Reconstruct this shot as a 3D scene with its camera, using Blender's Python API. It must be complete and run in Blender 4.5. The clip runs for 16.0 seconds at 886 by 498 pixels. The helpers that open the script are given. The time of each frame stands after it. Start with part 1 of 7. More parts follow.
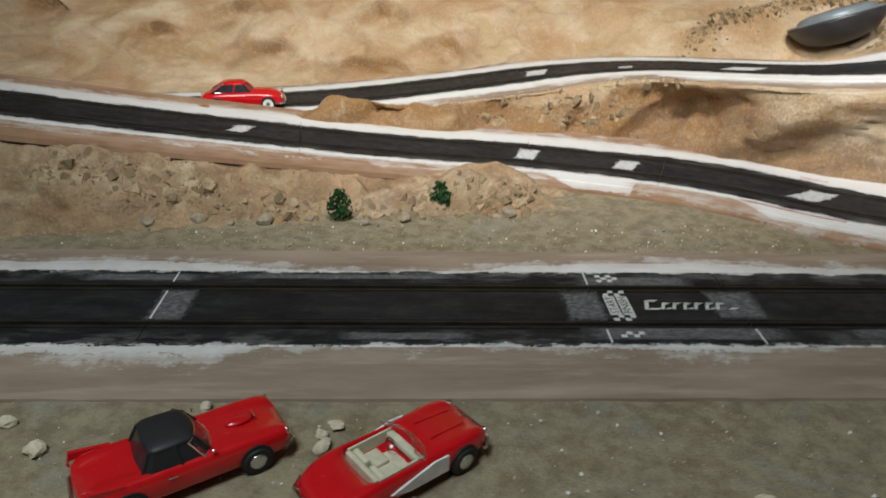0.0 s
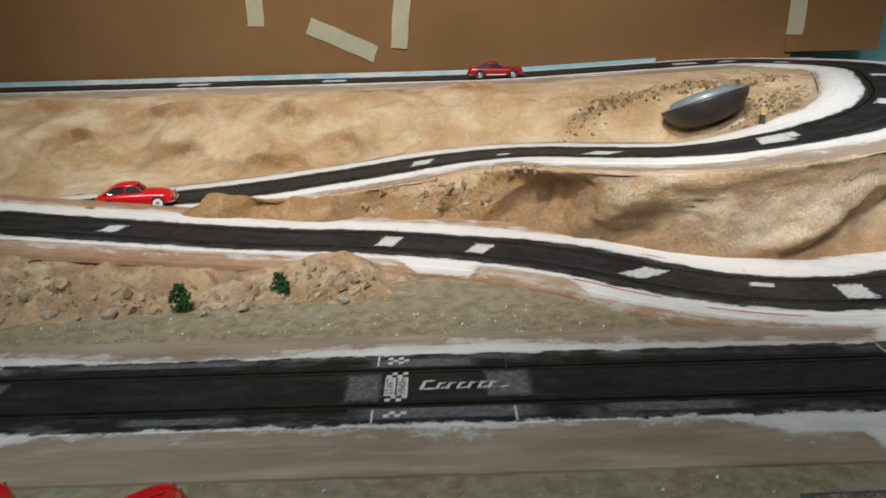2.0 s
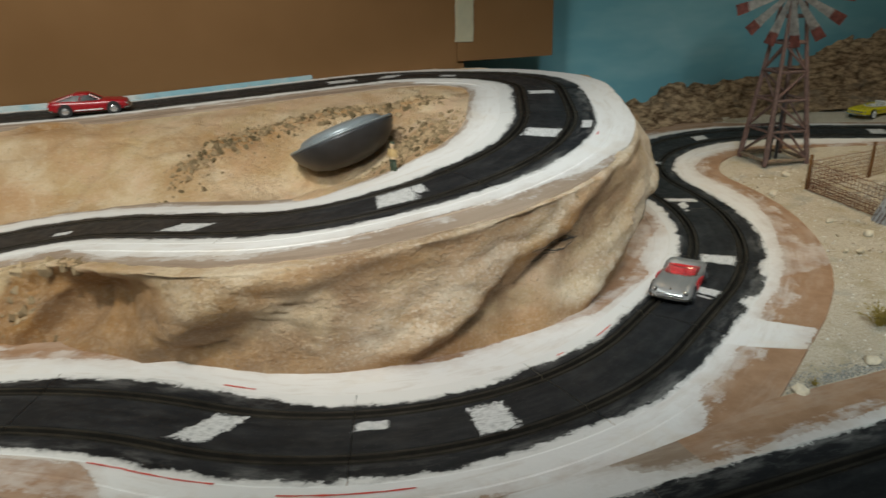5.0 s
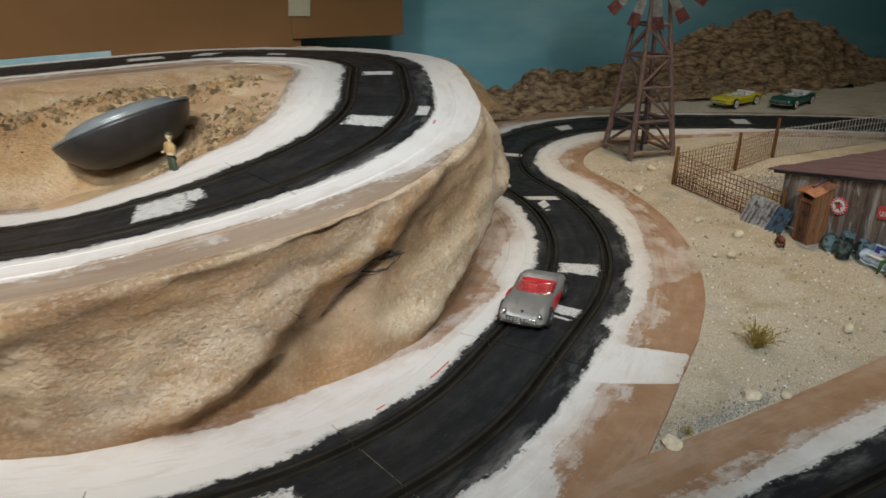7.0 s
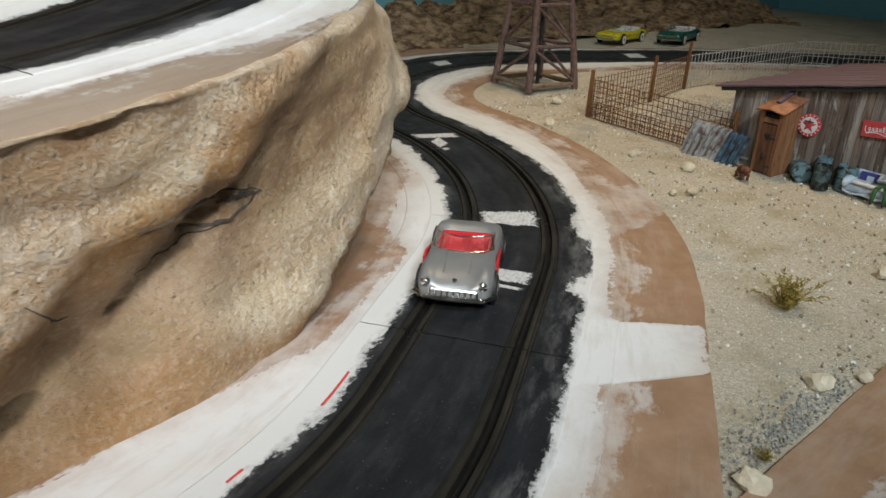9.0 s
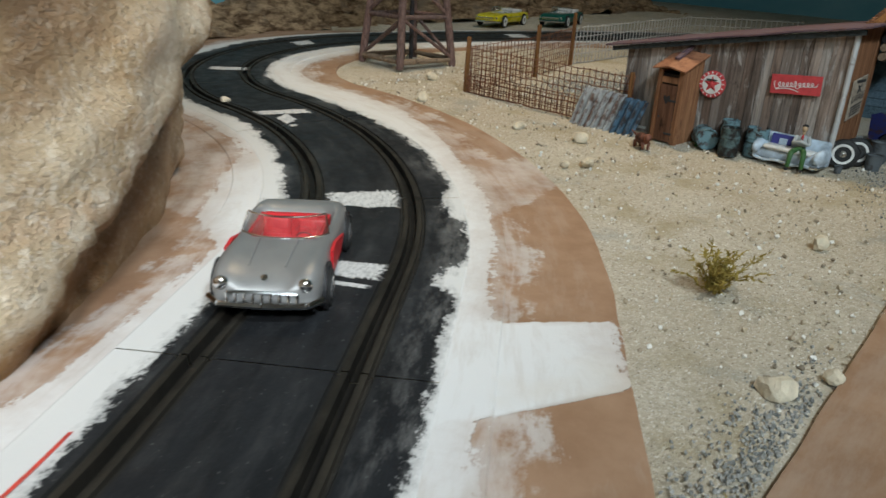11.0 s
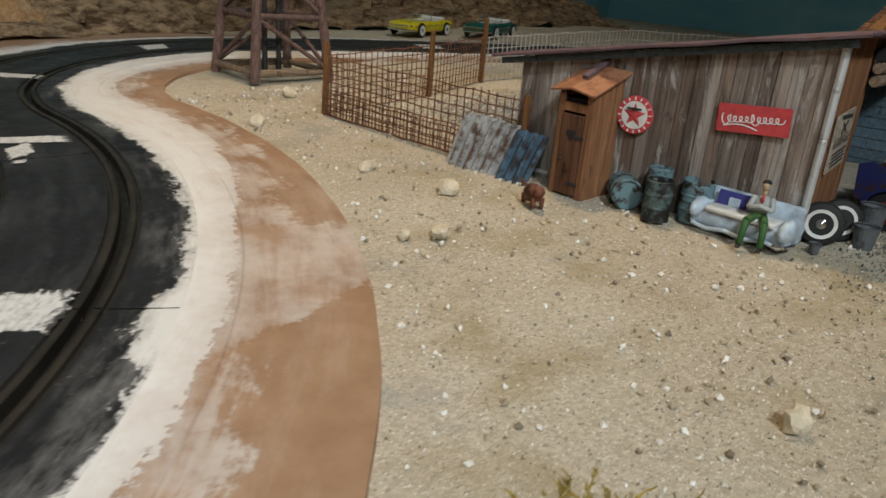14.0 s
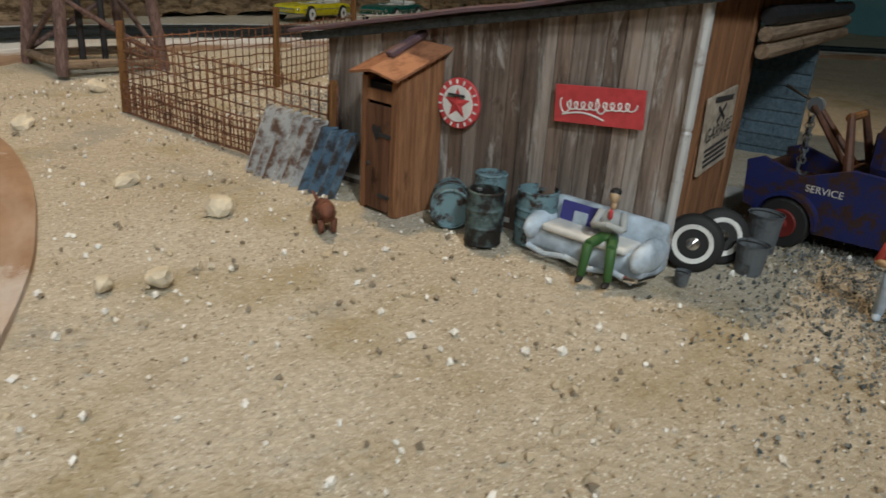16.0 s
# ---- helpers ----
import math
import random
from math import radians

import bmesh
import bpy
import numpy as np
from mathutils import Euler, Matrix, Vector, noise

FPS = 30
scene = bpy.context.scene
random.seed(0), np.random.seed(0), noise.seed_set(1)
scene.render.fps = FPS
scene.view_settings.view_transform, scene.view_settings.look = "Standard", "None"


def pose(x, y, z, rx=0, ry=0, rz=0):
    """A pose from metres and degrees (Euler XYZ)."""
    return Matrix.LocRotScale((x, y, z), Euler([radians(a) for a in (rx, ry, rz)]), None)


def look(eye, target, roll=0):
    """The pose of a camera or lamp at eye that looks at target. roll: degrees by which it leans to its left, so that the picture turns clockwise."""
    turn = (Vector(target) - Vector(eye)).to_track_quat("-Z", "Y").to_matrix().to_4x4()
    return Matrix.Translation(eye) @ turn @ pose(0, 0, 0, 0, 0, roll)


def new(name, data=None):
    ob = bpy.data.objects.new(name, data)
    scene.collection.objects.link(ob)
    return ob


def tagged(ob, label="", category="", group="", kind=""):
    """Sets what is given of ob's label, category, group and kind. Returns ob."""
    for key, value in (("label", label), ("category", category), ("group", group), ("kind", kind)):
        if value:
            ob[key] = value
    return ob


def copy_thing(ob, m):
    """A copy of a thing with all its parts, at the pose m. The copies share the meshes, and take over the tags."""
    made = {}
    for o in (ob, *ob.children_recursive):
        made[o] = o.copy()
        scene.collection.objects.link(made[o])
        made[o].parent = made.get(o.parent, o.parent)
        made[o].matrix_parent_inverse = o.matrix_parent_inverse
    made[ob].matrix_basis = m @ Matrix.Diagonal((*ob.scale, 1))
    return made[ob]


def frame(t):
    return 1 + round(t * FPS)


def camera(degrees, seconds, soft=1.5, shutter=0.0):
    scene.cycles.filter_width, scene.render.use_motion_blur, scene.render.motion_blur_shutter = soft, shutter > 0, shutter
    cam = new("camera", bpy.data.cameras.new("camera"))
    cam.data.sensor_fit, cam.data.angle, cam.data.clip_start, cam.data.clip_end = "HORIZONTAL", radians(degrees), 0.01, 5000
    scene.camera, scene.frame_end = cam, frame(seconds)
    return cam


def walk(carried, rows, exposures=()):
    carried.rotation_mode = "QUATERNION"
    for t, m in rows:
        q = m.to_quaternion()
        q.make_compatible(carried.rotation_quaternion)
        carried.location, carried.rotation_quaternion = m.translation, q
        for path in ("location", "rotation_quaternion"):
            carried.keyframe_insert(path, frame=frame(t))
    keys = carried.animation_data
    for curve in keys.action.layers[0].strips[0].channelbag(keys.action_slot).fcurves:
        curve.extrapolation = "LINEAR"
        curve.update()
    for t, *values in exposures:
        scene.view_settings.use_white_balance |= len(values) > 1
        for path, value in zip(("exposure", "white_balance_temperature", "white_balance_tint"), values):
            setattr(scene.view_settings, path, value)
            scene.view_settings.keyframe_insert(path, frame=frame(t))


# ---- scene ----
cam = camera(63.6, 16.0, 1.5, 0.4)
PATH = [
    (0, (-0.025, -0.175, 0.293), (-0.017, 1.618, -0.593), 1.4),
    (0.5, (0.039, -0.21, 0.305), (-0.067, 1.624, -0.488), 1.0),
    (1, (0.083, -0.233, 0.304), (-0.048, 1.622, -0.432), 0.5),
    (1.5, (0.12, -0.233, 0.308), (0.06, 1.627, -0.424), -0.4),
    (2, (0.173, -0.211, 0.321), (0.126, 1.666, -0.369), -1.3),
    (2.5, (0.235, -0.185, 0.33), (0.135, 1.698, -0.337), -2.1),
    (3, (0.306, -0.151, 0.33), (0.29, 1.724, -0.367), -2.7),
    (3.5, (0.342, -0.103, 0.339), (0.423, 1.766, -0.37), -1.2),
    (4, (0.366, -0.018, 0.343), (0.495, 1.843, -0.378), -1.5),
    (4.5, (0.391, 0.033, 0.342), (0.676, 1.864, -0.409), -1.7),
    (5, (0.427, 0.059, 0.328), (0.969, 1.845, -0.39), -1.6),
    (5.2, (0.438, 0.066, 0.322), (1.028, 1.836, -0.398), -0.8),
    (7.3, (0.553, 0.207, 0.281), (1.452, 1.827, -0.473), 0.9),
    (7.5, (0.561, 0.23, 0.267), (1.508, 1.82, -0.491), 1.3),
    (8, (0.575, 0.285, 0.236), (1.582, 1.833, -0.532), 2.2),
    (8.5, (0.595, 0.33, 0.216), (1.68, 1.81, -0.579), 0.9),
    (9, (0.614, 0.365, 0.19), (1.788, 1.777, -0.603), 2.4),
    (9.2, (0.624, 0.376, 0.184), (1.817, 1.774, -0.605), 2.5),
    (11.3, (0.729, 0.423, 0.131), (2.129, 1.638, -0.621), 3.0),
    (11.5, (0.746, 0.425, 0.13), (2.151, 1.634, -0.621), 3.1),
    (12, (0.776, 0.434, 0.124), (2.194, 1.631, -0.621), 3.5),
    (12.5, (0.803, 0.448, 0.127), (2.223, 1.649, -0.61), 3.9),
    (13, (0.838, 0.459, 0.122), (2.266, 1.656, -0.604), 4.2),
    (13.5, (0.863, 0.468, 0.12), (2.302, 1.659, -0.596), 4.3),
    (14, (0.895, 0.477, 0.115), (2.355, 1.645, -0.596), 4.7),
    (14.5, (0.932, 0.48, 0.11), (2.413, 1.623, -0.598), 5.0),
    (15, (0.96, 0.485, 0.106), (2.473, 1.593, -0.591), 5.2),
    (15.5, (0.987, 0.484, 0.102), (2.501, 1.577, -0.613), 4.2),
    (16, (1.014, 0.476, 0.104), (2.535, 1.553, -0.622), 3.8),
]
walk(cam, [(t, look(eye, target, roll)) for t, eye, target, roll in PATH],
     [(0.0, -0.04, 6250, 9), (3.0, 0.0, 6300, 9), (4.0, -0.14, 6350, 8), (5.0, -0.38, 6400, 4), (7.5, -0.36, 6450, 10), (9.0, -0.18, 6250, 8), (11.5, -0.06, 6000, 5), (12.5, 0.0, 6300, 8), (13.5, -0.05, 6500, 10), (15.0, -0.13, 6500, 10), (16.0, -0.12, 6500, 10)])

# world, lamps ---------------------------------------------------------------
W = bpy.data.worlds.new("room_air")
scene.world = W
W.use_nodes = True
W.node_tree.nodes["Background"].inputs[0].default_value = (0.75, 0.8, 0.85, 1)
W.node_tree.nodes["Background"].inputs[1].default_value = 0.072


def lamp(name, at, aim, size, watts, colour):
    d = bpy.data.lights.new(name, "AREA")
    d.shape, d.size, d.energy, d.color = "DISK", size, watts, colour
    o = new(name, d)
    o.matrix_world = look(at, aim)
    return o


def unseen_spot(at, aim, watts, colour, cone, soft):
    d = bpy.data.lights.new("unseen_spot", "SPOT")
    d.energy, d.color, d.spot_size, d.spot_blend, d.shadow_soft_size = watts, colour, radians(cone), 1.0, soft
    new("unseen_spot", d).matrix_world = look(at, aim)


unseen_spot((0.04, 0.02, 1.25), (0.08, 1.18, 0.18), 110, (1.0, 0.95, 0.88), 74, 0.06)
unseen_spot((0.66, -0.12, 0.88), (1.08, 0.78, 0.06), 42, (0.89, 0.97, 1.0), 51, 0.07)
# Added spot, no known source: brightens the cliff face from the left.
unseen_spot((0.30, -0.14, 0.74), (0.66, 0.67, 0.12), 42, (1.0, 0.95, 0.92), 39, 0.05)
# Added soft fill below the ceiling, brightening the front of the table.
lamp("fill_lamp", (-0.30, -0.30, 1.15), (0.0, 0.2, 0), 0.4, 10.0, (0.90, 0.99, 1.0))
unseen_spot((1.36, 0.92, 1.25), (1.28, 0.77, 0), 34, (1.0, 0.73, 0.43), 48, 0.06)
# Added spot, no known source: lifts the far ridge and sky.
unseen_spot((1.42, 0.62, 1.30), (1.72, 1.36, 0.14), 16, (1.0, 0.90, 0.76), 66, 0.06)


# materials ------------------------------------------------------------------
class Mat:
    """A node material with a few short-hands."""

    def __init__(self, name, rough=0.8, metal=0.0, spec=0.3):
        self.m = bpy.data.materials.new(name)
        self.m.use_nodes = True
        self.n, self.l = self.m.node_tree.nodes, self.m.node_tree.links
        self.b = self.n["Principled BSDF"]
        self.b.inputs["Roughness"].default_value = rough
        self.b.inputs["Metallic"].default_value = metal
        self.b.inputs["Specular IOR Level"].default_value = spec
        self.pos = None

    def add(self, kind, **kw):
        x = self.n.new(kind)
        for k, v in kw.items():
            x.inputs[k].default_value = v
        return x

    def where(self, uv=False, scale=(1, 1, 1)):
        src = self.n.new("ShaderNodeTexCoord" if uv else "ShaderNodeNewGeometry")
        mp = self.add("ShaderNodeMapping", Scale=scale)
        self.l.new(src.outputs["UV" if uv else "Position"], mp.inputs[0])
        return mp.outputs[0]

    def noise(self, scale, detail=5, rough=0.6, uv=False, stretch=(1, 1, 1), dist=0.0):
        x = self.add("ShaderNodeTexNoise", Scale=scale, Detail=detail, Roughness=rough, Distortion=dist)
        self.l.new(self.where(uv, stretch), x.inputs["Vector"])
        return x.outputs["Fac"]

    def ramp(self, fac, lo, hi, c0=(0, 0, 0), c1=(1, 1, 1)):
        r = self.n.new("ShaderNodeValToRGB")
        e = r.color_ramp.elements
        e[0].position, e[1].position = lo, hi
        e[0].color, e[1].color = (*c0, 1), (*c1, 1)
        self.l.new(fac, r.inputs[0])
        return r.outputs[0]

    def mix(self, fac, a, b, mode="MIX"):
        x = self.n.new("ShaderNodeMix")
        x.data_type, x.blend_type = "RGBA", mode
        for sock, v in ((0, fac), (6, a), (7, b)):
            if isinstance(v, (int, float)):
                x.inputs[sock].default_value = v
            elif isinstance(v, tuple):
                x.inputs[sock].default_value = (*v, 1)
            else:
                self.l.new(v, x.inputs[sock])
        return x.outputs[2]

    def math(self, op, a, b=0.0):
        x = self.n.new("ShaderNodeMath")
        x.operation = op
        for i, v in enumerate((a, b)):
            if isinstance(v, (int, float)):
                x.inputs[i].default_value = v
            else:
                self.l.new(v, x.inputs[i])
        return x.outputs[0]

    def attr(self, name):
        x = self.n.new("ShaderNodeAttribute")
        x.attribute_name = name
        return x.outputs["Fac"]

    def rand(self):
        return self.n.new("ShaderNodeObjectInfo").outputs["Random"]

    def isle(self):
        return self.n.new("ShaderNodeNewGeometry").outputs["Random Per Island"]

    def colour(self, c):
        if isinstance(c, tuple):
            self.b.inputs["Base Color"].default_value = (*c, 1)
        else:
            self.l.new(c, self.b.inputs["Base Color"])
        return self

    def rough(self, r):
        self.l.new(r, self.b.inputs["Roughness"])
        return self

    def bump(self, h, dist=0.001, strength=0.6):
        x = self.add("ShaderNodeBump", Strength=strength, Distance=dist)
        self.l.new(h, x.inputs["Height"])
        self.l.new(x.outputs[0], self.b.inputs["Normal"])
        return self


def plain(name, c, rough=0.6, metal=0.0, spec=0.4, vary=0.15, scale=120, bump=0.0):
    """Painted or moulded stuff: one hue, uneven in tone, with grain."""
    m = Mat(name, rough, metal, spec)
    f = m.ramp(m.noise(scale, 4), 0.3, 0.7)
    dark = tuple(v * (1 - vary) for v in c)
    light = tuple(min(1, v * (1 + vary)) for v in c)
    m.colour(m.mix(f, dark, light))
    m.rough(m.math("ADD", m.math("MULTIPLY", f, 0.12), rough - 0.06))
    if bump:
        m.bump(m.noise(scale * 6, 3), bump, 0.5)
    return m.m


# sand: pale grit, greyer and coarser where it is trodden
m = Mat("sand", 0.95, 0, 0.1)
c = m.mix(m.ramp(m.noise(9, 4), 0.35, 0.65), (0.54, 0.475, 0.365), (0.63, 0.57, 0.46))
c = m.mix(m.ramp(m.noise(420, 3, 0.7), 0.40, 0.62), m.mix(0.42, c, (0.30, 0.24, 0.165)), c)
c = m.mix(m.ramp(m.noise(900, 2), 0.60, 0.66), c, (0.76, 0.72, 0.64))
c = m.mix(m.ramp(m.noise(700, 2), 0.30, 0.36, (1, 1, 1), (0, 0, 0)), c, (0.16, 0.13, 0.10))
c = m.mix(m.math("MULTIPLY", m.ramp(m.noise(22, 5), 0.52, 0.68), 0.55), c, (0.34, 0.265, 0.13))
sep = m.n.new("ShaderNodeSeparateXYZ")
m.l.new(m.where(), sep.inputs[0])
# Sand turns darker and browner towards the left end of the table.
left_tone = m.ramp(m.math("ADD", sep.outputs[0], m.math("MULTIPLY", m.math("SUBTRACT", m.noise(7, 5, 0.65), 0.5), 0.5)), 0.62, 0.92, (0.85,) * 3, (0.0,) * 3)
c = m.mix(left_tone, c, m.mix(m.ramp(m.noise(60, 6, 0.7), 0.4, 0.6), (0.19, 0.150, 0.085), (0.33, 0.275, 0.175)))
c = m.mix(m.math("MULTIPLY", m.ramp(m.noise(17, 6, 0.7, dist=0.5), 0.56, 0.68), 0.55), c, (0.30, 0.305, 0.285))
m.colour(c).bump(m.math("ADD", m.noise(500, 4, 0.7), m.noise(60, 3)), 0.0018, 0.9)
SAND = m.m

# rock: painted plaster, tan with ochre washes, grey dabs and dark creases
m = Mat("rock_plaster", 0.60, 0, 0.42)
c = m.mix(m.ramp(m.noise(8, 5, 0.6, dist=0.8), 0.42, 0.58), (0.53, 0.375, 0.20), (0.69, 0.55, 0.365))
c = m.mix(m.math("MULTIPLY", m.ramp(m.noise(11, 5, 0.65, dist=0.9), 0.44, 0.60), 0.55), c, (0.60, 0.375, 0.235))
c = m.mix(m.math("MULTIPLY", m.ramp(m.noise(7, 6, 0.60, stretch=(1, 1, 1.8), dist=1.2), 0.46, 0.62), 0.62), c, (0.43, 0.245, 0.10))
c = m.mix(m.math("MULTIPLY", m.ramp(m.noise(19, 6, 0.7, dist=0.5), 0.55, 0.66), 0.4), c, (0.74, 0.64, 0.48))
# Wash, grey and crease carry shade in hollows and folds besides real paint.
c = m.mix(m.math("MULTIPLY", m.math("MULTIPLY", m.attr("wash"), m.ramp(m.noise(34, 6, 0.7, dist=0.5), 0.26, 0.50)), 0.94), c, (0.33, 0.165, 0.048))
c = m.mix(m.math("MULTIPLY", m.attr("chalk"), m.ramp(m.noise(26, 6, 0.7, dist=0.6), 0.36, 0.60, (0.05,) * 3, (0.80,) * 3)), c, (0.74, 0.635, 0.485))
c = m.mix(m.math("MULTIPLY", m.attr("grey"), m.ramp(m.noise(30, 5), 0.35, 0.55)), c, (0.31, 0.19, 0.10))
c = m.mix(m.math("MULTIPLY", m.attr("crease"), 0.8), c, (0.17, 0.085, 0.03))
c = m.mix(m.math("MULTIPLY", m.ramp(m.noise(90, 5, 0.75), 0.60, 0.68), 0.5), c, (0.32, 0.22, 0.12))
c = m.mix(m.ramp(m.noise(420, 2, 0.5), 0.29, 0.34, (0.65,) * 3, (0, 0, 0)), c, (0.22, 0.165, 0.11))
sp = m.ramp(m.noise(300, 5, 0.7), 0.52, 0.60)
c = m.mix(m.math("MULTIPLY", sp, m.math("ADD", m.math("MULTIPLY", m.attr("chalk"), 0.42), 0.16)), c, (0.80, 0.72, 0.60))
c = m.mix(m.ramp(m.noise(210, 3, 0.6), 0.27, 0.33, (0.7,) * 3, (0, 0, 0)), c, (0.20, 0.14, 0.085))
m.colour(c).bump(m.math("ADD", m.noise(48, 5, 0.60), m.math("MULTIPLY", m.noise(260, 5, 0.72), 0.78)), 0.0048, 1.0)
ROCK = m.m

# brown rough scree on the far ridge and the crater rim
m = Mat("scree", 0.95, 0, 0.1)
c = m.mix(m.ramp(m.noise(50, 6, 0.7, stretch=(1, 1, 2.5)), 0.40, 0.62), (0.12, 0.075, 0.042), (0.46, 0.33, 0.20))
c = m.mix(m.ramp(m.noise(14, 4, dist=1), 0.55, 0.7), c, (0.22, 0.17, 0.12))
m.colour(c).bump(m.noise(200, 6, 0.75), 0.006, 0.9)
SCREE = m.m

# white filler brushed on with streaks, the board showing through where thin
m = Mat("white_filler", 0.75, 0, 0.3)
st = m.noise(70, 5, 0.65, uv=True, stretch=(0.22, 1.6, 1))
c = m.mix(m.ramp(st, 0.62, 0.86), (0.80, 0.765, 0.70), (0.60, 0.50, 0.40))
c = m.mix(m.ramp(m.noise(16, 4), 0.60, 0.82), c, (0.68, 0.58, 0.47))
m.colour(c).bump(m.math("ADD", st, m.noise(300, 4)), 0.0006, 0.6)
WHITE = m.m

# thin paint on the plastic track: scrubbed, worn away towards its edges
def scrubbed(name, thick, thin, lo, hi, keep):
    m = Mat(name, 0.7, 0, 0.3)
    sep = m.n.new("ShaderNodeSeparateXYZ")
    m.l.new(m.where(True), sep.inputs[0])
    d = m.math("MAXIMUM", m.math("ABSOLUTE", sep.outputs[0]), m.math("ABSOLUTE", sep.outputs[1]))
    streak = m.noise(5, 6, 0.72, uv=True, stretch=(0.9, 4.5, 1), dist=0.4)
    worn = m.math("ADD", d, m.math("MULTIPLY", m.math("SUBTRACT", streak, 0.5), 0.62))
    worn = m.math("ADD", worn, m.math("MULTIPLY", m.math("SUBTRACT", m.noise(260, 5, 0.75), 0.5), 0.34))
    body = m.mix(m.ramp(m.math("ADD", m.math("MULTIPLY", streak, 0.6), m.math("MULTIPLY", m.noise(190, 6, 0.75), 0.4)), lo, hi), thick, thin)
    m.colour(m.mix(m.ramp(worn, keep, keep + 0.06), body, (0.032, 0.032, 0.033)))
    m.bump(m.noise(500, 3), 0.0003, 0.5)
    return m.m


PAINT = scrubbed("scrubbed_white_paint", (0.58, 0.58, 0.57), (0.22, 0.225, 0.23), 0.47, 0.66, 0.42)
SCRUB = scrubbed("thin_grey_scrub", (0.075, 0.075, 0.08), (0.27, 0.27, 0.27), 0.46, 0.66, 0.40)
SOLIDWHITE = plain("solid_white_print", (0.62, 0.62, 0.60), 0.6, 0, 0.3, 0.2, 300)

def filler_over(m, under, lo=0.42, hi=0.60):
    """White filler brushed over a board: thick inside its reach, streaked and thin at its edge."""
    streak = m.noise(60, 6, 0.7, uv=True, stretch=(0.28, 1.5, 1), dist=0.5)
    grain = m.noise(240, 4, 0.7)
    patch = m.noise(34, 5, 0.65)
    wander = m.math("ADD", m.math("MULTIPLY", m.math("SUBTRACT", streak, 0.5), 2.6), m.math("MULTIPLY", m.math("SUBTRACT", grain, 0.5), 1.5))
    reach = m.math("ADD", m.attr("paint"), wander)
    haze = m.math("ADD", m.attr("thin"), m.math("ADD", m.math("MULTIPLY", wander, 1.6), m.math("MULTIPLY", m.math("SUBTRACT", patch, 0.5), 6.0)))
    veil = m.math("MULTIPLY", m.ramp(haze, 0.2, 0.9), m.ramp(m.math("ADD", m.math("MULTIPLY", streak, 0.5), m.math("MULTIPLY", patch, 0.5)), 0.42, 0.62, (0.08,) * 3, (0.62,) * 3))
    solid = m.math("MULTIPLY", m.ramp(reach, lo, hi), m.ramp(m.math("ADD", m.math("MULTIPLY", reach, 0.22), m.math("MULTIPLY", m.math("SUBTRACT", patch, 0.5), 1.2)), 0.0, 0.5, (0.66,) * 3, (0.98,) * 3))
    cover = m.math("MAXIMUM", solid, veil)
    thin = m.math("MULTIPLY", m.ramp(streak, 0.50, 0.74), 0.65)
    white = m.mix(thin, (0.70, 0.69, 0.675), (0.49, 0.43, 0.37))
    white = m.mix(m.ramp(m.noise(13, 4), 0.54, 0.74), white, (0.64, 0.59, 0.525))
    m.colour(m.mix(cover, under, white))
    m.bump(m.math("ADD", m.math("MULTIPLY", cover, 1.4), m.math("MULTIPLY", m.noise(300, 4), 0.5)), 0.0007, 0.6)
    return m.m


m = Mat("hardboard", 0.7, 0, 0.3)
c = m.mix(m.ramp(m.noise(40, 4), 0.35, 0.65), (0.275, 0.160, 0.092), (0.36, 0.225, 0.14))
c = m.mix(m.math("MULTIPLY", m.ramp(m.noise(24, 6, 0.7, uv=True, stretch=(0.35, 1.3, 1)), 0.50, 0.68), 0.5), c, (0.48, 0.385, 0.31))
BOARD = filler_over(m, c)
m = Mat("dusty_hardboard", 0.8, 0, 0.2)
c = m.mix(m.ramp(m.noise(26, 5, uv=True, stretch=(0.3, 1.2, 1)), 0.35, 0.7), (0.25, 0.185, 0.135), (0.36, 0.285, 0.22))
c = m.mix(m.math("MULTIPLY", m.ramp(m.noise(40, 6, 0.7, uv=True, stretch=(0.2, 1.5, 1)), 0.5, 0.72), 0.5), c, (0.52, 0.44, 0.36))
BOARD2 = filler_over(m, c)

# black plastic track: worn charcoal with chalky dust near both edges
m = Mat("track_plastic", 0.55, 0, 0.16)
sep = m.n.new("ShaderNodeSeparateXYZ")
m.l.new(m.where(True), sep.inputs[0])
side = m.math("ABSOLUTE", sep.outputs[1])
edge = m.ramp(side, 0.034, 0.056)
c = m.mix(m.ramp(m.noise(30, 6, 0.7, uv=True, stretch=(0.3, 2.2, 1)), 0.38, 0.75), (0.0112, 0.0120, 0.0134), (0.025, 0.027, 0.030))
c = m.mix(m.ramp(m.noise(520, 3, 0.6), 0.66, 0.72, (0, 0, 0), (0.35,) * 3), c, (0.22, 0.22, 0.21))
scuff = m.noise(46, 6, 0.72, uv=True, stretch=(0.5, 1.6, 1))
c = m.mix(m.math("MULTIPLY", m.ramp(scuff, 0.47, 0.70), m.math("ADD", m.math("MULTIPLY", edge, 0.55), 0.06)), c, (0.36, 0.355, 0.34))
rag = m.math("ADD", m.math("MULTIPLY", m.math("SUBTRACT", m.noise(60, 6, 0.75, uv=True, stretch=(0.6, 1.0, 1)), 0.5), 0.026), m.math("MULTIPLY", m.math("SUBTRACT", m.noise(380, 4, 0.7), 0.5), 0.009))
over = m.math("SUBTRACT", m.math("ADD", side, rag), m.attr("lap"))
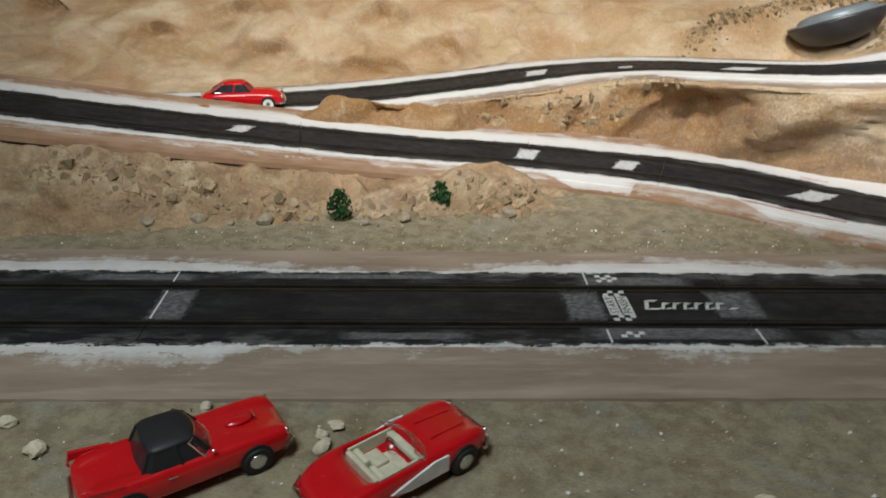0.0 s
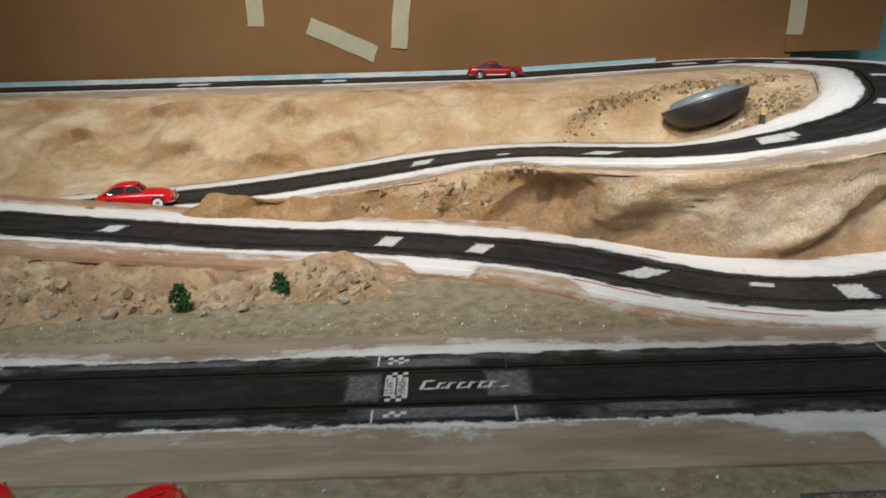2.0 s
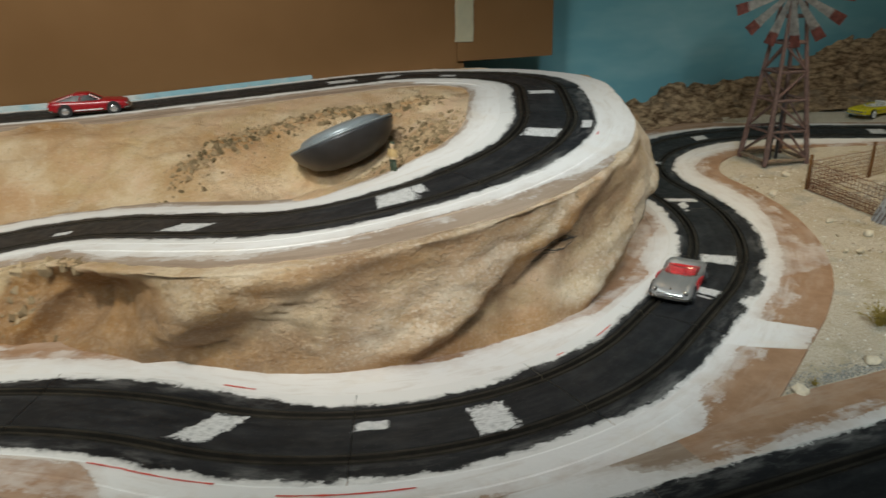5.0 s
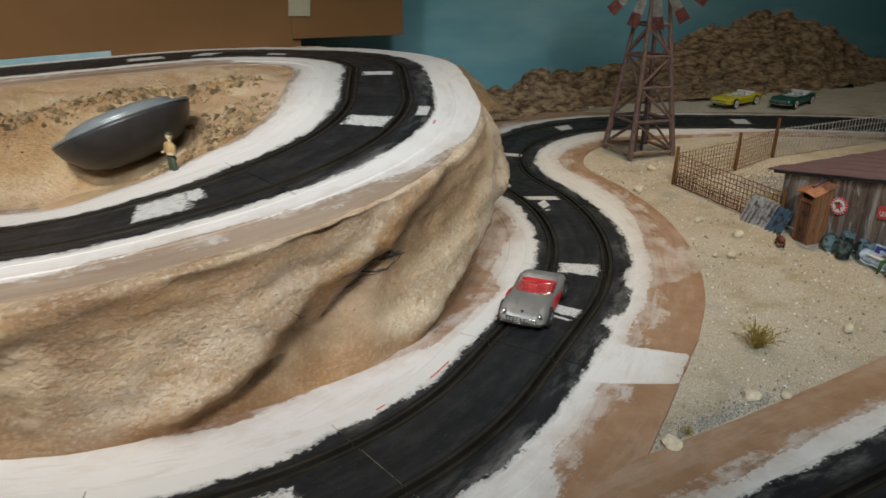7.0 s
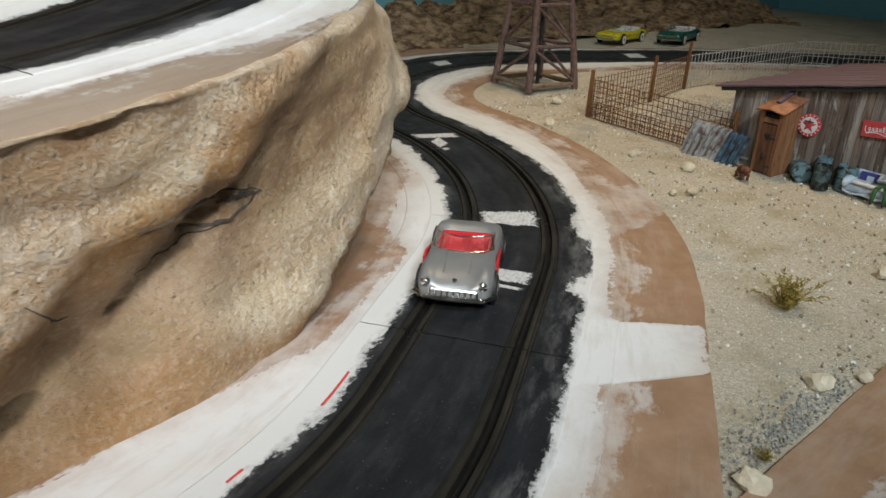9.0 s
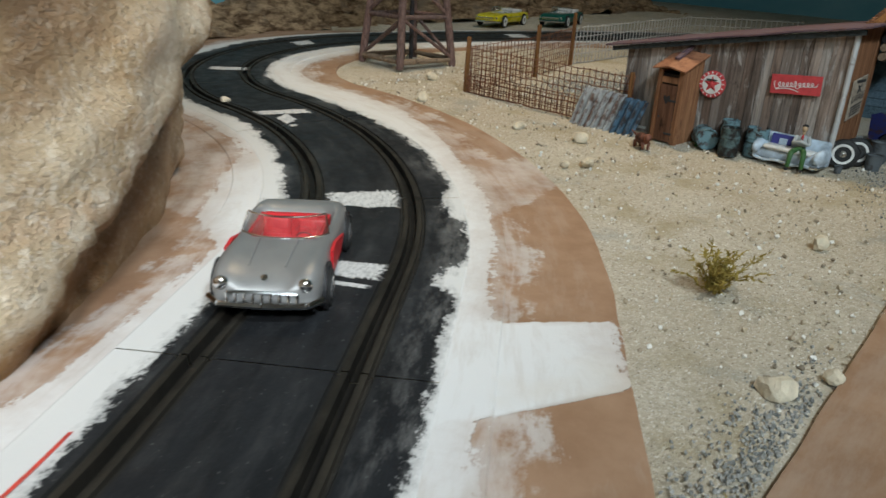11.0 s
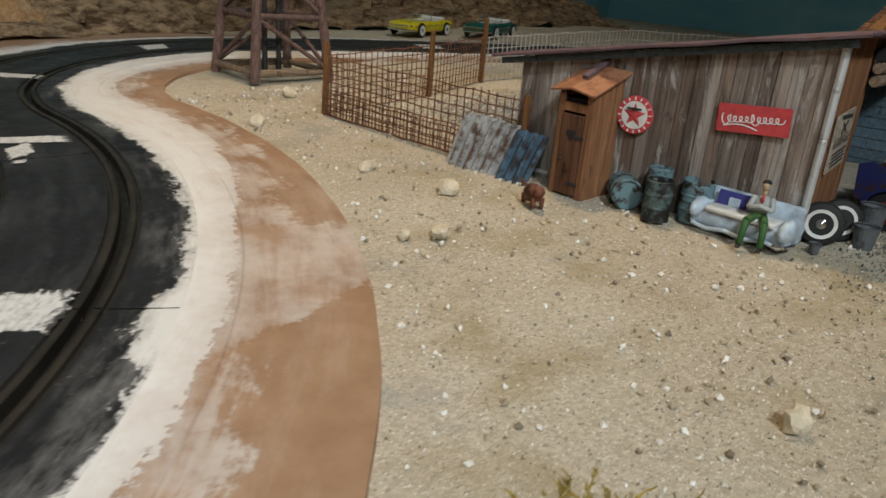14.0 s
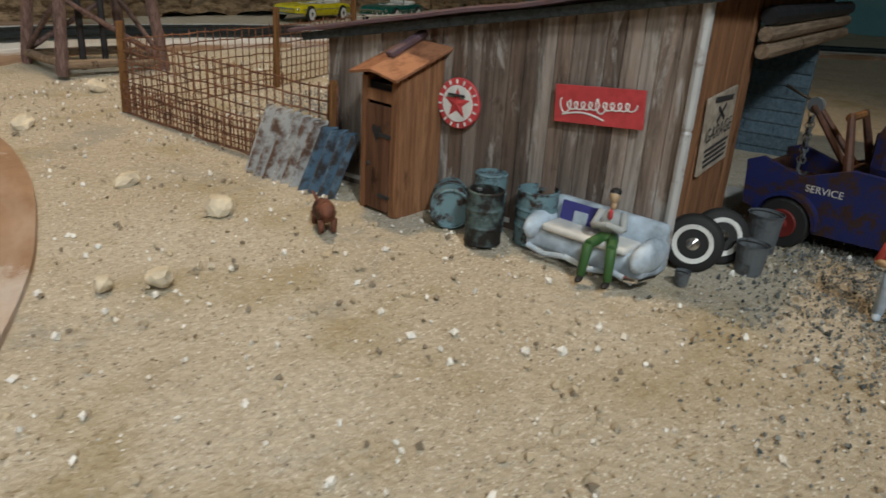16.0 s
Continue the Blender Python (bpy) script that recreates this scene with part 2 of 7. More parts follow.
over = m.math("MULTIPLY", m.ramp(m.math("ADD", m.math("MULTIPLY", over, 100.0), 0.5), 0.45, 0.62), m.ramp(m.math("ADD", m.math("MULTIPLY", over, 40.0), scuff), 0.42, 0.72, (0.55,) * 3, (1, 1, 1)))
c = m.mix(over, c, (0.66, 0.65, 0.63))
band = m.math("ABSOLUTE", m.math("SUBTRACT", side, 0.028))
c = m.mix(m.ramp(band, 0.0062, 0.0070, (1, 1, 1), (0, 0, 0)), c, (0.007, 0.007, 0.007))
rail = m.math("MULTIPLY", m.ramp(band, 0.0018, 0.0022), m.ramp(band, 0.0044, 0.0048, (1, 1, 1), (0, 0, 0)))
c = m.mix(rail, c, m.mix(m.ramp(m.noise(70, 5, 0.7, uv=True, stretch=(0.4, 1, 1)), 0.35, 0.65), (0.013, 0.012, 0.010), (0.040, 0.035, 0.027)))
m.colour(c).rough(m.ramp(m.noise(90, 5), 0.3, 0.7, (0.40,) * 3, (0.62,) * 3)).bump(m.noise(700, 3), 0.0002, 0.4)
TRACK = m.m

RED = plain("red_car_paint", (0.56, 0.006, 0.010), 0.22, 0, 0.5, 0.05)
for pm in (RED,):
    pm.node_tree.nodes["Principled BSDF"].inputs["Coat Weight"].default_value = 0.6
    pm.node_tree.nodes["Principled BSDF"].inputs["Coat Roughness"].default_value = 0.05
DEEPRED = plain("deep_red_car_paint", (0.27, 0.006, 0.012), 0.3, 0, 0.5, 0.08)
SILVER = plain("silver_car_paint", (0.34, 0.34, 0.335), 0.40, 0.55, 0.5, 0.06)
YELLOW = plain("yellow_car_paint", (0.62, 0.52, 0.01), 0.3, 0, 0.5, 0.05)
GREEN = plain("green_car_paint", (0.006, 0.085, 0.06), 0.3, 0, 0.5, 0.05)
# Also colours the faces that stand for dark, shaded gaps.
BLACK = plain("black_vinyl_and_shade", (0.016, 0.016, 0.018), 0.55)
CREAM = plain("cream_moulding", (0.60, 0.56, 0.42), 0.5)
REDSEAT = plain("red_moulding", (0.50, 0.02, 0.025), 0.45)
RUBBER = plain("tyre_rubber", (0.018, 0.018, 0.018), 0.7)
WALLW = plain("white_tyre_wall", (0.72, 0.71, 0.68), 0.6)
CHROME = plain("chrome", (0.78, 0.78, 0.78), 0.12, 1.0, 0.5, 0.04)
HUB = plain("polished_hub", (0.66, 0.66, 0.67), 0.2, 0.85, 0.5, 0.1)
IVORY = plain("white_car_panel", (0.74, 0.72, 0.70), 0.35)
LENSRED = plain("red_lens", (0.45, 0.01, 0.01), 0.2)
DARKGLASS = plain("dark_window", (0.02, 0.022, 0.026), 0.22, 0, 0.35)
m = Mat("clear_screen", 0.04, 0, 0.5)
m.b.inputs["Transmission Weight"].default_value = 0.9
m.b.inputs["Alpha"].default_value = 0.35
m.colour((0.85, 0.9, 0.9))
CLEAR = m.m


def wood(name, a, b, c3, grain=(1, 1, 0.06), scale=420, wash=0.0, lo=0.38, hi=0.62):
    """Weathered timber with the grain upright; each board takes its own tone."""
    m = Mat(name, 0.85, 0, 0.2)
    g = m.noise(scale, 6, 0.7, stretch=grain, dist=0.6)
    c = m.mix(m.ramp(g, lo, hi), a, b)
    c = m.mix(m.ramp(m.rand(), 0.15, 0.95), c, m.mix(m.ramp(g, 0.3, 0.7), tuple(v * 0.5 for v in a), c3))
    c = m.mix(m.ramp(m.noise(150, 4, stretch=(1, 1, 0.4)), 0.62, 0.74), c, tuple(v * 0.28 for v in a))
    if wash:
        c = m.mix(m.math("MULTIPLY", m.ramp(m.noise(110, 6, 0.75, stretch=(1, 1, 0.25), dist=0.8), 0.53, 0.66), wash), c, (0.52, 0.50, 0.48))
    m.colour(c).bump(g, 0.0007, 0.7)
    return m.m


def barn_boards():
    """Old printed planks: each one its own tone, with dark grain, knots and pale flaking."""
    m = Mat("weathered_barn_boards", 0.85, 0, 0.2)
    r = m.rand()
    r2 = m.math("FRACT", m.math("MULTIPLY", r, 7.31))
    tone = m.mix(m.ramp(r, 0.1, 0.9), (0.16, 0.12, 0.097), (0.47, 0.41, 0.36))
    tone = m.mix(m.math("MULTIPLY", m.ramp(r2, 0.45, 0.9), 0.6), tone, (0.21, 0.115, 0.068))
    g = m.noise(300, 7, 0.72, stretch=(1, 1, 0.05), dist=0.5)
    c = m.mix(m.ramp(g, 0.36, 0.60), m.mix(0.66, tone, (0.02, 0.015, 0.012)), tone)
    c = m.mix(m.math("MULTIPLY", m.ramp(m.noise(120, 6, 0.75, stretch=(1, 1, 0.22), dist=0.8), 0.54, 0.64), 0.62), c, (0.50, 0.47, 0.44))
    c = m.mix(m.math("MULTIPLY", m.ramp(m.noise(85, 5, 0.7, stretch=(1, 1, 0.3), dist=1.0), 0.56, 0.68), 0.75), c, (0.030, 0.022, 0.018))
    m.colour(c).bump(g, 0.0007, 0.7)
    return m.m


BARN = barn_boards()
BROWNWOOD = wood("brown_boards", (0.17, 0.078, 0.038), (0.36, 0.18, 0.088), (0.30, 0.14, 0.07))
DOORWOOD = wood("dark_door_boards", (0.075, 0.034, 0.018), (0.16, 0.075, 0.042), (0.13, 0.06, 0.034))
TOWERWOOD = wood("reddish_grey_timber", (0.11, 0.065, 0.055), (0.24, 0.145, 0.12), (0.22, 0.15, 0.13), (1, 1, 0.3))
LOGWOOD = wood("grey_log", (0.16, 0.11, 0.075), (0.32, 0.235, 0.16), (0.25, 0.18, 0.12), (0.1, 1, 1))
POSTWOOD = wood("rusty_orange_post", (0.13, 0.058, 0.022), (0.29, 0.14, 0.05), (0.24, 0.11, 0.04))
BLUEWOOD = wood("blue_grey_siding", (0.085, 0.13, 0.165), (0.14, 0.20, 0.25), (0.12, 0.18, 0.22), (0.08, 1, 1))


def rusty(name, base, rust=(0.16, 0.055, 0.022), lo=0.5, hi=0.66, metal=0.3):
    m = Mat(name, 0.6, metal, 0.4)
    # Extra rust colour in grooves carries the shade between ribs too.
    f = m.ramp(m.math("ADD", m.noise(130, 6, 0.72), m.math("MULTIPLY", m.attr("groove"), 0.17)), lo, hi)
    m.colour(m.mix(f, m.mix(m.noise(60, 3), tuple(v * 0.75 for v in base), base), m.mix(m.noise(500, 3), rust, tuple(v * 0.45 for v in rust))))
    m.bump(m.noise(420, 4), 0.0004, 0.5)
    return m.m


TIN = rusty("rusted_tin", (0.60, 0.60, 0.59), (0.20, 0.115, 0.08), 0.56, 0.72)
BLUETIN = rusty("blue_tin", (0.14, 0.235, 0.335), (0.08, 0.07, 0.07), 0.54, 0.70)
ROOFTIN = rusty("purple_rust_roof", (0.16, 0.105, 0.125), (0.17, 0.085, 0.075), 0.48, 0.72, 0.15)
ORANGETIN = rusty("orange_rust_roof", (0.42, 0.19, 0.10), (0.20, 0.07, 0.035), 0.47, 0.7, 0.1)
DRUM = rusty("chipped_teal_drum", (0.17, 0.28, 0.315), (0.05, 0.028, 0.02), 0.49, 0.58, 0.1)
DRUMDARK = rusty("scorched_drum", (0.10, 0.15, 0.15), (0.02, 0.017, 0.015), 0.40, 0.55, 0.1)
GREYTIN = rusty("grey_bucket", (0.16, 0.18, 0.195), (0.06, 0.045, 0.04), 0.52, 0.7, 0.3)
TRUCKBLUE = rusty("worn_blue_truck_paint", (0.012, 0.02, 0.115), (0.055, 0.026, 0.018), 0.47, 0.58, 0.0)
TRUCKRUST = rusty("rust_brown_truck", (0.12, 0.055, 0.035), (0.035, 0.02, 0.016), 0.48, 0.66, 0.1)
WIRE = rusty("rusty_wire", (0.30, 0.14, 0.08), (0.15, 0.06, 0.035), 0.42, 0.6, 0.2)
WIREGREY = rusty("pale_wire", (0.55, 0.54, 0.52), (0.28, 0.22, 0.18), 0.5, 0.7, 0.2)
SOFA = plain("chalky_blue_sofa", (0.42, 0.49, 0.56), 0.9, 0, 0.2, 0.42, 110)
SOFARED = plain("navy_seat_cloth", (0.05, 0.05, 0.22), 0.7)
UFOGREY = plain("dark_grey_hull", (0.045, 0.046, 0.05), 0.42, 0.3, 0.5, 0.25, 40)
UFOTOP = plain("pale_hull_rim", (0.23, 0.265, 0.285), 0.35, 0.3, 0.5, 0.15, 40)
LIMESTONE = plain("pale_stone", (0.66, 0.58, 0.44), 0.9, 0, 0.2, 0.18, 160, 0.002)
DARKSTONE = plain("grey_stone", (0.36, 0.30, 0.22), 0.9, 0, 0.2, 0.3, 160, 0.002)
DRYGRASS = plain("dry_olive_grass", (0.30, 0.225, 0.055), 0.85, 0, 0.2, 0.35, 200)
LEAFGREEN = plain("dark_green_foam_leaf", (0.03, 0.085, 0.03), 0.9, 0, 0.1, 0.5, 300)
TAPE = plain("masking_tape", (0.66, 0.62, 0.44), 0.75, 0, 0.3, 0.06, 60, 0.0006)
SIGNRED = plain("faded_red_enamel", (0.50, 0.055, 0.06), 0.5, 0, 0.4, 0.2, 200)
SIGNWHITE = plain("faded_white_enamel", (0.68, 0.67, 0.64), 0.5, 0, 0.4, 0.12, 200)
SIGNDARK = plain("dark_print", (0.03, 0.03, 0.03), 0.7)
SIGNPAPER = plain("yellowed_sign_board", (0.34, 0.29, 0.23), 0.8, 0, 0.2, 0.4, 200)
CURBRED = plain("red_kerb_paint", (0.55, 0.07, 0.05), 0.6, 0, 0.3, 0.3, 300)
m = Mat("pale_blue_strip", 0.8, 0, 0.2)
SKYSTRIP = filler_over(m, m.mix(m.ramp(m.noise(30, 4), 0.4, 0.6), (0.30, 0.47, 0.55), (0.48, 0.60, 0.64)))
m = Mat("chalky_pale_blue", 0.85, 0, 0.2)
c = m.mix(m.ramp(m.noise(9, 5, 0.6, stretch=(1, 1, 0.3)), 0.42, 0.56), (0.22, 0.37, 0.43), (0.46, 0.47, 0.45))
m.colour(m.mix(m.ramp(m.noise(120, 5, 0.7), 0.55, 0.70, (0, 0, 0), (0.6,) * 3), c, (0.34, 0.25, 0.17)))
PALEBLUE = m.m
GREYPLANK = wood("grey_green_planks", (0.05, 0.06, 0.065), (0.11, 0.125, 0.13), (0.09, 0.11, 0.12), (0.06, 1, 1))

m = Mat("brown_cardboard", 0.8, 0, 0.2)
m.colour(m.mix(m.ramp(m.noise(5, 3), 0.3, 0.7), (0.155, 0.080, 0.030), (0.185, 0.098, 0.040))).bump(m.noise(90, 3, stretch=(0.05, 1, 1)), 0.0004, 0.3)
CARD = m.m
m = Mat("painted_sky", 0.85, 0, 0.2)
c = m.mix(m.ramp(m.noise(2.4, 4, stretch=(1, 1, 3)), 0.52, 0.72), (0.15, 0.345, 0.40), (0.24, 0.43, 0.47))
m.colour(c)
SKY = m.m
ROOM = plain("room_paint", (0.50, 0.47, 0.42), 0.9, 0, 0.2, 0.05, 8)


# mesh helpers ---------------------------------------------------------------
def link(name, me, mat, parent=None, label="", smooth=False):
    ob = new(name, me)
    for x in mat if isinstance(mat, (list, tuple)) else (mat,):
        me.materials.append(x)
    if smooth:
        me.shade_smooth()
    if parent:
        ob.parent = parent
    if label:
        ob["label"] = label
    return ob


def raw(name, verts, faces, mat, parent=None, label="", smooth=False, uvs=None, attrs=None):
    me = bpy.data.meshes.new(name)
    me.from_pydata(verts, [], faces)
    if uvs is not None:
        lay = me.uv_layers.new(name="UVMap")
        idx = np.empty(len(me.loops), dtype=np.int32)
        me.loops.foreach_get("vertex_index", idx)
        lay.data.foreach_set("uv", np.asarray(uvs, dtype=np.float32)[idx].ravel())
    for k, vals in (attrs or {}).items():
        a = me.attributes.new(k, "FLOAT", "POINT")
        a.data.foreach_set("value", np.asarray(vals, dtype=np.float32))
    me.update()
    return link(name, me, mat, parent, label, smooth)


def part(name, bm, mat, parent=None, label="", smooth=False):
    me = bpy.data.meshes.new(name)
    bm.to_mesh(me)
    bm.free()
    return link(name, me, mat, parent, label, smooth)


def thing(name, m, label, category, group="", kind=""):
    e = new(name)
    e.empty_display_size = 0.01
    e.matrix_world = m
    return tagged(e, label, category, group, kind)


def box(sx, sy, sz, at=(0, 0, 0), bev=0.0, rot=(0, 0, 0)):
    bm = bmesh.new()
    bmesh.ops.create_cube(bm, size=1, matrix=pose(*at, *rot) @ Matrix.Diagonal((sx, sy, sz, 1)))
    if bev:
        bmesh.ops.bevel(bm, geom=bm.edges[:], offset=bev, segments=2, affect="EDGES", profile=0.6)
    return bm


def lathe(rz, n=24, m=None):
    """Turned shape from (radius, height) pairs."""
    bm = bmesh.new()
    rings = []
    for r, z in rz:
        rings.append([bm.verts.new((max(r, 1e-5) * math.cos(2 * math.pi * i / n), max(r, 1e-5) * math.sin(2 * math.pi * i / n), z)) for i in range(n)])
    for a, b in zip(rings, rings[1:]):
        for i in range(n):
            bm.faces.new((a[i], a[(i + 1) % n], b[(i + 1) % n], b[i]))
    bm.faces.new(rings[0][::-1])
    bm.faces.new(rings[-1])
    if m is not None:
        bm.transform(m)
    return bm


def rod(a, b, r0, r1=None, n=8, wob=0.0):
    """A stick from a to b."""
    a, b = Vector(a), Vector(b)
    r1 = r0 if r1 is None else r1
    q = (b - a).to_track_quat("Z", "Y").to_matrix().to_4x4()
    L = (b - a).length
    bm = lathe([(r0 * 0.8, 0), (r0, L * 0.02), ((r0 + r1) / 2 * (1 + wob), L * 0.5), (r1, L * 0.98), (r1 * 0.8, L)], n)
    bm.transform(Matrix.Translation(a) @ q)
    return bm


def join(*bms):
    out = bmesh.new()
    for b in bms:
        me = bpy.data.meshes.new("tmp")
        b.to_mesh(me)
        b.free()
        out.from_mesh(me)
        bpy.data.meshes.remove(me)
    return out


def blob(c, r, n=2, rough=0.0, seed=0):
    """A lump of size r = (rx, ry, rz)."""
    bm = bmesh.new()
    bmesh.ops.create_icosphere(bm, subdivisions=n, radius=1)
    for v in bm.verts:
        k = 1 + rough * noise.noise(v.co * 1.6 + Vector((seed * 7.1, seed * 3.3, 0)))
        v.co = Vector((v.co.x * r[0] * k, v.co.y * r[1] * k, v.co.z * r[2] * k)) + Vector(c)
    return bm


def text_mesh(words, size):
    cu = bpy.data.curves.new("words", "FONT")
    cu.body, cu.size, cu.align_x, cu.align_y = words, size, "CENTER", "CENTER"
    ob = new("words", cu)
    me = bpy.data.meshes.new_from_object(ob.evaluated_get(bpy.context.evaluated_depsgraph_get()))
    bpy.data.objects.remove(ob)
    return me


def fnoise(x, y, z, scale, octaves=5):
    return noise.fractal(Vector((x, y, z)) * scale, 0.9, 2.1, octaves)


# the plan of the roads ------------------------------------------------------
class Road:
    """A line of straights and arcs, with heights along its length."""

    def __init__(self, x, y, h, parts, heights):
        h = radians(h)
        self.s, self.p, self.h = [0.0], [(x, y)], [h]
        for kind, *v in parts:
            L = v[0] if kind == "S" else v[0] * radians(v[1])
            n = max(2, int(L / 0.004))
            k = 0 if kind == "S" else (1 if kind == "L" else -1) / v[0]
            for i in range(n):
                h += k * L / n / 2
                x, y = x + math.cos(h) * L / n, y + math.sin(h) * L / n
                h += k * L / n / 2
                self.s.append(self.s[-1] + L / n), self.p.append((x, y)), self.h.append(h)
        self.s, self.p, self.h = np.array(self.s), np.array(self.p), np.array(self.h)
        self.hs, self.hz = zip(*heights)
        self.length = self.s[-1]

    def z(self, s):
        k = 0.03
        return sum(float(np.interp(s + d * k, self.hs, self.hz)) for d in (-2, -1, 0, 1, 2)) / 5

    def at(self, s, off=0.0, up=0.0):
        x, y = (float(np.interp(s, self.s, self.p[:, i])) for i in (0, 1))
        h = float(np.interp(s, self.s, self.h))
        px, py = x - math.sin(h) * off, y + math.cos(h) * off
        return Vector((px, py, self.z(s) + ground_z(px, py) + up)), h

    def near(self, x, y, lo=0.0, hi=99.0):
        d = (self.p[:, 0] - x) ** 2 + (self.p[:, 1] - y) ** 2 + 9 * ((self.s < lo) | (self.s > hi))
        return float(self.s[int(np.argmin(d))])


def ground_z(x, y):
    """The table rises a little towards its far right corner."""
    return 0.034 * max(0.0, min(x, 2.0) - 0.95) + 0.015 * max(0.0, y - 0.7) * min(1.0, max(0.0, (x - 0.85) / 0.2))


STRAIGHT = Road(-1.0, 0.274, 2.1, [("S", 3.2)], [(0, 0), (3.2, 0)])
LOW = Road(-0.804, 0.535, 9.6, [("S", 0.785), ("R", 0.526, 45.7), ("L", 0.356, 71.9), ("S", 0.136), ("L", 0.394, 52.9), ("R", 0.247, 111.5), ("R", 1.426, 21.0), ("S", 0.957)],
           [(0, 0.125), (0.303, 0.080), (0.416, 0.062), (0.547, 0.043), (0.698, 0.021), (0.815, 0.008), (0.97, 0), (5, 0)])
HIGH = Road(-0.777, 0.686, 14.4, [("S", 0.897), ("R", 0.261, 55.7), ("S", 0.145), ("L", 0.229, 110.2), ("S", 0.148), ("L", 0.194, 112.6), ("S", 1.7)],
            [(0, 0.024), (0.5, 0.025), (0.65, 0.029), (0.9, 0.049), (1.15, 0.08), (1.30, 0.098), (1.5, 0.135), (1.735, 0.168), (1.885, 0.172), (2.265, 0.166), (2.69, 0.147), (4, 0.141)])


def sweep(name, road, s0, s1, profile, mat, parent=None, label="", ds=0.008, ragged=None, smooth=False, lap=None):
    """Draws a profile of (offset, height) along a road. ragged(s, i): an extra offset for the i-th profile point."""
    n = max(2, int((s1 - s0) / ds))
    V, F, UV, A = [], [], [], []
    k = len(profile)
    for i in range(n + 1):
        s = s0 + (s1 - s0) * i / n
        for j, (o, up) in enumerate(profile):
            o2 = o + (ragged(s, j) if ragged else 0)
            V.append(road.at(s, o2, up)[0])
            UV.append((s, o2))
            A.append(lap(s, o2) if lap else 0.0)
    for i in range(n):
        for j in range(k - 1):
            a = i * k + j
            F.append((a, a + k, a + k + 1, a + 1))
    return raw(name, V, F, mat, parent, label, smooth, UV, {"lap": A} if lap else None)


def brush(seed, slow=0.012, fast=0.004, f1=6, f2=55):
    """Uneven edge of a brushed coat."""
    return lambda s: slow * noise.noise((s * f1, seed * 3.7, 0)) * 1.6 + fast * (noise.noise((s * f2, seed * 1.9, 4)) + 0.6 * noise.noise((s * f2 * 3.1, seed, 8)))


# ground, roads, shoulders ---------------------------------------------------
def ground():
    xs = np.concatenate([np.arange(-1.4, -0.5, 0.02), np.arange(-0.5, 1.5, 0.008), np.arange(1.5, 3.2, 0.02)])
    ys = np.concatenate([np.arange(-1.3, -0.05, 0.03), np.arange(-0.05, 1.2, 0.008), np.arange(1.2, 1.56, 0.02)])
    V = [(x, y, ground_z(x, y) - 0.0012 + 0.0014 * fnoise(x, y, 0, 14, 3) * 0.6 + 0.0005 * noise.noise((x * 130, y * 130, 0))) for y in ys for x in xs]
    n = len(xs)
    F = [(j * n + i, j * n + i + 1, j * n + n + i + 1, j * n + n + i) for j in range(len(ys) - 1) for i in range(n - 1)]
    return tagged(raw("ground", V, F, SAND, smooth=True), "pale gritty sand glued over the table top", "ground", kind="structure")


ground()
SLOT = [(0.0348, 0.0040), (0.0343, 0.0030), (0.0331, 0.0030), (0.0327, 0.0044), (0.0302, 0.0044), (0.0297, 0.0002), (0.0263, 0.0002), (0.0258, 0.0044), (0.0233, 0.0044), (0.0229, 0.0030), (0.0217, 0.0030), (0.0212, 0.0040)]
RIGHT_TO_LEFT = [(-0.058, -0.004), (-0.0575, 0.0035), (-0.0565, 0.0040)] + [(-o, z) for o, z in SLOT] + [(o, z) for o, z in SLOT[::-1]] + [(0.0565, 0.0040), (0.0575, 0.0035), (0.058, -0.004)]


def build_road(name, road, joints, label, left, right):
    """The moulded track, piece by piece between its joints. left, right: (s, offset at which white filler laps over the track)."""
    top = tagged(new(name), label, "slot track", kind="structure")
    top.empty_display_size = 0.01
    ends = [list(zip(*side)) for side in (right, left)]
    lap = lambda s, o: float(np.interp(s, *ends[o > 0]))
    for a, b in zip(joints, joints[1:]):
        sweep("track_piece", road, a + 0.0003, b - 0.0003, RIGHT_TO_LEFT, TRACK, top, ds=0.006, lap=lap)
    return top


sx = lambda x: (x + 1.0) / math.cos(radians(2.1))
S_JOINTS = [0.02, sx(-0.586), sx(-0.242), sx(0.1), sx(0.214), sx(0.556), sx(0.67), sx(1.012), sx(1.354), 3.1]
road_s = build_road("road_1", STRAIGHT, S_JOINTS, "worn black plastic slot track, long straight with start line",
                    [(0, 0.0545), (3.2, 0.0545)], [(0, 0.0545), (3.2, 0.0545)])
road_l = build_road("road_2", LOW, [0, 0.30, 0.62, 0.90, 1.06, 1.34, 1.52, 1.70, 1.88, 2.06, 2.24, 2.50, 2.75, 3.0, 3.3, LOW.length], "worn black plastic slot track winding round the hill",
                    [(0, 0.040), (1.0, 0.041), (1.1, 0.050), (1.25, 0.048), (1.32, 0.039), (1.45, 0.040), (1.53, 0.045), (1.60, 0.0405), (1.70, 0.039), (1.80, 0.043), (2.3, 0.044), (2.5, 0.052), (4, 0.052)],
                    [(0, 0.047), (1.15, 0.049), (1.38, 0.051), (1.50, 0.046), (1.56, 0.053), (1.62, 0.0535), (1.72, 0.0535), (1.765, 0.0545), (1.772, 0.046), (1.796, 0.046), (1.802, 0.0545), (1.845, 0.0535), (1.855, 0.047), (1.885, 0.047), (1.90, 0.053), (1.96, 0.052), (2.1, 0.047), (2.4, 0.050), (4, 0.053)])
